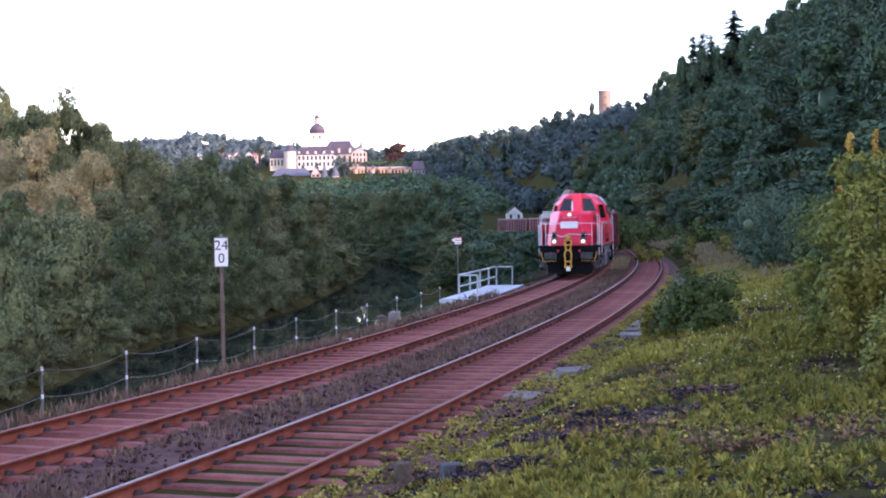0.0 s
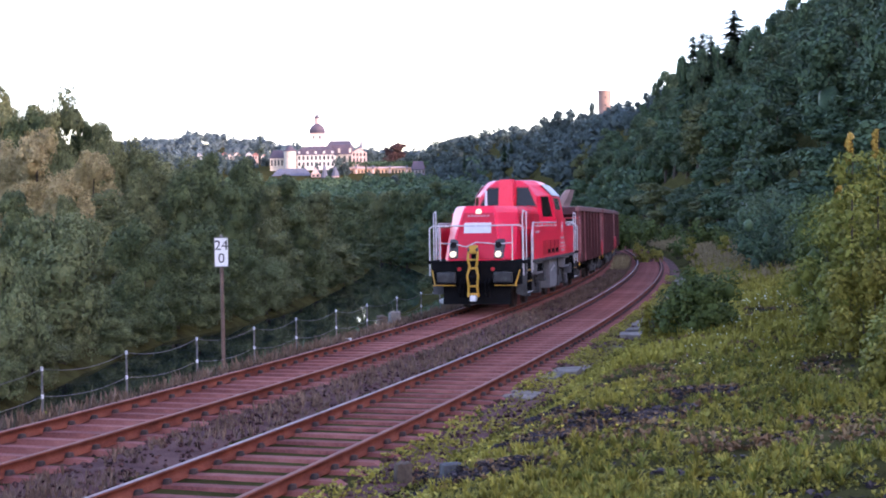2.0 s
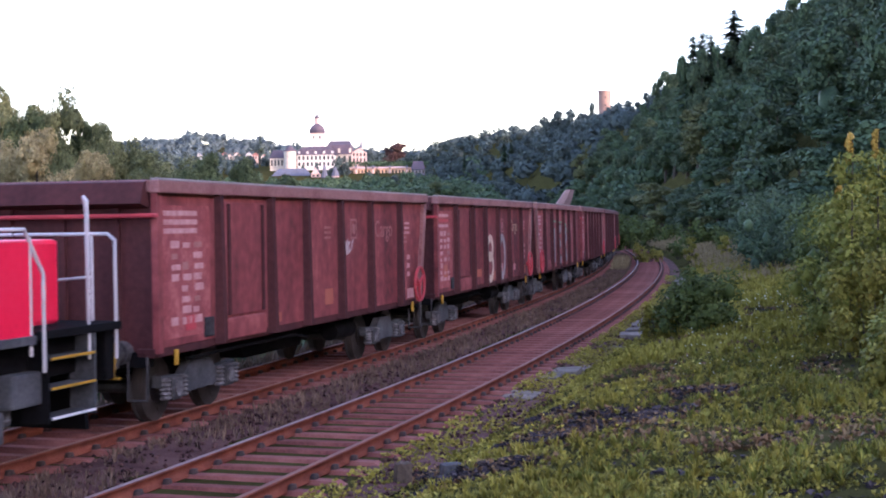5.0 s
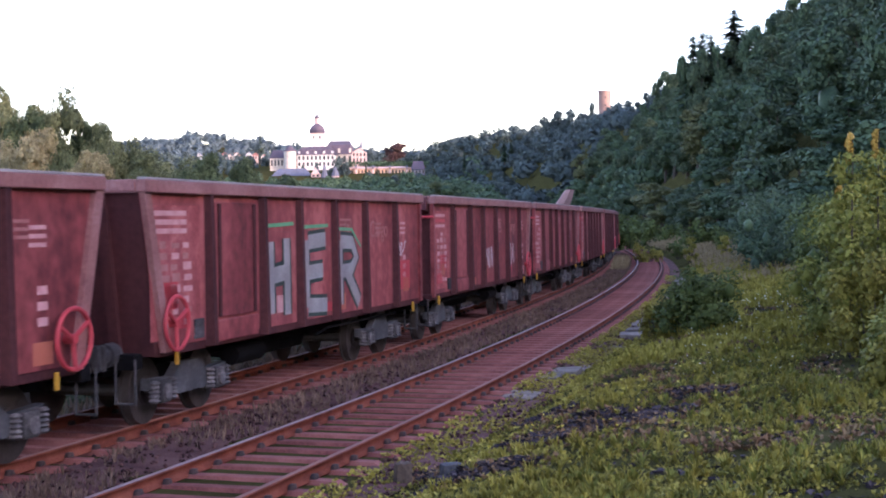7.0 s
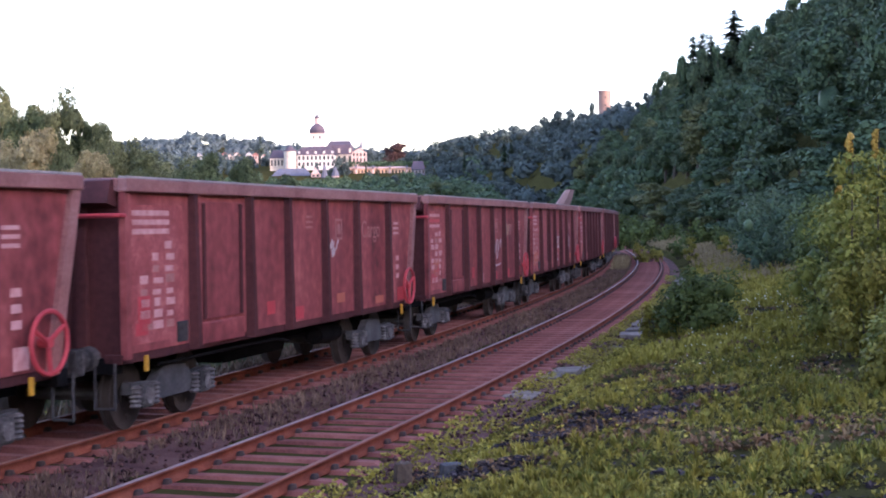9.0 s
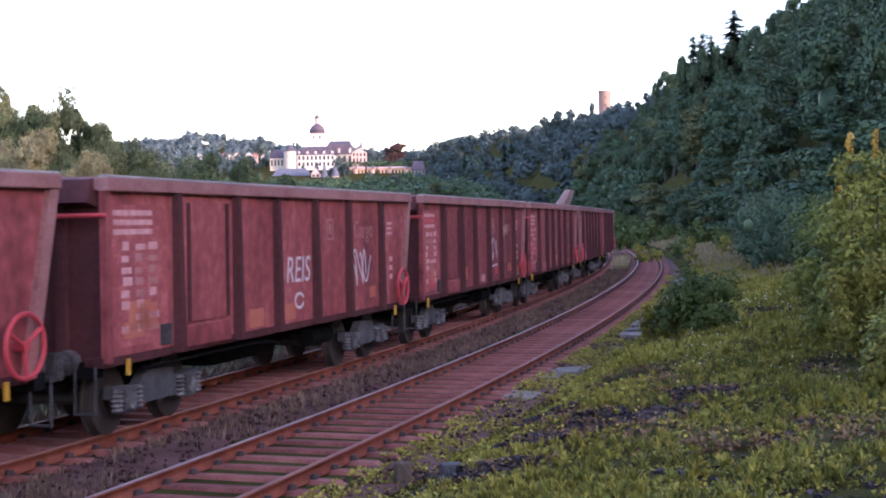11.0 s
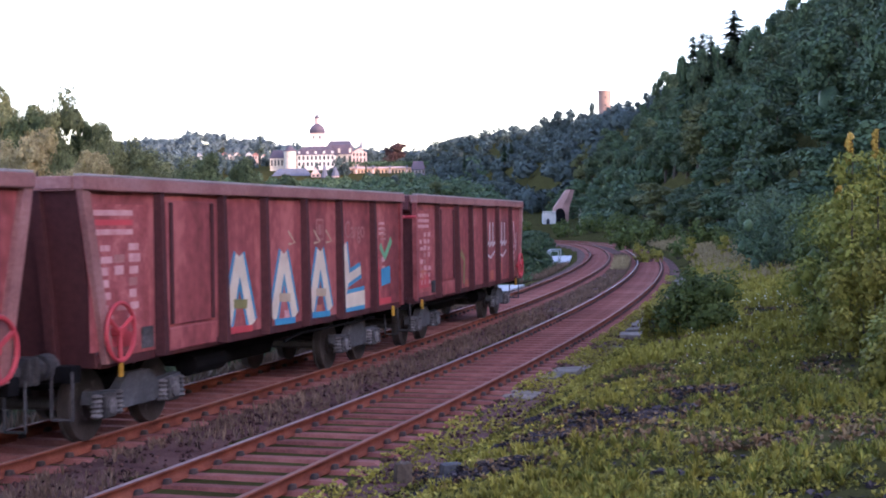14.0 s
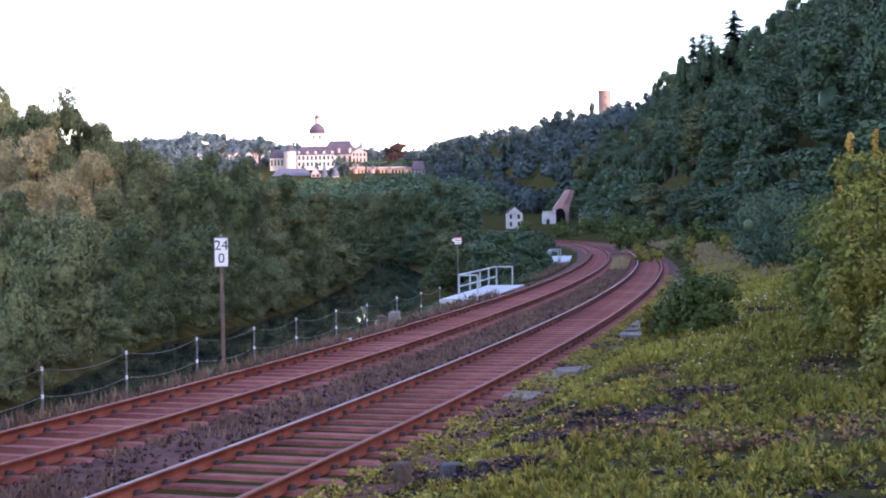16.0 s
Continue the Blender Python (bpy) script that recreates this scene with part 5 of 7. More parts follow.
    for end, y, lean in ((1, 6.44, 0.0), (-1, -6.10, -0.38)):
        bm = bmesh.new()
        prism(bm, [(y, 1.0), (y + lean, 3.16), (y + lean - end * 0.05, 3.16), (y - end * 0.05, 1.0)], -1.34, 1.34)
        w = part("end_wall", bm, BROWN_SHADED, e)
        for x in (-0.8, 0, 0.8):
            bm = bmesh.new()
            prism(bm, [(y + end * 0.08, 1.0), (y + lean + end * 0.06, 3.16), (y + lean, 3.16), (y, 1.0)], x - 0.07, x + 0.07)
            part("end_post", bm, BROWN_SHADED, w)
        part("end_rail", boxed(-1.33, 1.33, *sorted((y + lean - end * 0.06, y + lean + end * 0.10)), 3.17, 3.33, 0.02), RIM, e)
    bm = bmesh.new()
    pipe(bm, [(-1.42, 6.5, 2.86), (-1.42, 6.62, 2.86), (1.42, 6.62, 2.86), (1.42, 6.5, 2.86)], 0.03)
    part("end_grab_rail", bm, MARK_RED, e, "red grab rail across the end")
    bm = bmesh.new()
    prism(bm, [(6.46, 2.96), (6.46, 3.34), (6.62, 3.30), (6.72, 3.02)], -1.30, 1.30)
    part("end_hood", bm, BROWN_SHADED, e, "sloping hood along the end")
    part("floor", boxed(-1.34, 1.34, -6.05, 6.42, 1.05, 1.16), BROWN_SHADED, e)
    part("head_stock", boxed(-1.25, 1.25, 6.28, 6.50, 0.85, 1.06, 0.02), BLACK, e)
    part("head_stock", boxed(-1.25, 1.25, -6.50, -6.28, 0.85, 1.06, 0.02), BLACK, e)
    bm = bmesh.new()
    prism(bm, [(1.9, 0.98), (1.5, 0.50), (-1.1, 0.50), (-1.5, 0.98)], -0.5, 0.5)
    part("discharge_chute", bm, BLACK, e)
    for x in (-0.9, 0.9):
        bm = bmesh.new()
        cyl(bm, (x, -1.6, 0.70), (x, -2.7, 0.70), 0.17, seg=14)
        part("air_tank", bm, BLACK, e)
    bm = bmesh.new()
    pipe(bm, [(-1.2, 5.2, 0.86), (-1.2, 1.0, 0.86), (-1.2, 0.4, 0.78)], 0.025)
    pipe(bm, [(1.2, 5.2, 0.86), (1.2, 1.0, 0.86), (1.2, 0.4, 0.78)], 0.025)
    part("brake_rod", bm, BLACK, e)
    for yc in (4.5, -4.5):
        part("bolster", boxed(-0.95, 0.95, yc - 0.22, yc + 0.22, 0.55, 0.80, 0.03), BLACK, e)
        for dy in (-0.9, 0.9):
            wheelset(e, yc + dy, 0.46)
    return e


def dress(e, seed, flip, art=None):
    """Markings, repainted patches and spray paint on both sides of a wagon (seen side: the one towards the near track)."""
    rng = random.Random(seed)
    near = 1 if flip else -1

    def quad(side, y0, y1, z0, z1, mat, name="marking", label="pale bar of lettering"):
        part(name, boxed(*sorted((side * 1.3765, side * 1.381)), *sorted((-side * y0, -side * y1)), z0, z1), mat, e, label)
    side = near
    end = 1
    # number block beside the first post, on a faded field
    y = 6.22
    part("faded_field", boxed(*sorted((side * 1.3752, side * 1.3762)), *sorted((-side * 6.3, -side * 4.75)), 1.2, 3.0), FADED, e, "faded reddish paint field")
    for r in range(3):
        quad(side, y, y - 1.05, 2.86 - r * 0.12, 2.93 - r * 0.12, MARK_PINK if r != 1 else (MARK_RED if seed % 2 else MARK_PINK))
    for r in range(8):
        z = 2.42 - r * 0.15
        for k in range(3):
            if rng.random() < 0.85:
                a = y - 0.18 - 0.36 * k - rng.uniform(0, 0.06)
                quad(side, a, a - rng.uniform(0.16, 0.30), z, z + rng.uniform(0.07, 0.115), rng.choice([MARK_PINK, FADED_MARK, MARK_PINK, MARK_PINK]))
    for k in range(rng.randint(1, 3)):
        a = y - rng.uniform(0, 0.7)
        z = rng.uniform(1.2, 1.7)
        quad(side, a, a - rng.uniform(0.3, 0.7), z, z + rng.uniform(0.15, 0.4), rng.choice([MARK_RED, MARK_ORANGE, MARK_RED]), "patch", "repainted red patch")
    panels = [(4.35, 2.75), (2.35, 1.05), (0.75, -0.7), (-1.0, -2.45), (-2.75, -4.4), (-4.72, -5.8)]
    for a, b in panels[1:]:
        if rng.random() < 0.75:
            w = rng.uniform(0.25, 0.6)
            c = rng.uniform(b + w, a)
            z = rng.choice([1.14, 1.16, 1.3])
            quad(side, c, c - w, z, z + rng.uniform(0.14, 0.30), rng.choice([MARK_RED, MARK_ORANGE, MARK_PINK, MARK_ORANGE]), "patch", "repainted patch")
        if rng.random() < 0.2:
            c = rng.uniform(b + 0.4, a)
            z = rng.uniform(2.3, 2.7)
            for k in range(3):
                quad(side, c, c - 0.34, z + k * 0.09, z + k * 0.09 + 0.04, FADED_MARK)
    for k in range(3):
        quad(side, -5.05, -5.4, 2.5 + 0.1 * k, 2.55 + 0.1 * k, MARK_PINK)
        quad(side, -5.2, -5.4, 1.6 + 0.18 * k, 1.7 + 0.18 * k, MARK_PINK)
    # spray paint strokes
    def stroke(pts, w, mat, lift=0.0):
        bm = bmesh.new()
        v = []
        P = [Vector((0, -side * a, b)) for a, b in pts]
        for i, p in enumerate(P):
            d = (P[min(i + 1, len(P) - 1)] - P[max(i - 1, 0)]).normalized()
            nrm = Vector((0, -d.z, d.y)) * w / 2
            for x in (1.3765, 1.3815 + lift):
                for q in (p + nrm, p - nrm):
                    v.append(bm.verts.new((side * x, q.y, q.z)))
        for i in range(len(P) - 1):
            a, b = v[4 * i:4 * i + 4], v[4 * i + 4:4 * i + 8]
            bm.faces.new((a[2], b[2], b[3], a[3]))
            bm.faces.new((a[0], a[2], b[2], b[0]))
            bm.faces.new((a[1], b[1], b[3], a[3]))
        bmesh.ops.recalc_face_normals(bm, faces=bm.faces)
        part("spray_stroke", bm, SPRAY[mat], e, "sprayed " + mat + " paint stroke")

    def loop(cy, cz, ry, rz, a0=0, a1=360, n=14):
        return [(cy + ry * math.cos(radians(a0 + (a1 - a0) * k / n)), cz + rz * math.sin(radians(a0 + (a1 - a0) * k / n))) for k in range(n + 1)]

    def tag(cy, cz, s, mat, n=4):
        for k in range(n):
            c = cy - k * s * 0.52
            ph, hh = rng.uniform(0, 6.28), rng.uniform(0.75, 1.1)
            p = [(c + s * (0.26 * math.cos(5.2 * w + ph) - 0.5 * (w - 0.5)), cz + s * hh * (0.42 * math.sin(7.4 * w + ph * 1.7) + 0.08 * math.sin(17 * w + ph))) for w in np.linspace(0, 1, 26)]
            stroke(p, 0.03 * s + 0.022, mat)

    def word(text, a, z, size, mat, lean=0.0):
        c = bpy.data.curves.new("lettering", "FONT")
        c.body, c.size, c.align_x, c.align_y, c.extrude, c.shear = text, size, "CENTER", "CENTER", 0.002, lean
        c.materials.append(mat)
        o = new("lettering", c)
        o.parent = e
        o.matrix_local = Matrix(((0, 0, side, side * 1.379), (side, 0, 0, -side * a), (0, 1, 0, z), (0, 0, 0, 1)))

    def letter(strokes, w, fill="silver", edge="dark"):
        for p in strokes:
            stroke(p, w + 0.13, edge)
        for p in strokes:
            stroke(p, w, fill, 0.004)

    if art != "arrows":
        word("Cargo", -3.58, 2.60, 0.46, SPRAY["tan"] if art == "eighty" else FADED_MARK)
        for y0, y1, z0, z1 in ((-1.52, -1.88, 2.78, 2.82), (-1.52, -1.88, 2.44, 2.48), (-1.52, -1.56, 2.44, 2.82), (-1.84, -1.88, 2.44, 2.82), (-1.62, -1.78, 2.54, 2.72)):
            quad(side, y0, y1, z0, z1, FADED_MARK, "emblem_bar", "faded pale emblem frame")
    if art == "eighty":
        c = -1.72
        stroke(loop(0.05, 2.02, 0.34, 0.28), 0.20, "cream")
        stroke(loop(0.05, 1.50, 0.40, 0.33), 0.20, "cream")
        stroke(loop(-1.7, 1.75, 0.40, 0.56), 0.22, "silver")
    elif art == "silver":
        letter([[(2.1, 1.3), (2.12, 2.45)], [(2.1, 1.9), (1.45, 1.95)], [(1.4, 1.25), (1.42, 2.5)]], 0.26)
        letter([[(0.5, 1.3), (0.52, 2.45)], [(0.42, 2.42), (-0.45, 2.46)], [(0.42, 1.9), (-0.3, 1.92)], [(0.45, 1.34), (-0.5, 1.3)]], 0.25)
        letter([[(-1.25, 1.25), (-1.22, 2.42)], [(-1.25, 2.4), (-1.9, 2.38), (-2.15, 2.1), (-1.85, 1.88), (-1.3, 1.86)], [(-1.6, 1.85), (-2.3, 1.25)]], 0.25)
        stroke([(2.5, 2.70), (1.1, 2.74)], 0.06, "green", 0.002)
        stroke([(0.65, 2.68), (-0.6, 2.70)], 0.06, "green", 0.002)
        stroke([(-1.05, 2.64), (-1.9, 2.62), (-2.42, 2.3)], 0.06, "green", 0.002)
        quad(side, -4.75, -5.7, 1.35, 1.95, MARK_RED, "patch", "repainted bright red patch")
        tag(-5.0, 2.2, 0.4, "white", 2)
        for c in (-0.1, -0.5):
            quad(side, c, c - 0.25, 1.18, 1.34, MARK_RED, "patch", "red patch")
    elif art == "tags":
        tag(0.5, 1.8, 0.62, "white", 4)
        tag(-3.0, 1.8, 0.7, "white", 3)
    elif art == "reis":
        word("REIS", -0.1, 1.95, 0.62, SPRAY["white"], 0.15)
        stroke(loop(-0.15, 1.45, 0.2, 0.12, 200, 520), 0.05, "white")
        tag(-2.95, 1.9, 0.72, "white", 3)
    elif art == "faint":
        tag(-1.2, 2.3, 0.3, "white", 3)
        tag(4.0, 2.1, 0.3, "white", 2)
    elif art == "script":
        tag(-1.2, 2.0, 0.75, "white", 3)
        stroke([(-1.2, 1.5), (-2.3, 1.56)], 0.05, "white")
        tag(-3.2, 2.5, 0.35, "tan", 3)
    elif art == "grey_tag":
        tag(0.55, 1.9, 0.6, "silver", 3)
        tag(-1.3, 2.6, 0.25, "tan", 3)
        stroke([(0.3, 1.4), (-0.5, 1.5)], 0.06, "silver")
        stroke([(-5.0, 1.5), (-5.3, 2.3)], 0.07, "white")
    elif art == "blue_letters":
        def outlined(pts, w, fill="cream"):
            stroke(pts, w + 0.16, "blue", 0.0)
            stroke(pts, w, fill, 0.003)
        for c in (1.8, 0.0, -1.7):
            outlined([(c + 0.5, 1.22), (c + 0.02, 2.25)], 0.27)
            outlined([(c - 0.45, 1.2), (c + 0.0, 2.25)], 0.25)
            stroke([(c + 0.25, 1.55), (c - 0.25, 1.52)], 0.14, "olive" if c > 1 else "tan", 0.006)
            stroke([(c + 0.45, 1.16), (c - 0.45, 1.14)], 0.10, "red" if c > 1 else "blue", 0.006)
        outlined([(-2.95, 2.35), (-3.1, 1.75), (-3.0, 1.3), (-4.1, 1.32)], 0.28)
        outlined([(-3.1, 1.7), (-3.9, 1.85)], 0.16)
        stroke([(-4.95, 1.2), (-4.85, 2.1)], 0.26, "red", 0.002)
        stroke([(-5.15, 1.65), (-5.75, 1.7)], 0.34, "blue", 0.002)
        stroke([(-5.1, 2.3), (-5.4, 2.05), (-5.85, 2.4)], 0.14, "green", 0.003)
        quad(side, -4.75, -5.8, 1.12, 1.24, MARK_RED, "patch", "red patch")
        for k in range(4):
            stroke([(-0.2 - 0.6 * k, 2.62), (-0.5 - 0.6 * k, 2.42), (-0.2 - 0.6 * k, 2.4)], 0.05, "tan")
    elif art == "arrows":
        for c in (-1.15, -2.85):
            for k in range(3):
                stroke([(c - 0.2 - 0.42 * k, 2.72), (c - 0.16 - 0.42 * k, 2.05)], 0.11, "white")
                stroke([(c - 0.2 - 0.42 * k, 2.1), (c - 0.48 - 0.42 * k, 2.18)], 0.08, "white")
            stroke([(c - 0.2, 1.86), (c - 0.7, 1.76), (c - 1.25, 1.92)], 0.07, "white")
        stroke([(-4.75, 1.9), (-5.0, 2.7), (-5.35, 1.3)], 0.06, "tan")
        stroke([(-5.3, 2.7), (-5.6, 1.9), (-5.75, 2.4)], 0.06, "white")
        stroke([(1.9, 2.0), (1.5, 1.8), (1.6, 1.2)], 0.18, "olive")


FRONT = [(0.0, 58.4), (1.0, 45.5), (2.0, 32.5), (3.0, 19.45), (3.5, 12.82), (4.2, 3.25), (5.5, -15.4), (7.0, -36.6), (9.0, -65.2), (12.0, -108.0), (14.0, -136.4), (16.0, -165.6)]
FT, FS = np.array([a for a, b in FRONT]), np.array([b for a, b in FRONT])


def front_run(t):
    """Run of the locomotive's front buffers on the far track at the time t, a smooth curve through FRONT."""
    m = np.gradient(FS, FT)
    i = int(np.clip(np.searchsorted(FT, t) - 1, 0, len(FT) - 2))
    h = FT[i + 1] - FT[i]
    w = (t - FT[i]) / h
    return ((2 * w ** 3 - 3 * w ** 2 + 1) * FS[i] + (w ** 3 - 2 * w ** 2 + w) * h * m[i] + (-2 * w ** 3 + 3 * w ** 2) * FS[i + 1] + (w ** 3 - w ** 2) * h * m[i + 1])


def on_rails(mid, half, flip=False):
    """Pose of a vehicle whose bogies stand half either side of mid; its front (+y) towards smaller runs, or turned about."""
    a, b = on_far(mid - half), on_far(mid + half)
    yv = (a - b).normalized()
    if flip:
        yv = -yv
    xv = yv.cross(Vector((0, 0, 1))).normalized()
    zv = xv.cross(yv)
    c = (a + b) / 2
    return Matrix(((xv.x, yv.x, zv.x, c.x), (xv.y, yv.y, zv.y, c.y), (xv.z, yv.z, zv.z, c.z), (0, 0, 0, 1)))


LOCO_L, WAGON_L = 15.72, 14.04
TRAIN = [(loco(), LOCO_L / 2, 3.7, False)]
ART = ["faint", "eighty", "silver", "tags", "faint", "script", "reis", "script", "grey_tag", "blue_letters", "arrows"]
first = wagon_base()
wagons = [first] + [copy_thing(first, pose(0, 0, 0)) for i in range(10)]
ARTLABEL = {"faint": "with faint white chalk tags", "eighty": "with large cream sprayed figures", "silver": "with silver and green sprayed letters", "tags": "with white sprayed tags", "reis": "with white sprayed capital letters", "script": "with white sprayed script", "grey_tag": "with a grey sprayed tag", "blue_letters": "with cream letters outlined in blue", "arrows": "with white sprayed arrows"}
for i, w in enumerate(wagons):
    flip = i in (2, 9)
    dress(w, 100 + i, flip, ART[i])
    tagged(w, "rusty brown open freight wagon " + ARTLABEL[ART[i]])
    TRAIN.append((w, LOCO_L + WAGON_L * (i + 0.5), 4.5, flip))


def motions():
    for ob, mid, half, flip in TRAIN:
        walk(ob, [(t, on_rails(front_run(t) + mid, half, flip)) for t in np.arange(0, 16.01, 0.5)])
        for w in [c for c in ob.children if c.name.startswith("wheelset")]:
            r, y = w.location.z, w.location.y
            turn = [((front_run(k / 30) - FS[0]) / r * (-1 if flip else 1), k / 30) for k in range(0, 481)]
            walk(w, [(t, Matrix.Translation((0, y, r)) @ Matrix.Rotation(a, 4, "X")) for a, t in turn])


# ---- town and buildings in the distance ----
def stone(name, c, scale=0.3):
    return surface(name, [(c[0] * 0.72, c[1] * 0.72, c[2] * 0.72), c, (min(c[0] * 1.15, 0.9), min(c[1] * 1.15, 0.9), min(c[2] * 1.15, 0.9))], scale, 3.0, 0.9, bump=0.1)


RENDER_WHITE = stone("white_render", (0.56, 0.52, 0.48))
RENDER_CREAM = stone("cream_render", (0.52, 0.44, 0.36))
RENDER_ORANGE = stone("terracotta_render", (0.62, 0.36, 0.22))
RENDER_PINK = stone("pink_sandstone", (0.60, 0.40, 0.34))
SLATE = stone("slate_roof", (0.12, 0.12, 0.15))
SLATE_MAUVE = stone("mauve_slate_roof", (0.085, 0.066, 0.085))
TILE_RED = stone("red_tile_roof", (0.28, 0.12, 0.09))
BRICK_OLD = stone("old_brown_masonry", (0.30, 0.19, 0.15))
PANE = surface("window_pane", [(0.02, 0.022, 0.028), (0.05, 0.055, 0.065)], 1, 4, 0.1, bump=0.0)
def house(name, label, cat, u0, u1, v_ridge, v_eave, v_base, d, depth, wall, roof, cols=4, rows=2, gable=False, mansard=False, arched=False, win=0.5):
    """A building with walls, roof and single windows; the long front faces the viewer."""
    x0, _, ze = spot(u0, v_eave, d)
    x1, _, _ = spot(u1, v_eave, d)
    zb = spot((u0 + u1) / 2, v_base, d)[2]
    zr = spot((u0 + u1) / 2, v_ridge, d)[2]
    w, h = x1 - x0, ze - zb
    low = min(0.0, ground_z((x0 + x1) / 2, d) - zb) - 1.0
    e = thing(name, label, cat, m=Matrix.Translation(((x0 + x1) / 2, d, zb)))
    wl = part("wall", boxed(-w / 2, w / 2, 0, depth, low, h), wall, e)
    bm = bmesh.new()
    o = 0.02 * w + 0.2
    r = zr - zb
    if gable:
        loft(bm, [[(-w / 2 - o, -o, h - 0.1), (w / 2 + o, -o, h - 0.1), (0.01, -o, r), (-0.01, -o, r)], [(-w / 2 - o, depth + o, h - 0.1), (w / 2 + o, depth + o, h - 0.1), (0.01, depth + o, r), (-0.01, depth + o, r)]])
        g = bmesh.new()
        loft(g, [[(-w / 2, -0.02, h - 0.2), (w / 2, -0.02, h - 0.2), (0.01, -0.02, r - 0.35), (-0.01, -0.02, r - 0.35)], [(-w / 2, -o - 0.03, h - 0.2), (w / 2, -o - 0.03, h - 0.2), (0.01, -o - 0.03, r - 0.35), (-0.01, -o - 0.03, r - 0.35)]])
        part("gable", g, wall, wl)
    elif mansard:
        k = h + (r - h) * 0.65
        loft(bm, [ring_plan([(-w / 2 - o, -o), (w / 2 + o, -o), (w / 2 + o, depth + o), (-w / 2 - o, depth + o)], h), ring_plan([(-w * 0.44, depth * 0.12), (w * 0.44, depth * 0.12), (w * 0.44, depth * 0.88), (-w * 0.44, depth * 0.88)], k), ring_plan([(-w * 0.36, depth * 0.45), (w * 0.36, depth * 0.45), (w * 0.36, depth * 0.55), (-w * 0.36, depth * 0.55)], r)])
    else:
        loft(bm, [ring_plan([(-w / 2 - o, -o), (w / 2 + o, -o), (w / 2 + o, depth + o), (-w / 2 - o, depth + o)], h), ring_plan([(-w * 0.36, depth * 0.45), (w * 0.36, depth * 0.45), (w * 0.36, depth * 0.55), (-w * 0.36, depth * 0.55)], r)])
    rf = part("roof", bm, roof, e)
    if mansard:
        for i in range(0, cols, 2):      # dormers along the roof
            cx = -w / 2 + w * (i + 0.5) / cols
            part("dormer", boxed(cx - 0.9, cx + 0.9, -o * 0.3, depth * 0.3, h + (r - h) * 0.12, h + (r - h) * 0.42), wall, rf)
    for i in range(cols):
        for j in range(rows):
            cx = -w / 2 + w * (i + 0.5) / cols
            cz = h * (j + 0.55) / rows
            ww, hh = w / cols * win * 0.5, h / rows * 0.30
            bm = bmesh.new()
            pts = [(cx - ww, cz - hh), (cx + ww, cz - hh), (cx + ww, cz + hh * 0.6)] + ([(cx + ww * 0.6, cz + hh), (cx - ww * 0.6, cz + hh)] if arched else [(cx + ww, cz + hh), (cx - ww, cz + hh)]) + [(cx - ww, cz + hh * 0.6)]
            loft(bm, [[(x, -0.05, z) for x, z in pts], [(x, 0.12, z) for x, z in pts]])
            part("window", bm, PANE, wl)
    return e


def turret(name, label, u0, u1, v_top, v_base, d, wall, roof=None, v_cone=None, seg=28, bands=(), crown=False):
    """A round tower."""
    x0, _, zt = spot(u0, v_top, d)
    x1, _, _ = spot(u1, v_top, d)
    zb = spot((u0 + u1) / 2, v_base, d)[2]
    r = (x1 - x0) / 2
    e = thing(name, label, "tower", m=Matrix.Translation(((x0 + x1) / 2, d + r, zb)))
    low = min(0.0, ground_z((x0 + x1) / 2, d) - zb) - 1.5
    bm = bmesh.new()
    cyl(bm, (0, 0, low), (0, 0, zt - zb), r * 1.02, r * 0.98, seg)
    part("wall", bm, wall, e)
    if crown:
        bm = bmesh.new()
        cyl(bm, (0, 0, zt - zb - 0.8), (0, 0, zt - zb + 0.25), r * 1.06, r * 1.06, seg)
        part("parapet", bm, wall, e)
        bm = bmesh.new()
        cyl(bm, (0, 0, zt - zb), (0, 0, zt - zb + 3.2), 0.09, 0.05, 6)
        part("mast", bm, FRAME_GREY, e, "thin mast on the tower")
        for k in range(3):
            part("window", boxed(-0.3, 0.3, -r * 1.05, -r * 0.9, (zt - zb) * (0.25 + 0.25 * k), (zt - zb) * (0.25 + 0.25 * k) + 1.0), PANE, e)
    if roof is not None:
        zc = spot(u0, v_cone, d)[2] - zb
        bm = bmesh.new()
        cyl(bm, (0, 0, zt - zb), (0, 0, zc), r * 1.1, r * 0.25, seg)
        part("roof", bm, roof, e)
    return e


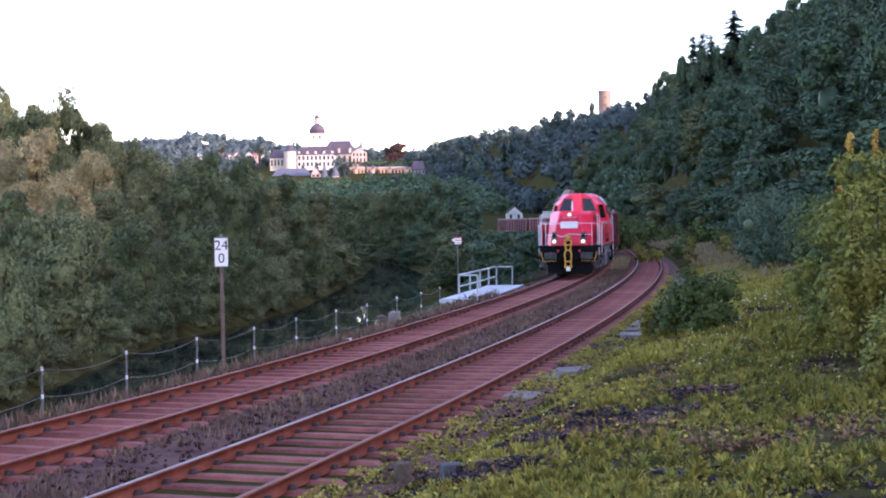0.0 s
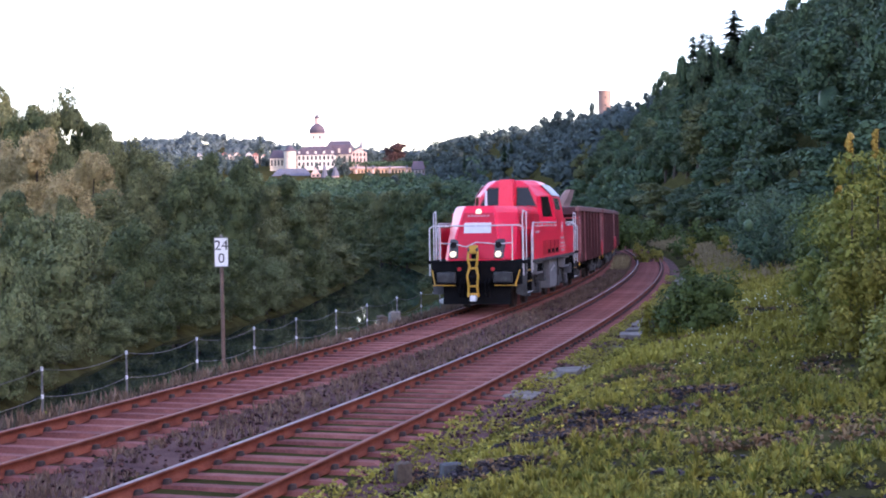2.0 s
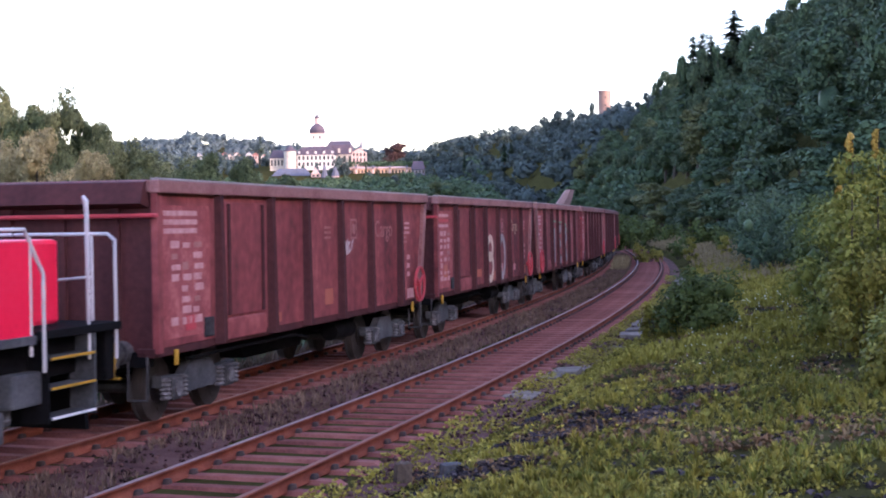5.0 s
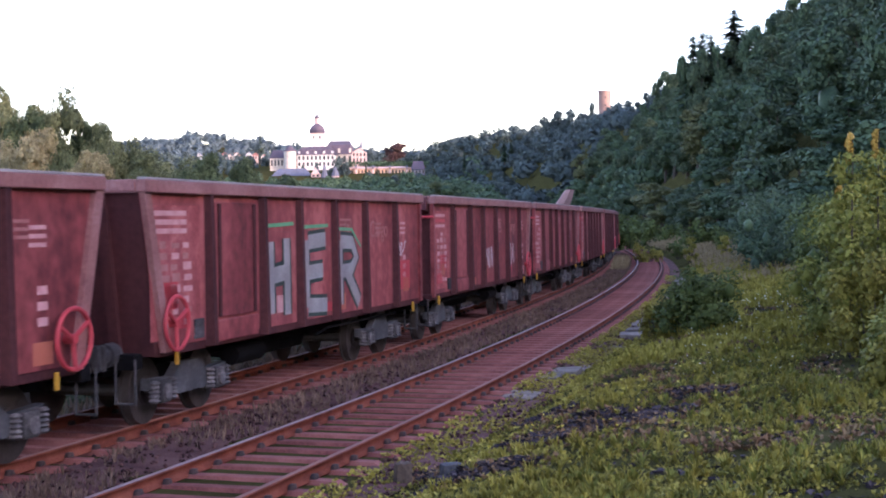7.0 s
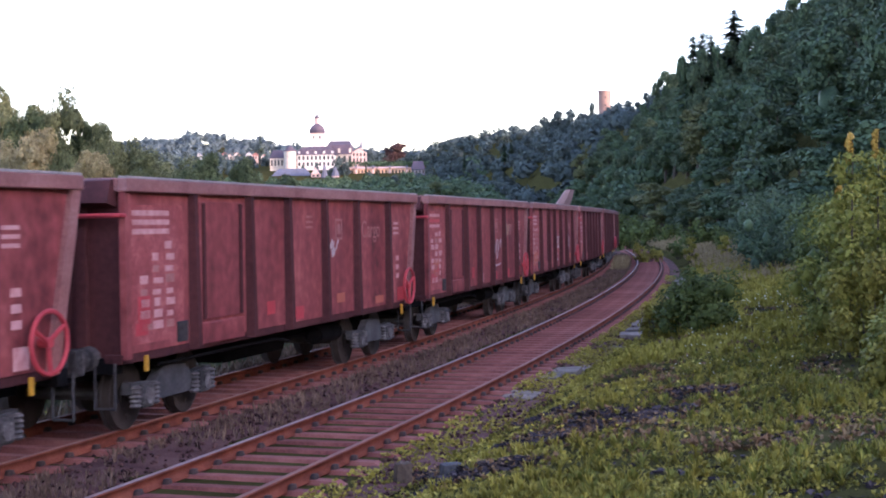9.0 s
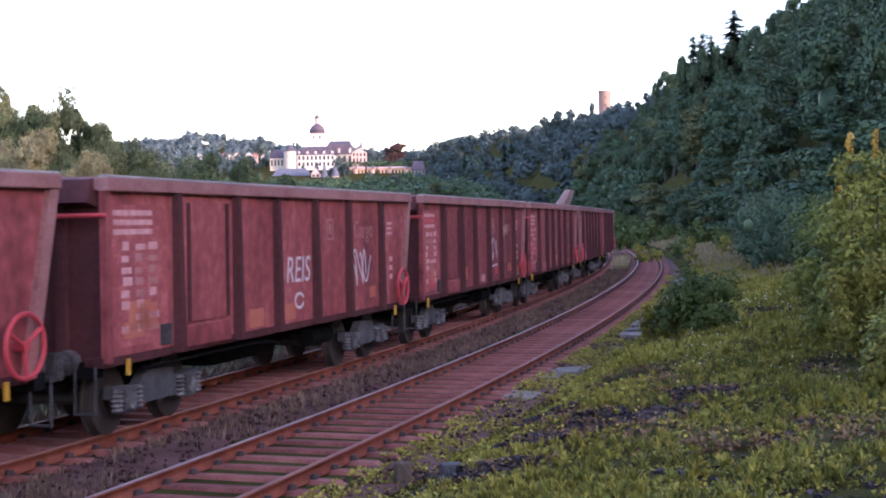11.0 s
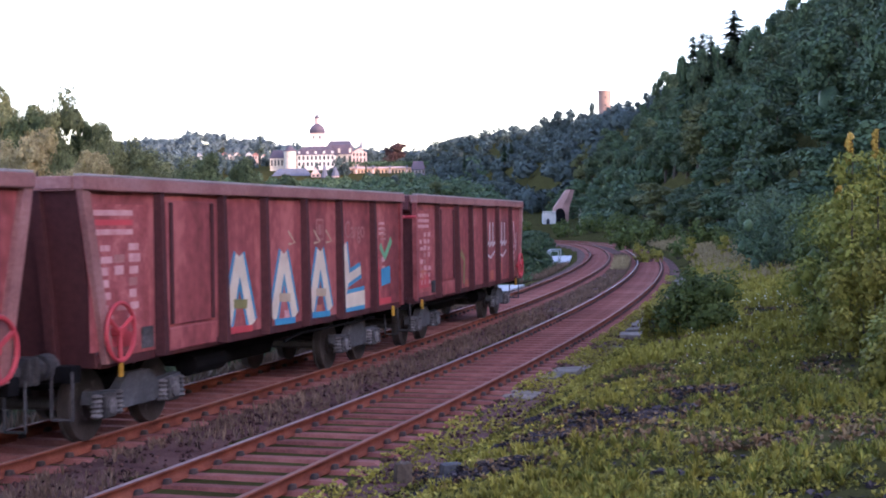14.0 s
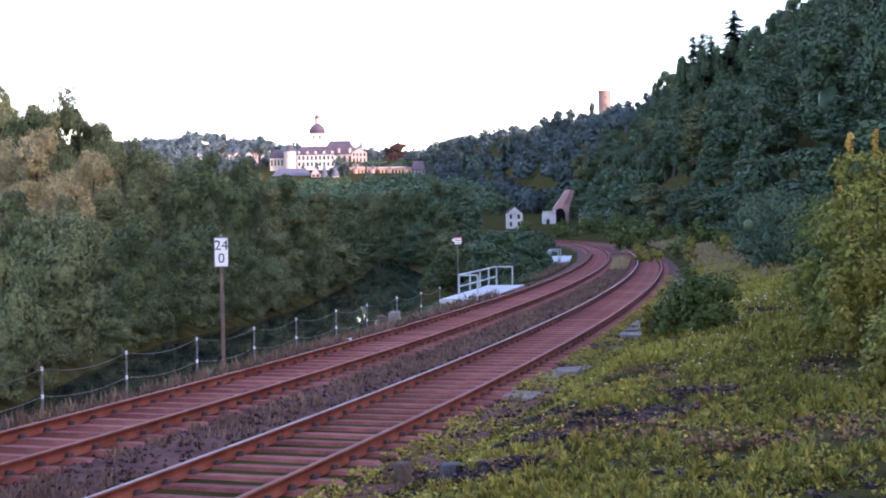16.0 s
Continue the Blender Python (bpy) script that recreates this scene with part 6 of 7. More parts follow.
def church_tower():
    d = 1120
    x, _, zt = spot(561.5, 237, d)
    zb = spot(561, 300, d)[2]
    h = zt - zb
    w = 12 / FOCAL * d
    e = thing("castle_tower", "white baroque tower with a mauve onion dome and lantern", "tower", m=Matrix.Translation((x, d, zb)))
    wl = part("wall", boxed(-w, w, -w, w, -12, h), RENDER_WHITE, e)
    px = d / FOCAL
    part("cornice", boxed(-w * 1.08, w * 1.08, -w * 1.08, w * 1.08, h - 17 * px, h - 12 * px), RENDER_PINK, wl, "pink sandstone band")
    part("cornice", boxed(-w * 1.06, w * 1.06, -w * 1.06, w * 1.06, h - 1.5 * px, h), RENDER_PINK, wl, "pink sandstone band")
    for i in (-1, 1):
        part("window", boxed(i * w * 0.45 - 0.6, i * w * 0.45 + 0.6, -w - 0.1, -w + 0.1, h - 10 * px, h - 4 * px), PANE, wl)
    bm = bmesh.new()
    prof = [(14.0, 0), (13.6, 2), (14.2, 5), (13.0, 9), (10.0, 13), (6.0, 16), (4.0, 18)]
    loft(bm, [[(r * px * math.cos(a), r * px * math.sin(a), h + z * px) for a in np.arange(0, 6.28, math.pi / 8)] for r, z in prof])
    part("dome", bm, SLATE_MAUVE, e, "mauve slate onion dome")
    bm = bmesh.new()
    cyl(bm, (0, 0, h + 17 * px), (0, 0, h + 27 * px), 4.8 * px, 4.4 * px, 12)
    part("lantern", bm, RENDER_PINK, e)
    bm = bmesh.new()
    loft(bm, [[(r * px * math.cos(a), r * px * math.sin(a), h + z * px) for a in np.arange(0, 6.28, math.pi / 6)] for r, z in ((5.8, 27), (4.6, 30), (1.4, 33), (0.5, 37))])
    part("lantern_cap", bm, SLATE_MAUVE, e)


def town():
    church_tower()
    turret("round_tower", "cream round tower with a low grey cone roof", 501, 523, 268, 299, 1090, RENDER_CREAM, SLATE_MAUVE, 259)
    house("castle_wing", "white castle wing with rows of windows and slate roof", "castle", 526, 592, 259, 275, 297, 1105, 14, RENDER_WHITE, SLATE_MAUVE, 9, 2, mansard=True)
    house("castle_wing", "large castle hall under a broad mauve slate roof", "castle", 576, 624, 248, 274, 292, 1125, 30, RENDER_CREAM, SLATE_MAUVE, 5, 1, mansard=True)
    house("gabled_house", "pink baroque gabled house beside the castle", "house", 623, 648, 262, 270, 288, 1100, 12, RENDER_PINK, SLATE_MAUVE, 4, 2, gable=True)
    turret("spire", "slim spire above the castle roofs", 636, 642, 262, 285, 1108, RENDER_PINK, SLATE, 243, 10)
    house("castle_wing", "low white wing beside the round tower", "castle", 478, 502, 266, 281, 298, 1100, 12, RENDER_CREAM, SLATE_MAUVE, 4, 1)
    house("orangery", "long terracotta orangery with arched windows", "orangery", 614, 728, 295, 299, 317, 1060, 10, RENDER_ORANGE, RENDER_PINK, 19, 1, arched=True)
    for k in range(4):
        house("pavilion", "small pink attic pavilion on the orangery", "pavilion", 628 + k * 30, 632 + k * 30, 293, 296, 301, 1058, 4, RENDER_PINK, SLATE, 1, 1)
    house("slate_house", "dark slate hung town house with white windows", "house", 728, 752, 285, 300, 320, 1040, 12, SLATE, SLATE_MAUVE, 4, 2)
    house("long_hall", "long low building with blue grey roof", "house", 482, 548, 298, 312, 324, 1050, 18, RENDER_CREAM, SLATE, 6, 1)
    house("gabled_house", "pink gabled house with steep roof", "house", 551, 566, 296, 308, 322, 1035, 9, RENDER_PINK, SLATE, 2, 2, gable=True)
    turret("spire", "pointed slate spire among the town roofs", 568, 580, 316, 326, 1030, RENDER_CREAM, SLATE, 292, 8)
    turret("spire", "pointed slate spire among the town roofs", 586, 600, 312, 326, 1032, RENDER_PINK, SLATE, 296, 8)
    house("gabled_house", "small white house below the castle", "house", 630, 650, 325, 335, 342, 960, 8, RENDER_WHITE, SLATE_MAUVE, 2, 1)
    for u, w, v, wall, roof in ((395, 4, 276, RENDER_WHITE, TILE_RED), (406, 5, 278, RENDER_CREAM, SLATE_MAUVE), (418, 4, 276, RENDER_WHITE, TILE_RED), (440, 5, 275, RENDER_WHITE, SLATE), (451, 4, 277, RENDER_PINK, TILE_RED), (352, 3, 276, RENDER_WHITE, SLATE), (466, 4, 279, RENDER_CREAM, TILE_RED), (780, 4, 290, RENDER_WHITE, SLATE), (796, 4, 292, RENDER_CREAM, SLATE_MAUVE)):
        house("gabled_house", "small distant town house with pitched roof", "house", u - w, u + w, v - 6, v - 1, v + 6, 1250, 9, wall, roof, 2, 1, gable=(u % 2 == 0))
    house("gabled_house", "white house with dark roof at the edge of the hill woods", "house", 864, 892, 272, 281, 290, 980, 10, RENDER_WHITE, SLATE, 3, 1)
    turret("watch_tower", "round brown masonry watch tower on the wooded ridge", 1060, 1082, 161, 215, 800, BRICK_OLD, crown=True)
    # buildings by the bend
    house("gatekeeper_house", "small white gabled house beside the line", "house", 897, 925, 365, 378, 404, 440, 8, RENDER_WHITE, SLATE_MAUVE, 2, 2, gable=True, win=0.3)
    house("signal_hut", "narrow pale hut beside the tunnel mouth", "hut", 1026, 1038, 366, 369, 402, 470, 3, RENDER_CREAM, SLATE, 1, 2, win=0.3)


town()


def tunnel_portal():
    d = 480
    px = d / FOCAL
    x0, _, z0 = spot(982, 402, d)
    e = thing("tunnel_portal", "battlemented white and red stone tunnel mouth", "tunnel portal", m=Matrix.Translation((x0, d, z0)))
    bm = bmesh.new()
    box(bm, -21 * px, 2 * px, 0, 4, -2, 24 * px)
    wl = part("wall", bm, RENDER_WHITE, e)
    for k in range(6):
        part("merlon", boxed((-21 + k * 4) * px, (-18.5 + k * 4) * px, -0.1, 1.2, 24 * px, 28 * px), RENDER_WHITE, wl)
    bm = bmesh.new()
    pts = [(-12 * px + 3 * px * math.cos(a), 10 * px + 5 * px * math.sin(a)) for a in np.linspace(0, math.pi, 9)]
    pts = [(-9 * px, 0.0)] + pts + [(-15 * px, 0.0)]
    loft(bm, [[(x, -0.12, z) for x, z in pts], [(x, 0.2, z) for x, z in pts]])
    part("arch_window", bm, PANE, wl)
    # red rock face over the mouth
    bm = bmesh.new()
    rng = random.Random(4)
    rings = []
    for k, (a, b, z) in enumerate(((0, 24, -2), (-2, 26, 22), (2, 28, 36), (14, 34, 52), (24, 38, 66))):
        rings.append([(a * px, 1.0 + k * 1.2, z * px), ((a + b) / 2 * px, 0.4 + k * 1.2 + rng.uniform(-0.5, 0.5), z * px), (b * px, 1.2 + k * 1.2, z * px), (b * px, 8 + k, z * px), (a * px, 8 + k, z * px)])
    loft(bm, rings)
    part("rock_face", bm, stone("red_rock", (0.34, 0.19, 0.16)), e, "reddish rock face above the arch")
    # Solid black block in the arch, painted for the dark inside the tunnel.
    bm = bmesh.new()
    pts = [(10 * px + 9 * px * math.cos(a), 20 * px + 13 * px * math.sin(a)) for a in np.linspace(0, math.pi, 11)]
    pts = [(19 * px, -1.0)] + pts + [(1 * px, -1.0)]
    loft(bm, [[(x, 0.2, z) for x, z in pts], [(x, 3.0, z) for x, z in pts]])
    part("tunnel_mouth", bm, BLACK, e, "tunnel mouth filled in black for its dark inside")


tunnel_portal()


def town_trees():
    rng = random.Random(8)
    x, y, z = spot(698, 288, 1090)
    tree("copper", x, y, 15.5, 1.35, z=z)
    for u, v, d, h in ((770, 296, 1080, 14), (790, 300, 1060, 13), (815, 300, 1000, 14), (840, 296, 960, 14), (600, 314, 1070, 15), (612, 318, 1050, 13), (655, 335, 1000, 12), (665, 338, 1005, 11), (700, 340, 980, 12), (745, 290, 1120, 11), (655, 286, 1140, 14), (740, 330, 1000, 10), (760, 320, 1000, 12), (715, 330, 1010, 9), (460, 286, 1300, 20), (330, 290, 1200, 14), (365, 292, 1200, 12), (300, 290, 1200, 14)):
        x, y, z = spot(u, v, d)
        tree("far", x, y, h, rng.uniform(0.9, 1.2), z=min(z, ground_z(x, y)), group="trees about the town")
    for u, v, d, h in ((648, 330, 990, 16), (668, 330, 992, 15), (822, 300, 900, 12), (893, 290, 790, 16), (905, 290, 790, 13), (461, 278, 1300, 21)):
        x, y, z = spot(u, v, d)
        tree("fir", x, y, h, z=z)
    for u, v, d, w in ((598, 281, 1048, 34), (612, 292, 1046, 26), (585, 297, 1044, 24), (560, 288, 1085, 14), (536, 292, 1085, 12), (735, 276, 1100, 26), (758, 272, 1100, 24), (782, 268, 1080, 24), (805, 272, 1060, 26), (832, 274, 1000, 28), (856, 280, 960, 24)):
        tree_seen("far", u, v, d, w, "trees about the town", 16.0)
    # terrace hedge over the orangery
    x0, y0, z0 = spot(616, 297, 1075)
    x1, _, z1 = spot(755, 286, 1075)
    v, f = leaf_cloud(np.random.default_rng(9), np.array([(x, y0, z0 + 2.0) for x in np.linspace(x0, x1, 40)]), np.array([(2.0, 2.0, 2.4)] * 40), np.full(40, 60), 1.0)
    tagged(link_mesh("hedge", np_mesh("hedge", v, f), LEAF_MID), "clipped green terrace hedge above the orangery", "hedge", kind="stuff")


town_trees()

# ---- beside the line ----
CONCRETE = surface("pale_concrete", [(0.30, 0.29, 0.29), (0.46, 0.45, 0.45), (0.56, 0.55, 0.55)], 1.5, 14, 0.9, bump=0.2)
GALV = surface("galvanised_steel", [(0.30, 0.33, 0.33), (0.45, 0.48, 0.48)], 4, 30, 0.5, 0.3, bump=0.05)
POST_GREY = surface("fence_post_steel", [(0.10, 0.09, 0.085), (0.22, 0.20, 0.19)], 6, 40, 0.7, 0.2, bump=0.1)
WOOD_OLD = surface("weathered_wood", [(0.05, 0.035, 0.025), (0.12, 0.085, 0.06)], 3, 30, 0.95, bump=0.5)
SIGN_WHITE = paint("sign_white", (0.74, 0.73, 0.72), 0.5, wear=0.88)
SIGN_BLACK = paint("sign_black", (0.015, 0.015, 0.02), 0.5)


def fence():
    runs = [2.6, 5.8, 8.9, 11.99, 14.96, 18.1, 21.24, 24.12, 27.45, 30.38, 33.86, 37.2, 40.4]
    rng = random.Random(6)
    e = thing("wire_fence", "sagging two strand wire fence on thin grey posts", "fence")
    tops = []
    for l in runs:
        p = on_far(l, -2.7)
        lean = rng.uniform(-0.03, 0.03)
        bm = bmesh.new()
        h = 0.40 + rng.uniform(-0.02, 0.02)
        cyl(bm, (0, 0, -1.15), (lean, 0, h), 0.022, 0.018, 8)
        po = part("post", bm, POST_GREY, e)
        po.location = p
        for z in (h - 0.03, -0.08):
            bm = bmesh.new()
            cyl(bm, (lean * 0.8, 0, z - 0.035), (lean * 0.8, 0, z + 0.035), 0.024, seg=8)
            c = part("wire_clip", bm, PLATE, po, "pale wire clip")
        tops.append((p + Vector((lean, 0, h - 0.03)), p + Vector((lean * 0.5, 0, -0.08))))
    for a, b in zip(tops[:-1], tops[1:]):
        for k, sag in ((0, 0.13), (1, 0.10)):
            bm = bmesh.new()
            n = 8
            pts = [a[k].lerp(b[k], i / n) - Vector((0, 0, sag * 4 * (i / n) * (1 - i / n))) for i in range(n + 1)]
            for q0, q1 in zip(pts[:-1], pts[1:]):
                cyl(bm, q0, q1, 0.006, seg=5)
            part("wire", bm, POST_GREY, e)


fence()


def facing(p, yaw=None):
    """An upright pose at p whose front (-y) looks to the viewer's place by the line."""
    a = math.atan2(p.x, p.y) if yaw is None else yaw
    return Matrix.Translation(p) @ Matrix.Rotation(-a, 4, "Z")


def lettering(body, size, x, y, z, mat, parent, name="lettering"):
    c = bpy.data.curves.new(name, "FONT")
    c.body, c.size, c.align_x, c.align_y, c.extrude = body, size, "CENTER", "CENTER", 0.002
    c.materials.append(mat)
    o = new(name, c)
    o.parent = parent
    o.matrix_local = Matrix.Translation((x, y, z)) @ Matrix.Rotation(math.pi / 2, 4, "X")
    return o


def km_post():
    e = thing("kilometre_post", "white kilometre board with black figures on a rusty post", "line marker", m=facing(on_far(19.49, -2.72)))
    bm = bmesh.new()
    cyl(bm, (0.01, 0.02, -1.3), (0, 0.02, 2.4), 0.042, seg=10)
    part("post", bm, surface("post_rust", [(0.08, 0.045, 0.035), (0.17, 0.11, 0.085)], 3, 30, 0.85, bump=0.2), e, "rusty brown post")
    b = part("board", boxed(-0.145, 0.145, -0.045, -0.02, 1.84, 2.46, 0.008), SIGN_WHITE, e)
    for x0, x1, z0, z1 in ((-0.145, 0.145, 2.455, 2.475), (-0.145, 0.145, 1.825, 1.845), (-0.155, -0.14, 1.83, 2.47), (0.14, 0.155, 1.83, 2.47)):
        part("board_edge", boxed(x0, x1, -0.05, -0.015, z0, z1), POST_GREY, b)
    lettering("24", 0.30, 0.0, -0.048, 2.29, SIGN_BLACK, b)
    lettering("0", 0.30, 0.0, -0.048, 2.01, SIGN_BLACK, b)
    bm = bmesh.new()
    cyl(bm, (0, 0.0, 2.46), (0, 0.0, 2.53), 0.06, 0.02, 8)
    part("post_cap", bm, POST_GREY, e)


km_post()


def footbridge(l0, l1, slab0, slab1, posts=5):
    """A concrete inspection slab with a tube railing, over the bank."""
    e = thing("inspection_platform", "pale concrete slab with galvanised tube railing beside the track", "platform", "platforms over the bank")
    bm = bmesh.new()
    loft(bm, [[on_far(slab0, -2.35, -0.58), on_far(slab1, -2.35, -0.58), on_far(slab1 - 0.5, -4.15, -0.58), on_far(slab0 + 0.3, -4.15, -0.58)], [on_far(slab0, -2.35, -0.40), on_far(slab1, -2.35, -0.40), on_far(slab1 - 0.5, -4.15, -0.40), on_far(slab0 + 0.3, -4.15, -0.40)]])
    part("slab", bm, CONCRETE, e)
    bm = bmesh.new()
    loft(bm, [[on_far(slab0 + 0.6, -2.5, -2.4), on_far(slab1 - 0.8, -2.5, -2.4), on_far(slab1 - 1.2, -3.9, -2.6), on_far(slab0 + 0.9, -3.9, -2.6)], [on_far(slab0 + 0.6, -2.5, -0.62), on_far(slab1 - 0.8, -2.5, -0.62), on_far(slab1 - 1.2, -3.9, -0.62), on_far(slab0 + 0.9, -3.9, -0.62)]])
    part("abutment", bm, WOOD_OLD, e, "dark abutment under the slab")
    for k in range(posts):
        l = l0 + (l1 - l0) * k / (posts - 1)
        bm = bmesh.new()
        cyl(bm, on_far(l, -4.02, -0.55), on_far(l, -4.02, 0.46), 0.045, seg=8)
        part("railing_post", bm, GALV, e, "galvanised railing post")
    for z in (0.46, -0.05):
        bm = bmesh.new()
        pipe(bm, [on_far(l0, -4.02, z), on_far((l0 + l1) / 2, -4.02, z), on_far(l1, -4.02, z)], 0.042)
        part("railing_tube", bm, GALV, e, "galvanised railing tube")
    for l in (l0, l1):
        bm = bmesh.new()
        pipe(bm, [on_far(l, -4.02, 0.44), on_far(l, -3.2, 0.44)], 0.04)
        cyl(bm, on_far(l, -3.2, -0.5), on_far(l, -3.2, 0.46), 0.04, seg=8)
        part("railing_return", bm, GALV, e)


footbridge(51.0, 62.5, 47.0, 60.5)
footbridge(101.0, 108.0, 99.5, 121.0, 3)


def river_sign():
    e = thing("river_sign", "small white and red river board with an arrow", "sign", m=facing(Vector(spot(810, 426, 84.0))))
    e.scale = (0.68, 0.68, 0.68)
    part("board", boxed(-0.28, 0.32, -0.02, 0.02, -0.30, 0.34, 0.01), SIGN_WHITE, e)
    part("stripe", boxed(-0.28, 0.32, -0.026, -0.021, 0.20, 0.34), TAIL_RED, e, "red stripe")
    part("stripe", boxed(-0.20, 0.26, -0.026, -0.021, -0.02, 0.06), TAIL_RED, e, "red stripe")
    part("stripe", boxed(-0.20, 0.26, -0.026, -0.021, -0.22, -0.16), TAIL_RED, e, "red stripe")
    bm = bmesh.new()
    loft(bm, [[(-0.28, -0.02, -0.12), (-0.28, -0.02, 0.22), (-0.56, -0.02, 0.06), (-0.56, -0.02, 0.04)], [(-0.28, 0.02, -0.12), (-0.28, 0.02, 0.22), (-0.56, 0.02, 0.06), (-0.56, 0.02, 0.04)]])
    part("arrow", bm, SIGN_WHITE, e)
    bm = bmesh.new()
    cyl(bm, (0.0, 0.06, -5.5), (0, 0.06, 0.3), 0.05, seg=8)
    part("post", bm, POST_GREY, e)


river_sign()


def rough_block(name, label, cat, p, sx, sy, sz, mat, seed, yaw=0.3):
    """A weathered block or boulder with an uneven surface."""
    bm = bmesh.new()
    bmesh.ops.create_cube(bm, size=1.0)
    bmesh.ops.subdivide_edges(bm, edges=list(bm.edges), cuts=3, use_grid_fill=True)
    for v in bm.verts:
        c = v.co.copy()
        v.co = c.lerp(c.normalized() * 0.62, 0.35) + c * 0.16 * noise.noise(c * 3.0 + Vector((seed, seed, 0)))
        v.co.x, v.co.y, v.co.z = v.co.x * sx, v.co.y * sy, (v.co.z + 0.42) * sz
    me = bpy.data.meshes.new(name)
    bm.to_mesh(me)
    bm.free()
    o = link_mesh(name, me, mat)
    o.matrix_world = Matrix.Translation(p) @ Matrix.Rotation(yaw, 4, "Z")
    tagged(o, label, cat)
    return o


def on_ground(x, y, dz=0.0):
    return Vector((x, y, ground_z(x, y) + dz))


rough_block("wooden_stump", "dark square wooden stump beside the rail", "stump", on_ground(-0.50, 16.25, -0.05), 0.19, 0.17, 0.34, WOOD_OLD, 2)
rough_block("boulder", "dark rounded stone among the weeds", "stone", on_ground(0.06, 15.7, -0.03), 0.24, 0.2, 0.22, surface("dark_stone", [(0.04, 0.038, 0.04), (0.10, 0.095, 0.095)], 3, 20, 0.9, bump=0.3), 5)
rough_block("wooden_stump", "weathered grey wooden block beside the fence", "stump", on_far(32.3, -2.75, -0.75), 0.30, 0.32, 0.72, WOOD_OLD, 7)
rough_block("wooden_stump", "weathered wooden block with a pale face beside the fence", "stump", on_far(33.6, -2.7, -0.75), 0.34, 0.30, 0.78, surface("grey_wood", [(0.10, 0.085, 0.075), (0.24, 0.21, 0.19)], 3, 30, 0.95, bump=0.4), 9)
rough_block("pale_stone", "small white stone on the ballast shoulder", "stone", on_far(27.0, -2.2, -0.42), 0.16, 0.10, 0.10, SIGN_WHITE, 3)
rough_block("boulder", "mossy dark stone at the platform edge", "stone", on_track(23.2, 2.3, -0.12), 0.45, 0.35, 0.34, surface("mossy_stone", [(0.03, 0.036, 0.016), (0.07, 0.085, 0.03)], 4, 20, 0.95, bump=0.4), 13)


def lamp_post():
    x, y, z = spot(1321, 362, 92.0)
    zb = ground_z(x, y)
    e = thing("lamp_post", "thin grey lamp post with a short arm", "lamp post", m=Matrix.Translation((x, y, zb)))
    bm = bmesh.new()
    cyl(bm, (0, 0, -0.3), (0, 0, z - zb), 0.06, 0.045, 8)
    part("post", bm, GALV, e)
    part("head", boxed(-0.34, 0.08, -0.06, 0.06, z - zb - 0.02, z - zb + 0.08, 0.015), GALV, e)


lamp_post()


def platform_edge():
    """Old platform edge slabs, half overgrown, and a few loose steps."""
    e = thing("platform_edge", "grey broken platform edge slabs overgrown with weeds", "platform edge", kind="structure")
    rng = random.Random(12)
    sm = []
    for k in range(3):
        bm = bmesh.new()
        box(bm, -0.26, 0.26, -0.47, 0.47, -0.22, 0.0, 0.025)
        for v in bm.verts:
            v.co += v.co * 0.06 * noise.noise(v.co * 3 + Vector((k * 7, 0, 0)))
        me = bpy.data.meshes.new("slab")
        bm.to_mesh(me)
        bm.free()
        me.materials.append(SLAB)
        sm.append(me)
    for s in np.arange(4.9, 62, 0.97):
        laid = 20.5 < s < 34 or 39 < s < 60
        if rng.random() < (0.88 if laid else 0.12) or 12.2 < s < 13.7:
            o = new("slab", rng.choice(sm))
            o.parent = e
            p = on_track(s, (1.35 if s < 15 else 1.68 if s < 36 else 1.82) + rng.uniform(-0.12, 0.12), -0.19 + rng.uniform(-0.07, 0.04))
            o.matrix_world = Matrix.Translation(p) @ Matrix.Rotation(-float(np.interp(s, S, HD)) + rng.uniform(-0.12, 0.12), 4, "Z") @ Matrix.Rotation(rng.uniform(-0.09, 0.09), 4, "Y")


SLAB = surface("old_slab", [(0.075, 0.060, 0.050), (0.16, 0.130, 0.108), (0.25, 0.205, 0.17)], 3.0, 16, 0.95, bump=0.3, obj=0.2, spec=0.1)
platform_edge()


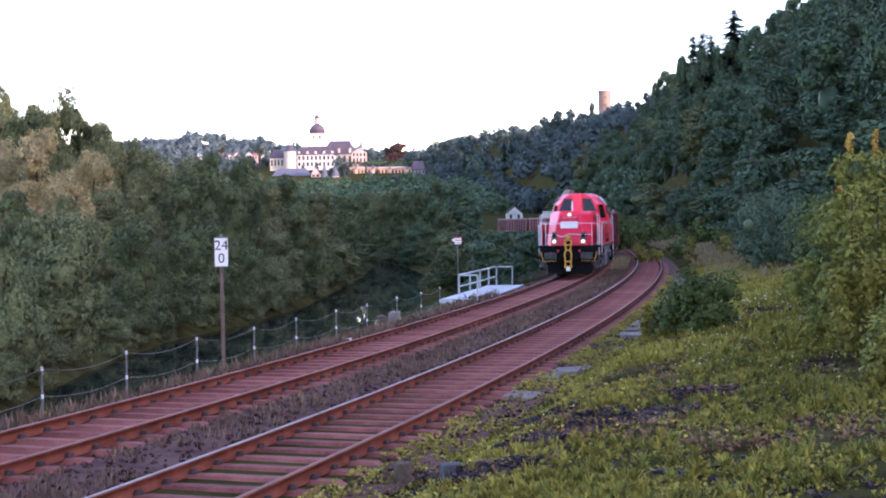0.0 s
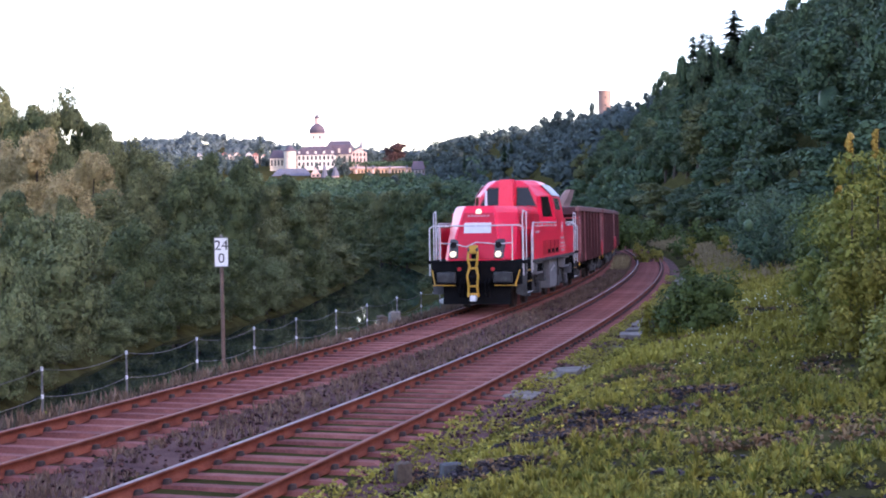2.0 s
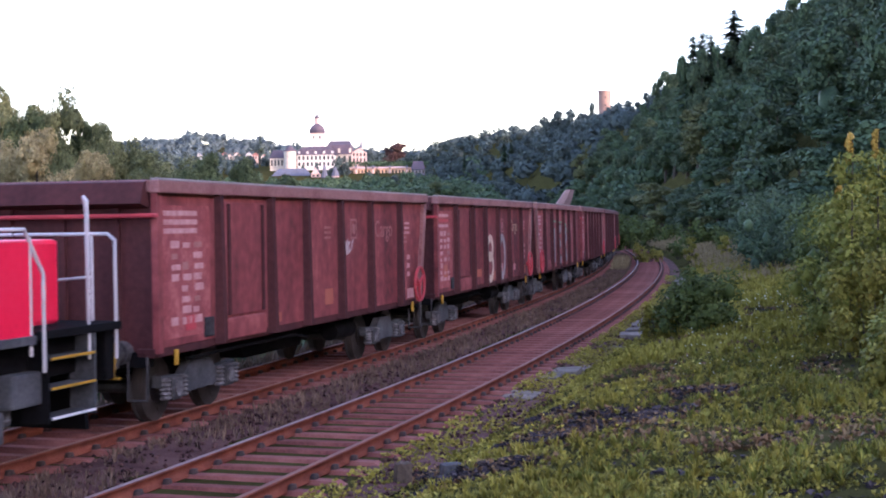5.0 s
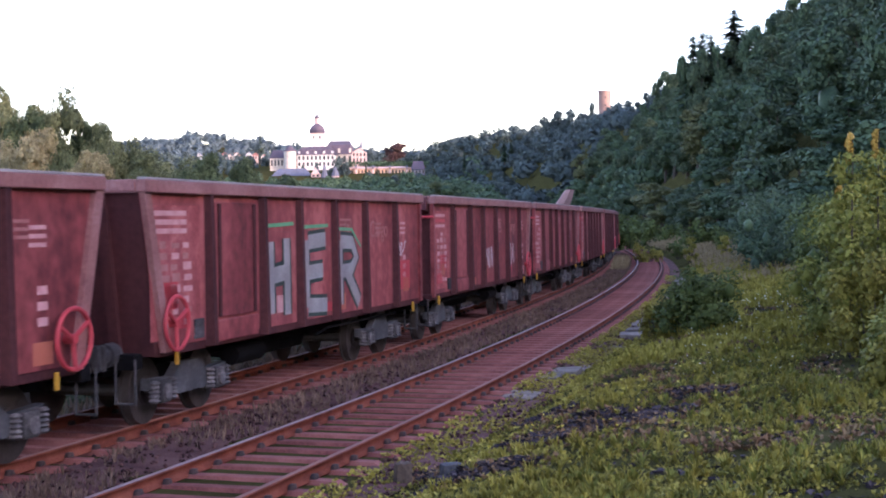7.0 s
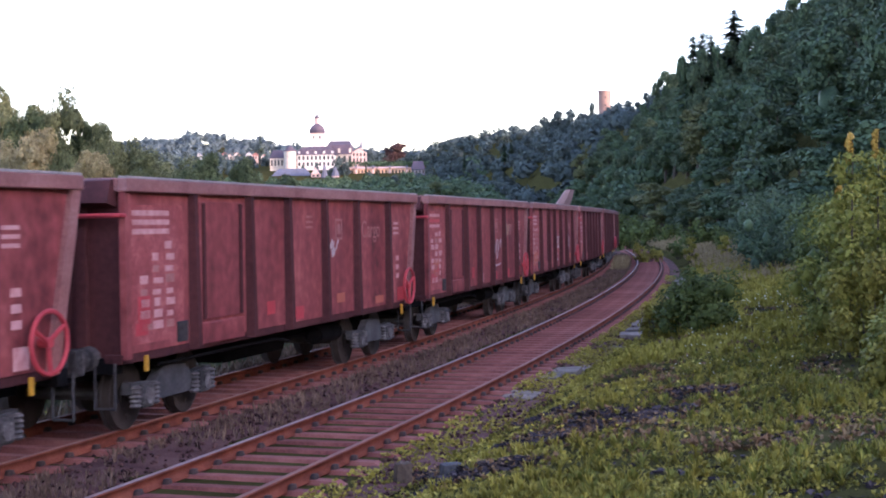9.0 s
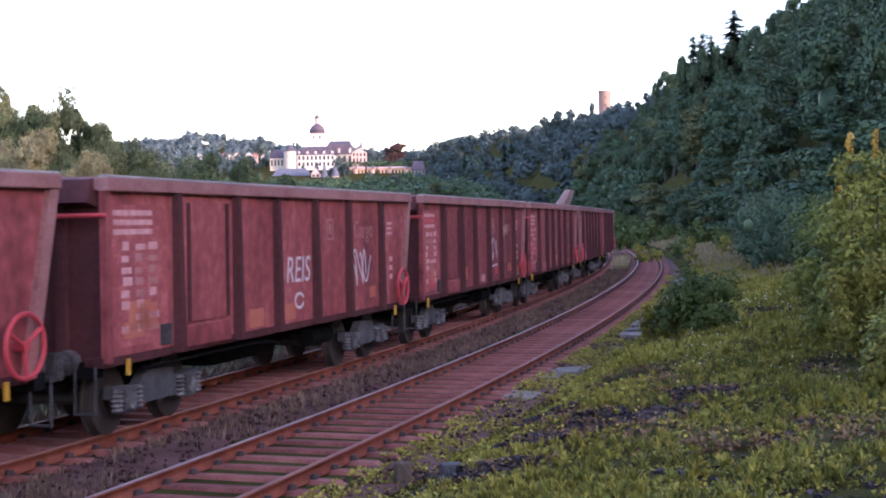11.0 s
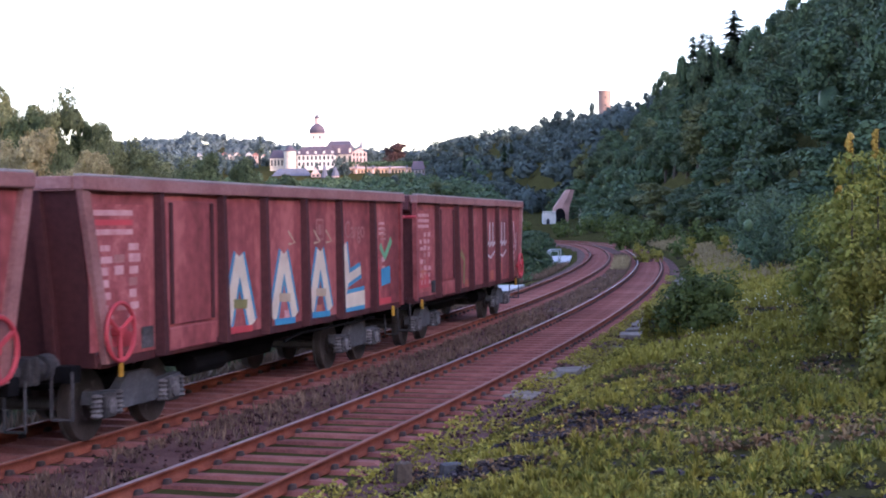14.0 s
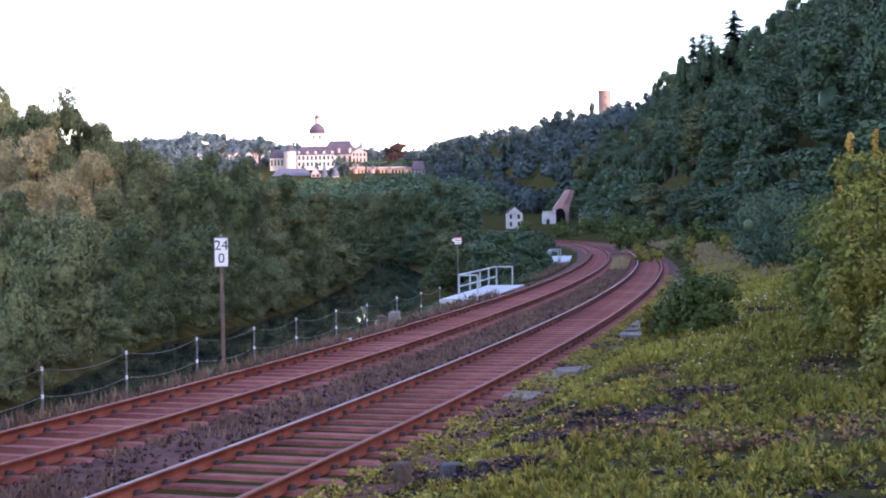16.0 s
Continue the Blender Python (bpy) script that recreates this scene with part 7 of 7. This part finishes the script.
# ---- weeds, grasses, shrubs ----
def tufts(name, label, pts, mat, n_leaf, length, width, upright, seed, cat="weeds"):
    """Small plants of narrow bent leaves at the given places."""
    rng = np.random.default_rng(seed)
    P = np.repeat(np.array(pts), n_leaf, axis=0)
    n = len(P)
    sc = np.repeat(rng.uniform(0.55, 1.5, len(pts)), n_leaf)
    a = rng.uniform(0, 6.283, n)
    tilt = rng.uniform(0.15, 1.0, n) * (1.35 - upright)
    d = np.stack([np.cos(a) * np.sin(tilt), np.sin(a) * np.sin(tilt), np.cos(tilt)], 1)
    s = np.stack([-np.sin(a), np.cos(a), np.zeros(n)], 1)
    L = (length * sc * rng.uniform(0.6, 1.2, n))[:, None]
    Wd = (width * sc * rng.uniform(0.7, 1.3, n))[:, None]
    base = P + np.stack([np.cos(a), np.sin(a), np.zeros(n)], 1) * (0.25 * width * sc)[:, None]
    lift = (np.array([0, 0, 1.0]) * (rng.uniform(0, 0.55, n) * length * sc * (1 - upright * 0.8))[:, None])
    b0 = base + lift
    mid = b0 + d * L * 0.55
    tip = b0 + d * L * 0.9 + np.array([0, 0, -0.18]) * L * (1.2 - upright)
    v = np.stack([b0, mid + s * Wd * 0.5, tip, mid - s * Wd * 0.5], 1).reshape(-1, 3)
    ob = link_mesh(name, np_mesh(name, v, np.arange(4 * n).reshape(n, 4)), mat)
    tagged(ob, label, cat, kind="stuff")


CLEAR = ((-8.3, -5.6, 45.0, 64.0), (-8.3, -5.6, 98.0, 126.0), (1.45, 1.9, 20.5, 34.0), (1.55, 2.05, 39.0, 60.0), (0.95, 1.75, 12.2, 13.7))


def scatter(n, seed, u0, u1, s0, s1, near=1.6, test=None):
    """Places on the open ground, denser near the viewer."""
    rng = np.random.default_rng(seed)
    s = s0 + (s1 - s0) * rng.random(n) ** near
    u = rng.uniform(u0, u1, n)
    cx, cy = np.interp(s, S, CX), np.interp(s, S, CY)
    nx, ny = np.interp(s, S, NX), np.interp(s, S, NY)
    x, y = cx + nx * u, cy + ny * u
    keep = (y > 8.0) & (np.abs(x / np.maximum(y, 0.1)) < 0.40)
    for a, b, c, d in CLEAR:
        keep &= ~((u > a) & (u < b) & (s > c) & (s < d))
    if test is not None:
        f = np.array([noise.noise((a * 0.55, b * 0.32, 4.0)) + 0.5 * noise.noise((a * 1.9, b * 1.3, 9.0)) for a, b in zip(x, y)])
        keep &= test(f + 0.12 * rng.normal(size=n))
    x, y = x[keep], y[keep]
    return np.stack([x, y, height(x, y) - 0.01], 1)


BARE = ((0.25, 15.0, 0.75, 0.55), (2.35, 18.0, 0.85, 1.0), (1.1, 17.2, 0.5, 0.6), (3.6, 19.5, 0.5, 0.6), (-0.1, 16.6, 0.35, 0.4), (1.5, 20.6, 0.5, 0.7))


def bare(p, keep=0.12, seed=0):
    """Places outside the bare cinder patches, with a few left in them."""
    rng = np.random.default_rng(seed)
    out = []
    for x, y, z in p:
        q = min(((x - a) / c) ** 2 + ((y - b) / d) ** 2 for a, b, c, d in BARE)
        if q + 0.5 * noise.noise((x * 4, y * 3, 2.0)) > 1 or rng.random() < keep:
            out.append((x, y, z))
    return out


def in_bare(n, seed, grow=1.0):
    """Places in the bare cinder patches."""
    rng = np.random.default_rng(seed)
    out = []
    for k in range(n):
        a, b, c, d = BARE[k % len(BARE)]
        t, r = rng.uniform(0, 6.28), math.sqrt(rng.random()) * grow
        x, y = a + c * r * math.cos(t), b + d * r * math.sin(t)
        out.append((x, y, ground_z(x, y)))
    return out


def weeds():
    tufts("ground_weeds", "low green weeds covering the old platform", bare(scatter(62000, 1, 1.9, 15, -3, 75, 1.7, lambda f: f > -0.2)), LEAF_WEED, 4, 0.05, 0.024, 0.45, 1)
    tufts("lime_weeds", "yellow green low weeds in patches", bare(scatter(42000, 2, 1.9, 13, -3, 60, 1.6, lambda f: f > 0.0)), LEAF_LIME, 4, 0.042, 0.026, 0.3, 2)
    tufts("edge_weeds", "bright creeping weeds along the ballast edge", [(x, y, z + 0.035) for x, y, z in bare(scatter(17000, 12, 1.05, 2.6, -4, 60, 1.5, lambda f: f > -0.2))], LEAF_LIME, 5, 0.045, 0.028, 0.25, 22)
    tufts("edge_moss", "low olive weeds where the platform meets the ballast", [(x, y, z + 0.03) for x, y, z in bare(scatter(7000, 18, 1.25, 2.7, -4, 45, 1.5))], LEAF_WEED, 5, 0.04, 0.024, 0.3, 18)
    tufts("red_weeds", "reddish withered ground weeds", scatter(26000, 3, 2.5, 13, 0, 60, 1.4, lambda f: (f < -0.08) & (f > -0.5)), LEAF_RED, 5, 0.065, 0.032, 0.4, 3)
    tufts("red_rosettes", "reddish withered rosettes on the cinders", in_bare(900, 33, 1.35), LEAF_RED, 6, 0.06, 0.03, 0.35, 33)
    tufts("tall_weeds", "taller leafy green herbs among the weeds", bare(scatter(7600, 4, 2.6, 15, -3, 70, 1.4, lambda f: f > 0.0), 0.05), LEAF_WEED, 18, 0.13, 0.013, 0.6, 4)
    tufts("lime_herbs", "upright yellow green herbs among the weeds", bare(scatter(5200, 24, 2.3, 13, -3, 50, 1.4, lambda f: f > 0.08), 0.05), LEAF_LIME, 17, 0.12, 0.012, 0.6, 24)
    tufts("leafy_herbs", "olive green leafy herbs", bare(scatter(5600, 5, 4.0, 16, -3, 70, 1.3, lambda f: f > -0.05), 0.05), LEAF_SHRUB, 18, 0.13, 0.014, 0.5, 5)
    tufts("verge_herbs", "yellow green herbs thick along the verge", scatter(18000, 27, 2.4, 8.5, 11, 62, 1.0, lambda f: f > -0.25), LEAF_LIME, 9, 0.17, 0.022, 0.55, 27)
    tufts("dry_grass", "tall pale dry grass beside the bend", scatter(5200, 6, 3.0, 13, 38, 150, 0.9, lambda f: f > -0.3), STRAW, 7, 0.36, 0.02, 0.85, 6, "grass")
    tufts("dry_verge", "thick pale straw along the verge of the bend", scatter(3200, 26, 2.5, 7.5, 66, 150, 1.0), STRAW, 7, 0.42, 0.035, 0.8, 26, "grass")
    tufts("green_grass", "green grass on the verge", scatter(6000, 7, 2.6, 16, 30, 170, 1.1), LEAF_WEED, 6, 0.20, 0.04, 0.7, 7, "grass")
    tufts("bed_stalks", "brown dry stalks between the tracks", scatter(5200, 8, -2.35, -1.15, -6, 110, 1.2, lambda f: f > -0.25), STRAW_DULL, 6, 0.16, 0.014, 0.75, 8, "grass")
    tufts("bed_grass", "pale dry grass clump between the tracks", scatter(420, 9, -2.3, -1.3, 68, 84, 1.0), STRAW, 8, 0.4, 0.03, 0.8, 9, "grass")
    tufts("shoulder_grass", "dry grass along the wire fence", scatter(6500, 10, -7.4, -5.7, -4, 90, 1.2), STRAW_DULL, 6, 0.30, 0.02, 0.8, 10, "grass")
    tufts("shoulder_weeds", "green weeds along the wire fence", scatter(2600, 11, -8.4, -6.1, -4, 110, 1.2, lambda f: f > 0), LEAF_MID, 7, 0.2, 0.05, 0.6, 11)
    tufts("bank_weeds", "rough green growth on the river bank", scatter(9000, 13, -13, -6.6, 6, 190, 1.0), LEAF_MID, 8, 0.36, 0.09, 0.5, 13)
    tufts("white_flowers", "small white flower heads in the weeds", [(x, y, z + 0.2) for x, y, z in scatter(260, 14, 3.6, 9, 6, 30, 1.0)], FLOWER_W, 5, 0.035, 0.03, 0.2, 14, "flowers")
    tufts("yellow_flowers", "small yellow flowers in the weeds", [(x, y, z + 0.1) for x, y, z in scatter(480, 15, 2.1, 9, 0, 30, 1.0)], FLOWER, 4, 0.03, 0.028, 0.2, 15, "flowers")
    clod = [tuple(q) for q in scatter(5200, 16, 2.3, 12, -4, 45, 1.4, lambda f: f < -0.05)] + in_bare(4200, 34)
    tufts("clods", "dark soil clods and cinders between the weeds", [(x, y, z - 0.02) for x, y, z in clod], surface("cinders", [(0.026, 0.021, 0.024), (0.055, 0.045, 0.048), (0.10, 0.082, 0.085)], 2, 20, 0.95, bump=0.3, isl=0.4, spec=0.0), 4, 0.06, 0.07, 0.1, 16, "soil")


weeds()


def shrub(x, y, h, w, mat, label, leaves=2600, size=0.10, seed=1, clumps=26, name="shrub", tips=None):
    """A bush of upright stems and leaves, each a thing with stems and foliage."""
    rng = np.random.default_rng(seed)
    e = thing(name, label, "shrub", m=Matrix.Translation((x, y, ground_z(x, y) - 0.05)))
    cs, rs = [], []
    for k in range(clumps):
        a, r = rng.uniform(0, 6.28), rng.uniform(0, 1) ** 0.6 * w * 0.42
        z = rng.uniform(0.12, 0.92) * h * (1 - 0.35 * (r / (w * 0.5)) ** 2)
        cs.append((r * math.cos(a), r * math.sin(a), z))
        q = w * rng.uniform(0.10, 0.17)
        rs.append((q, q, q * rng.uniform(1.0, 1.7)))
    v, f = leaf_cloud(rng, np.array(cs), np.array(rs), np.full(clumps, leaves // clumps), size)
    iv, itf = [], []
    for c, r in zip(cs, rs):
        lump(rng, c, np.array(r) * 0.75, iv, itf)
    tri = np.concatenate([f, np.array(itf) + len(v)])
    link_mesh("foliage", np_mesh("foliage", np.concatenate([v, np.array(iv)]), tri), mat, e)
    bm = bmesh.new()
    for c in cs[:14]:
        cyl(bm, (c[0] * 0.2, c[1] * 0.2, -0.1), c, 0.012 + 0.006 * h, 0.006, 5)
    tagged(part("stem", bm, BARK, e), kind="stuff")
    return e


def tall_shoot(x, y, top, seed):
    """A tall slim shoot with yellowing leaves towards its tip."""
    rng = np.random.default_rng(seed)
    zb = ground_z(x, y)
    h = top - zb
    e = thing("tall_shoot", "tall slim shoot with yellow orange leaves at its tip", "plant", m=Matrix.Translation((x, y, zb - 0.05)))
    bm = bmesh.new()
    cyl(bm, (0, 0, -0.1), (0.05, 0, h), 0.025, 0.008, 6)
    part("stem", bm, BARK, e)
    for nm, z0, z1, w, mat, n in (("foliage", 0.25, 0.90, 0.42, LEAF_SHRUB, 1500), ("yellow_tip", 0.88, 1.0, 0.075, TIP, 420)):
        k = 16
        cs = np.array([(rng.uniform(-0.4, 0.4) * w, rng.uniform(-0.4, 0.4) * w, h * (z0 + (z1 - z0) * (i + 0.5) / k)) for i in range(k)])
        rs = np.array([(w * rng.uniform(0.35, 0.6), w * rng.uniform(0.35, 0.6), h * (0.035 if nm == "foliage" else 0.012)) for i in range(k)])
        v, f = leaf_cloud(rng, cs, rs, np.full(k, n // k), 0.075 if nm == "foliage" else 0.05)
        link_mesh(nm, np_mesh(nm, v, f), mat, e, "yellow orange withering leaves" if nm == "yellow_tip" else "")


TIP = leafy("leaf_yellowing", [(0.28, 0.17, 0.03), (0.42, 0.27, 0.05), (0.52, 0.36, 0.10)])


def shrubs():
    shrub(5.75, 31.5, 1.35, 2.0, LEAF_HEDGE, "dense dark green bramble bush at the platform edge", 8000, 0.07, 1, 40, name="bramble")
    shrub(4.9, 32.5, 0.9, 1.0, LEAF_WEED, "small light green bush beside the kerb", 900, 0.09, 3, 14)
    for k, (x, y, h, w, mat) in enumerate(((7.3, 25.5, 2.5, 2.2, LEAF_SHRUB), (7.5, 24.0, 2.7, 1.8, LEAF_SHRUB), (8.2, 27.5, 3.2, 2.6, LEAF_HEDGE), (6.6, 21.5, 1.5, 1.8, LEAF_WEED), (6.4, 19.0, 1.25, 1.8, LEAF_SHRUB), (9.4, 29.5, 3.3, 3.0, LEAF_HEDGE), (9.2, 32.5, 2.9, 2.6, LEAF_HEDGE), (10.6, 36.0, 2.7, 2.6, LEAF_HEDGE), (11.8, 40.0, 2.6, 3.0, LEAF_HEDGE), (13.0, 45.5, 2.6, 3.2, LEAF_HEDGE), (14.2, 51.0, 2.7, 3.4, LEAF_HEDGE), (15.2, 57.0, 2.9, 3.8, LEAF_DARK), (15.0, 63.0, 3.1, 4.2, LEAF_MID), (16.6, 70.0, 3.4, 4.6, LEAF_DARK), (18.6, 79.0, 3.6, 5.0, LEAF_MID), (5.9, 17.0, 1.0, 1.6, LEAF_WEED), (7.6, 22.2, 2.0, 1.8, LEAF_SHRUB))):
        shrub(x, y, h, w, mat, "leafy green shrub at the edge of the slope" if mat is not LEAF_SHRUB else "yellow green leafy shrub at the edge of the slope", 9000 if y < 34 else 4500, 0.06 if y < 34 else 0.11, 20 + k, 34)
    tall_shoot(6.35, 22.0, 3.98, 3)
    tall_shoot(6.85, 22.3, 4.05, 4)
    tall_shoot(6.6, 23.5, 3.2, 5)
    for x, y, h, w in ((14.6, 92, 1.9, 1.1), (16.8, 92, 1.5, 1.0), (16.0, 104, 1.3, 2.2), (12.5, 98, 1.2, 2.6), (20.5, 110, 1.5, 3.0), (22.5, 125, 1.8, 4.0), (18.5, 140, 1.8, 4.0), (23, 150, 2.0, 5), (24, 170, 2.2, 6), (24, 190, 2.4, 6), (26, 205, 2.6, 7), (20, 226, 2.2, 6), (25, 232, 2.6, 7), (14, 246, 2.4, 6)):
        shrub(x + (1.5 if y < 120 else 0), y, h, w, LEAF_WEED if y < 100 else LEAF_HEDGE, "green bush beside the bend of the line", 900, 0.14 if y < 120 else 0.28, int(y), 14)
    shrub(*on_far(13.6, -3.6)[:2], 0.9, 0.6, LEAF_LIME, "small yellow flowering bush behind the fence", 500, 0.06, 77, 12)


shrubs()


motions()
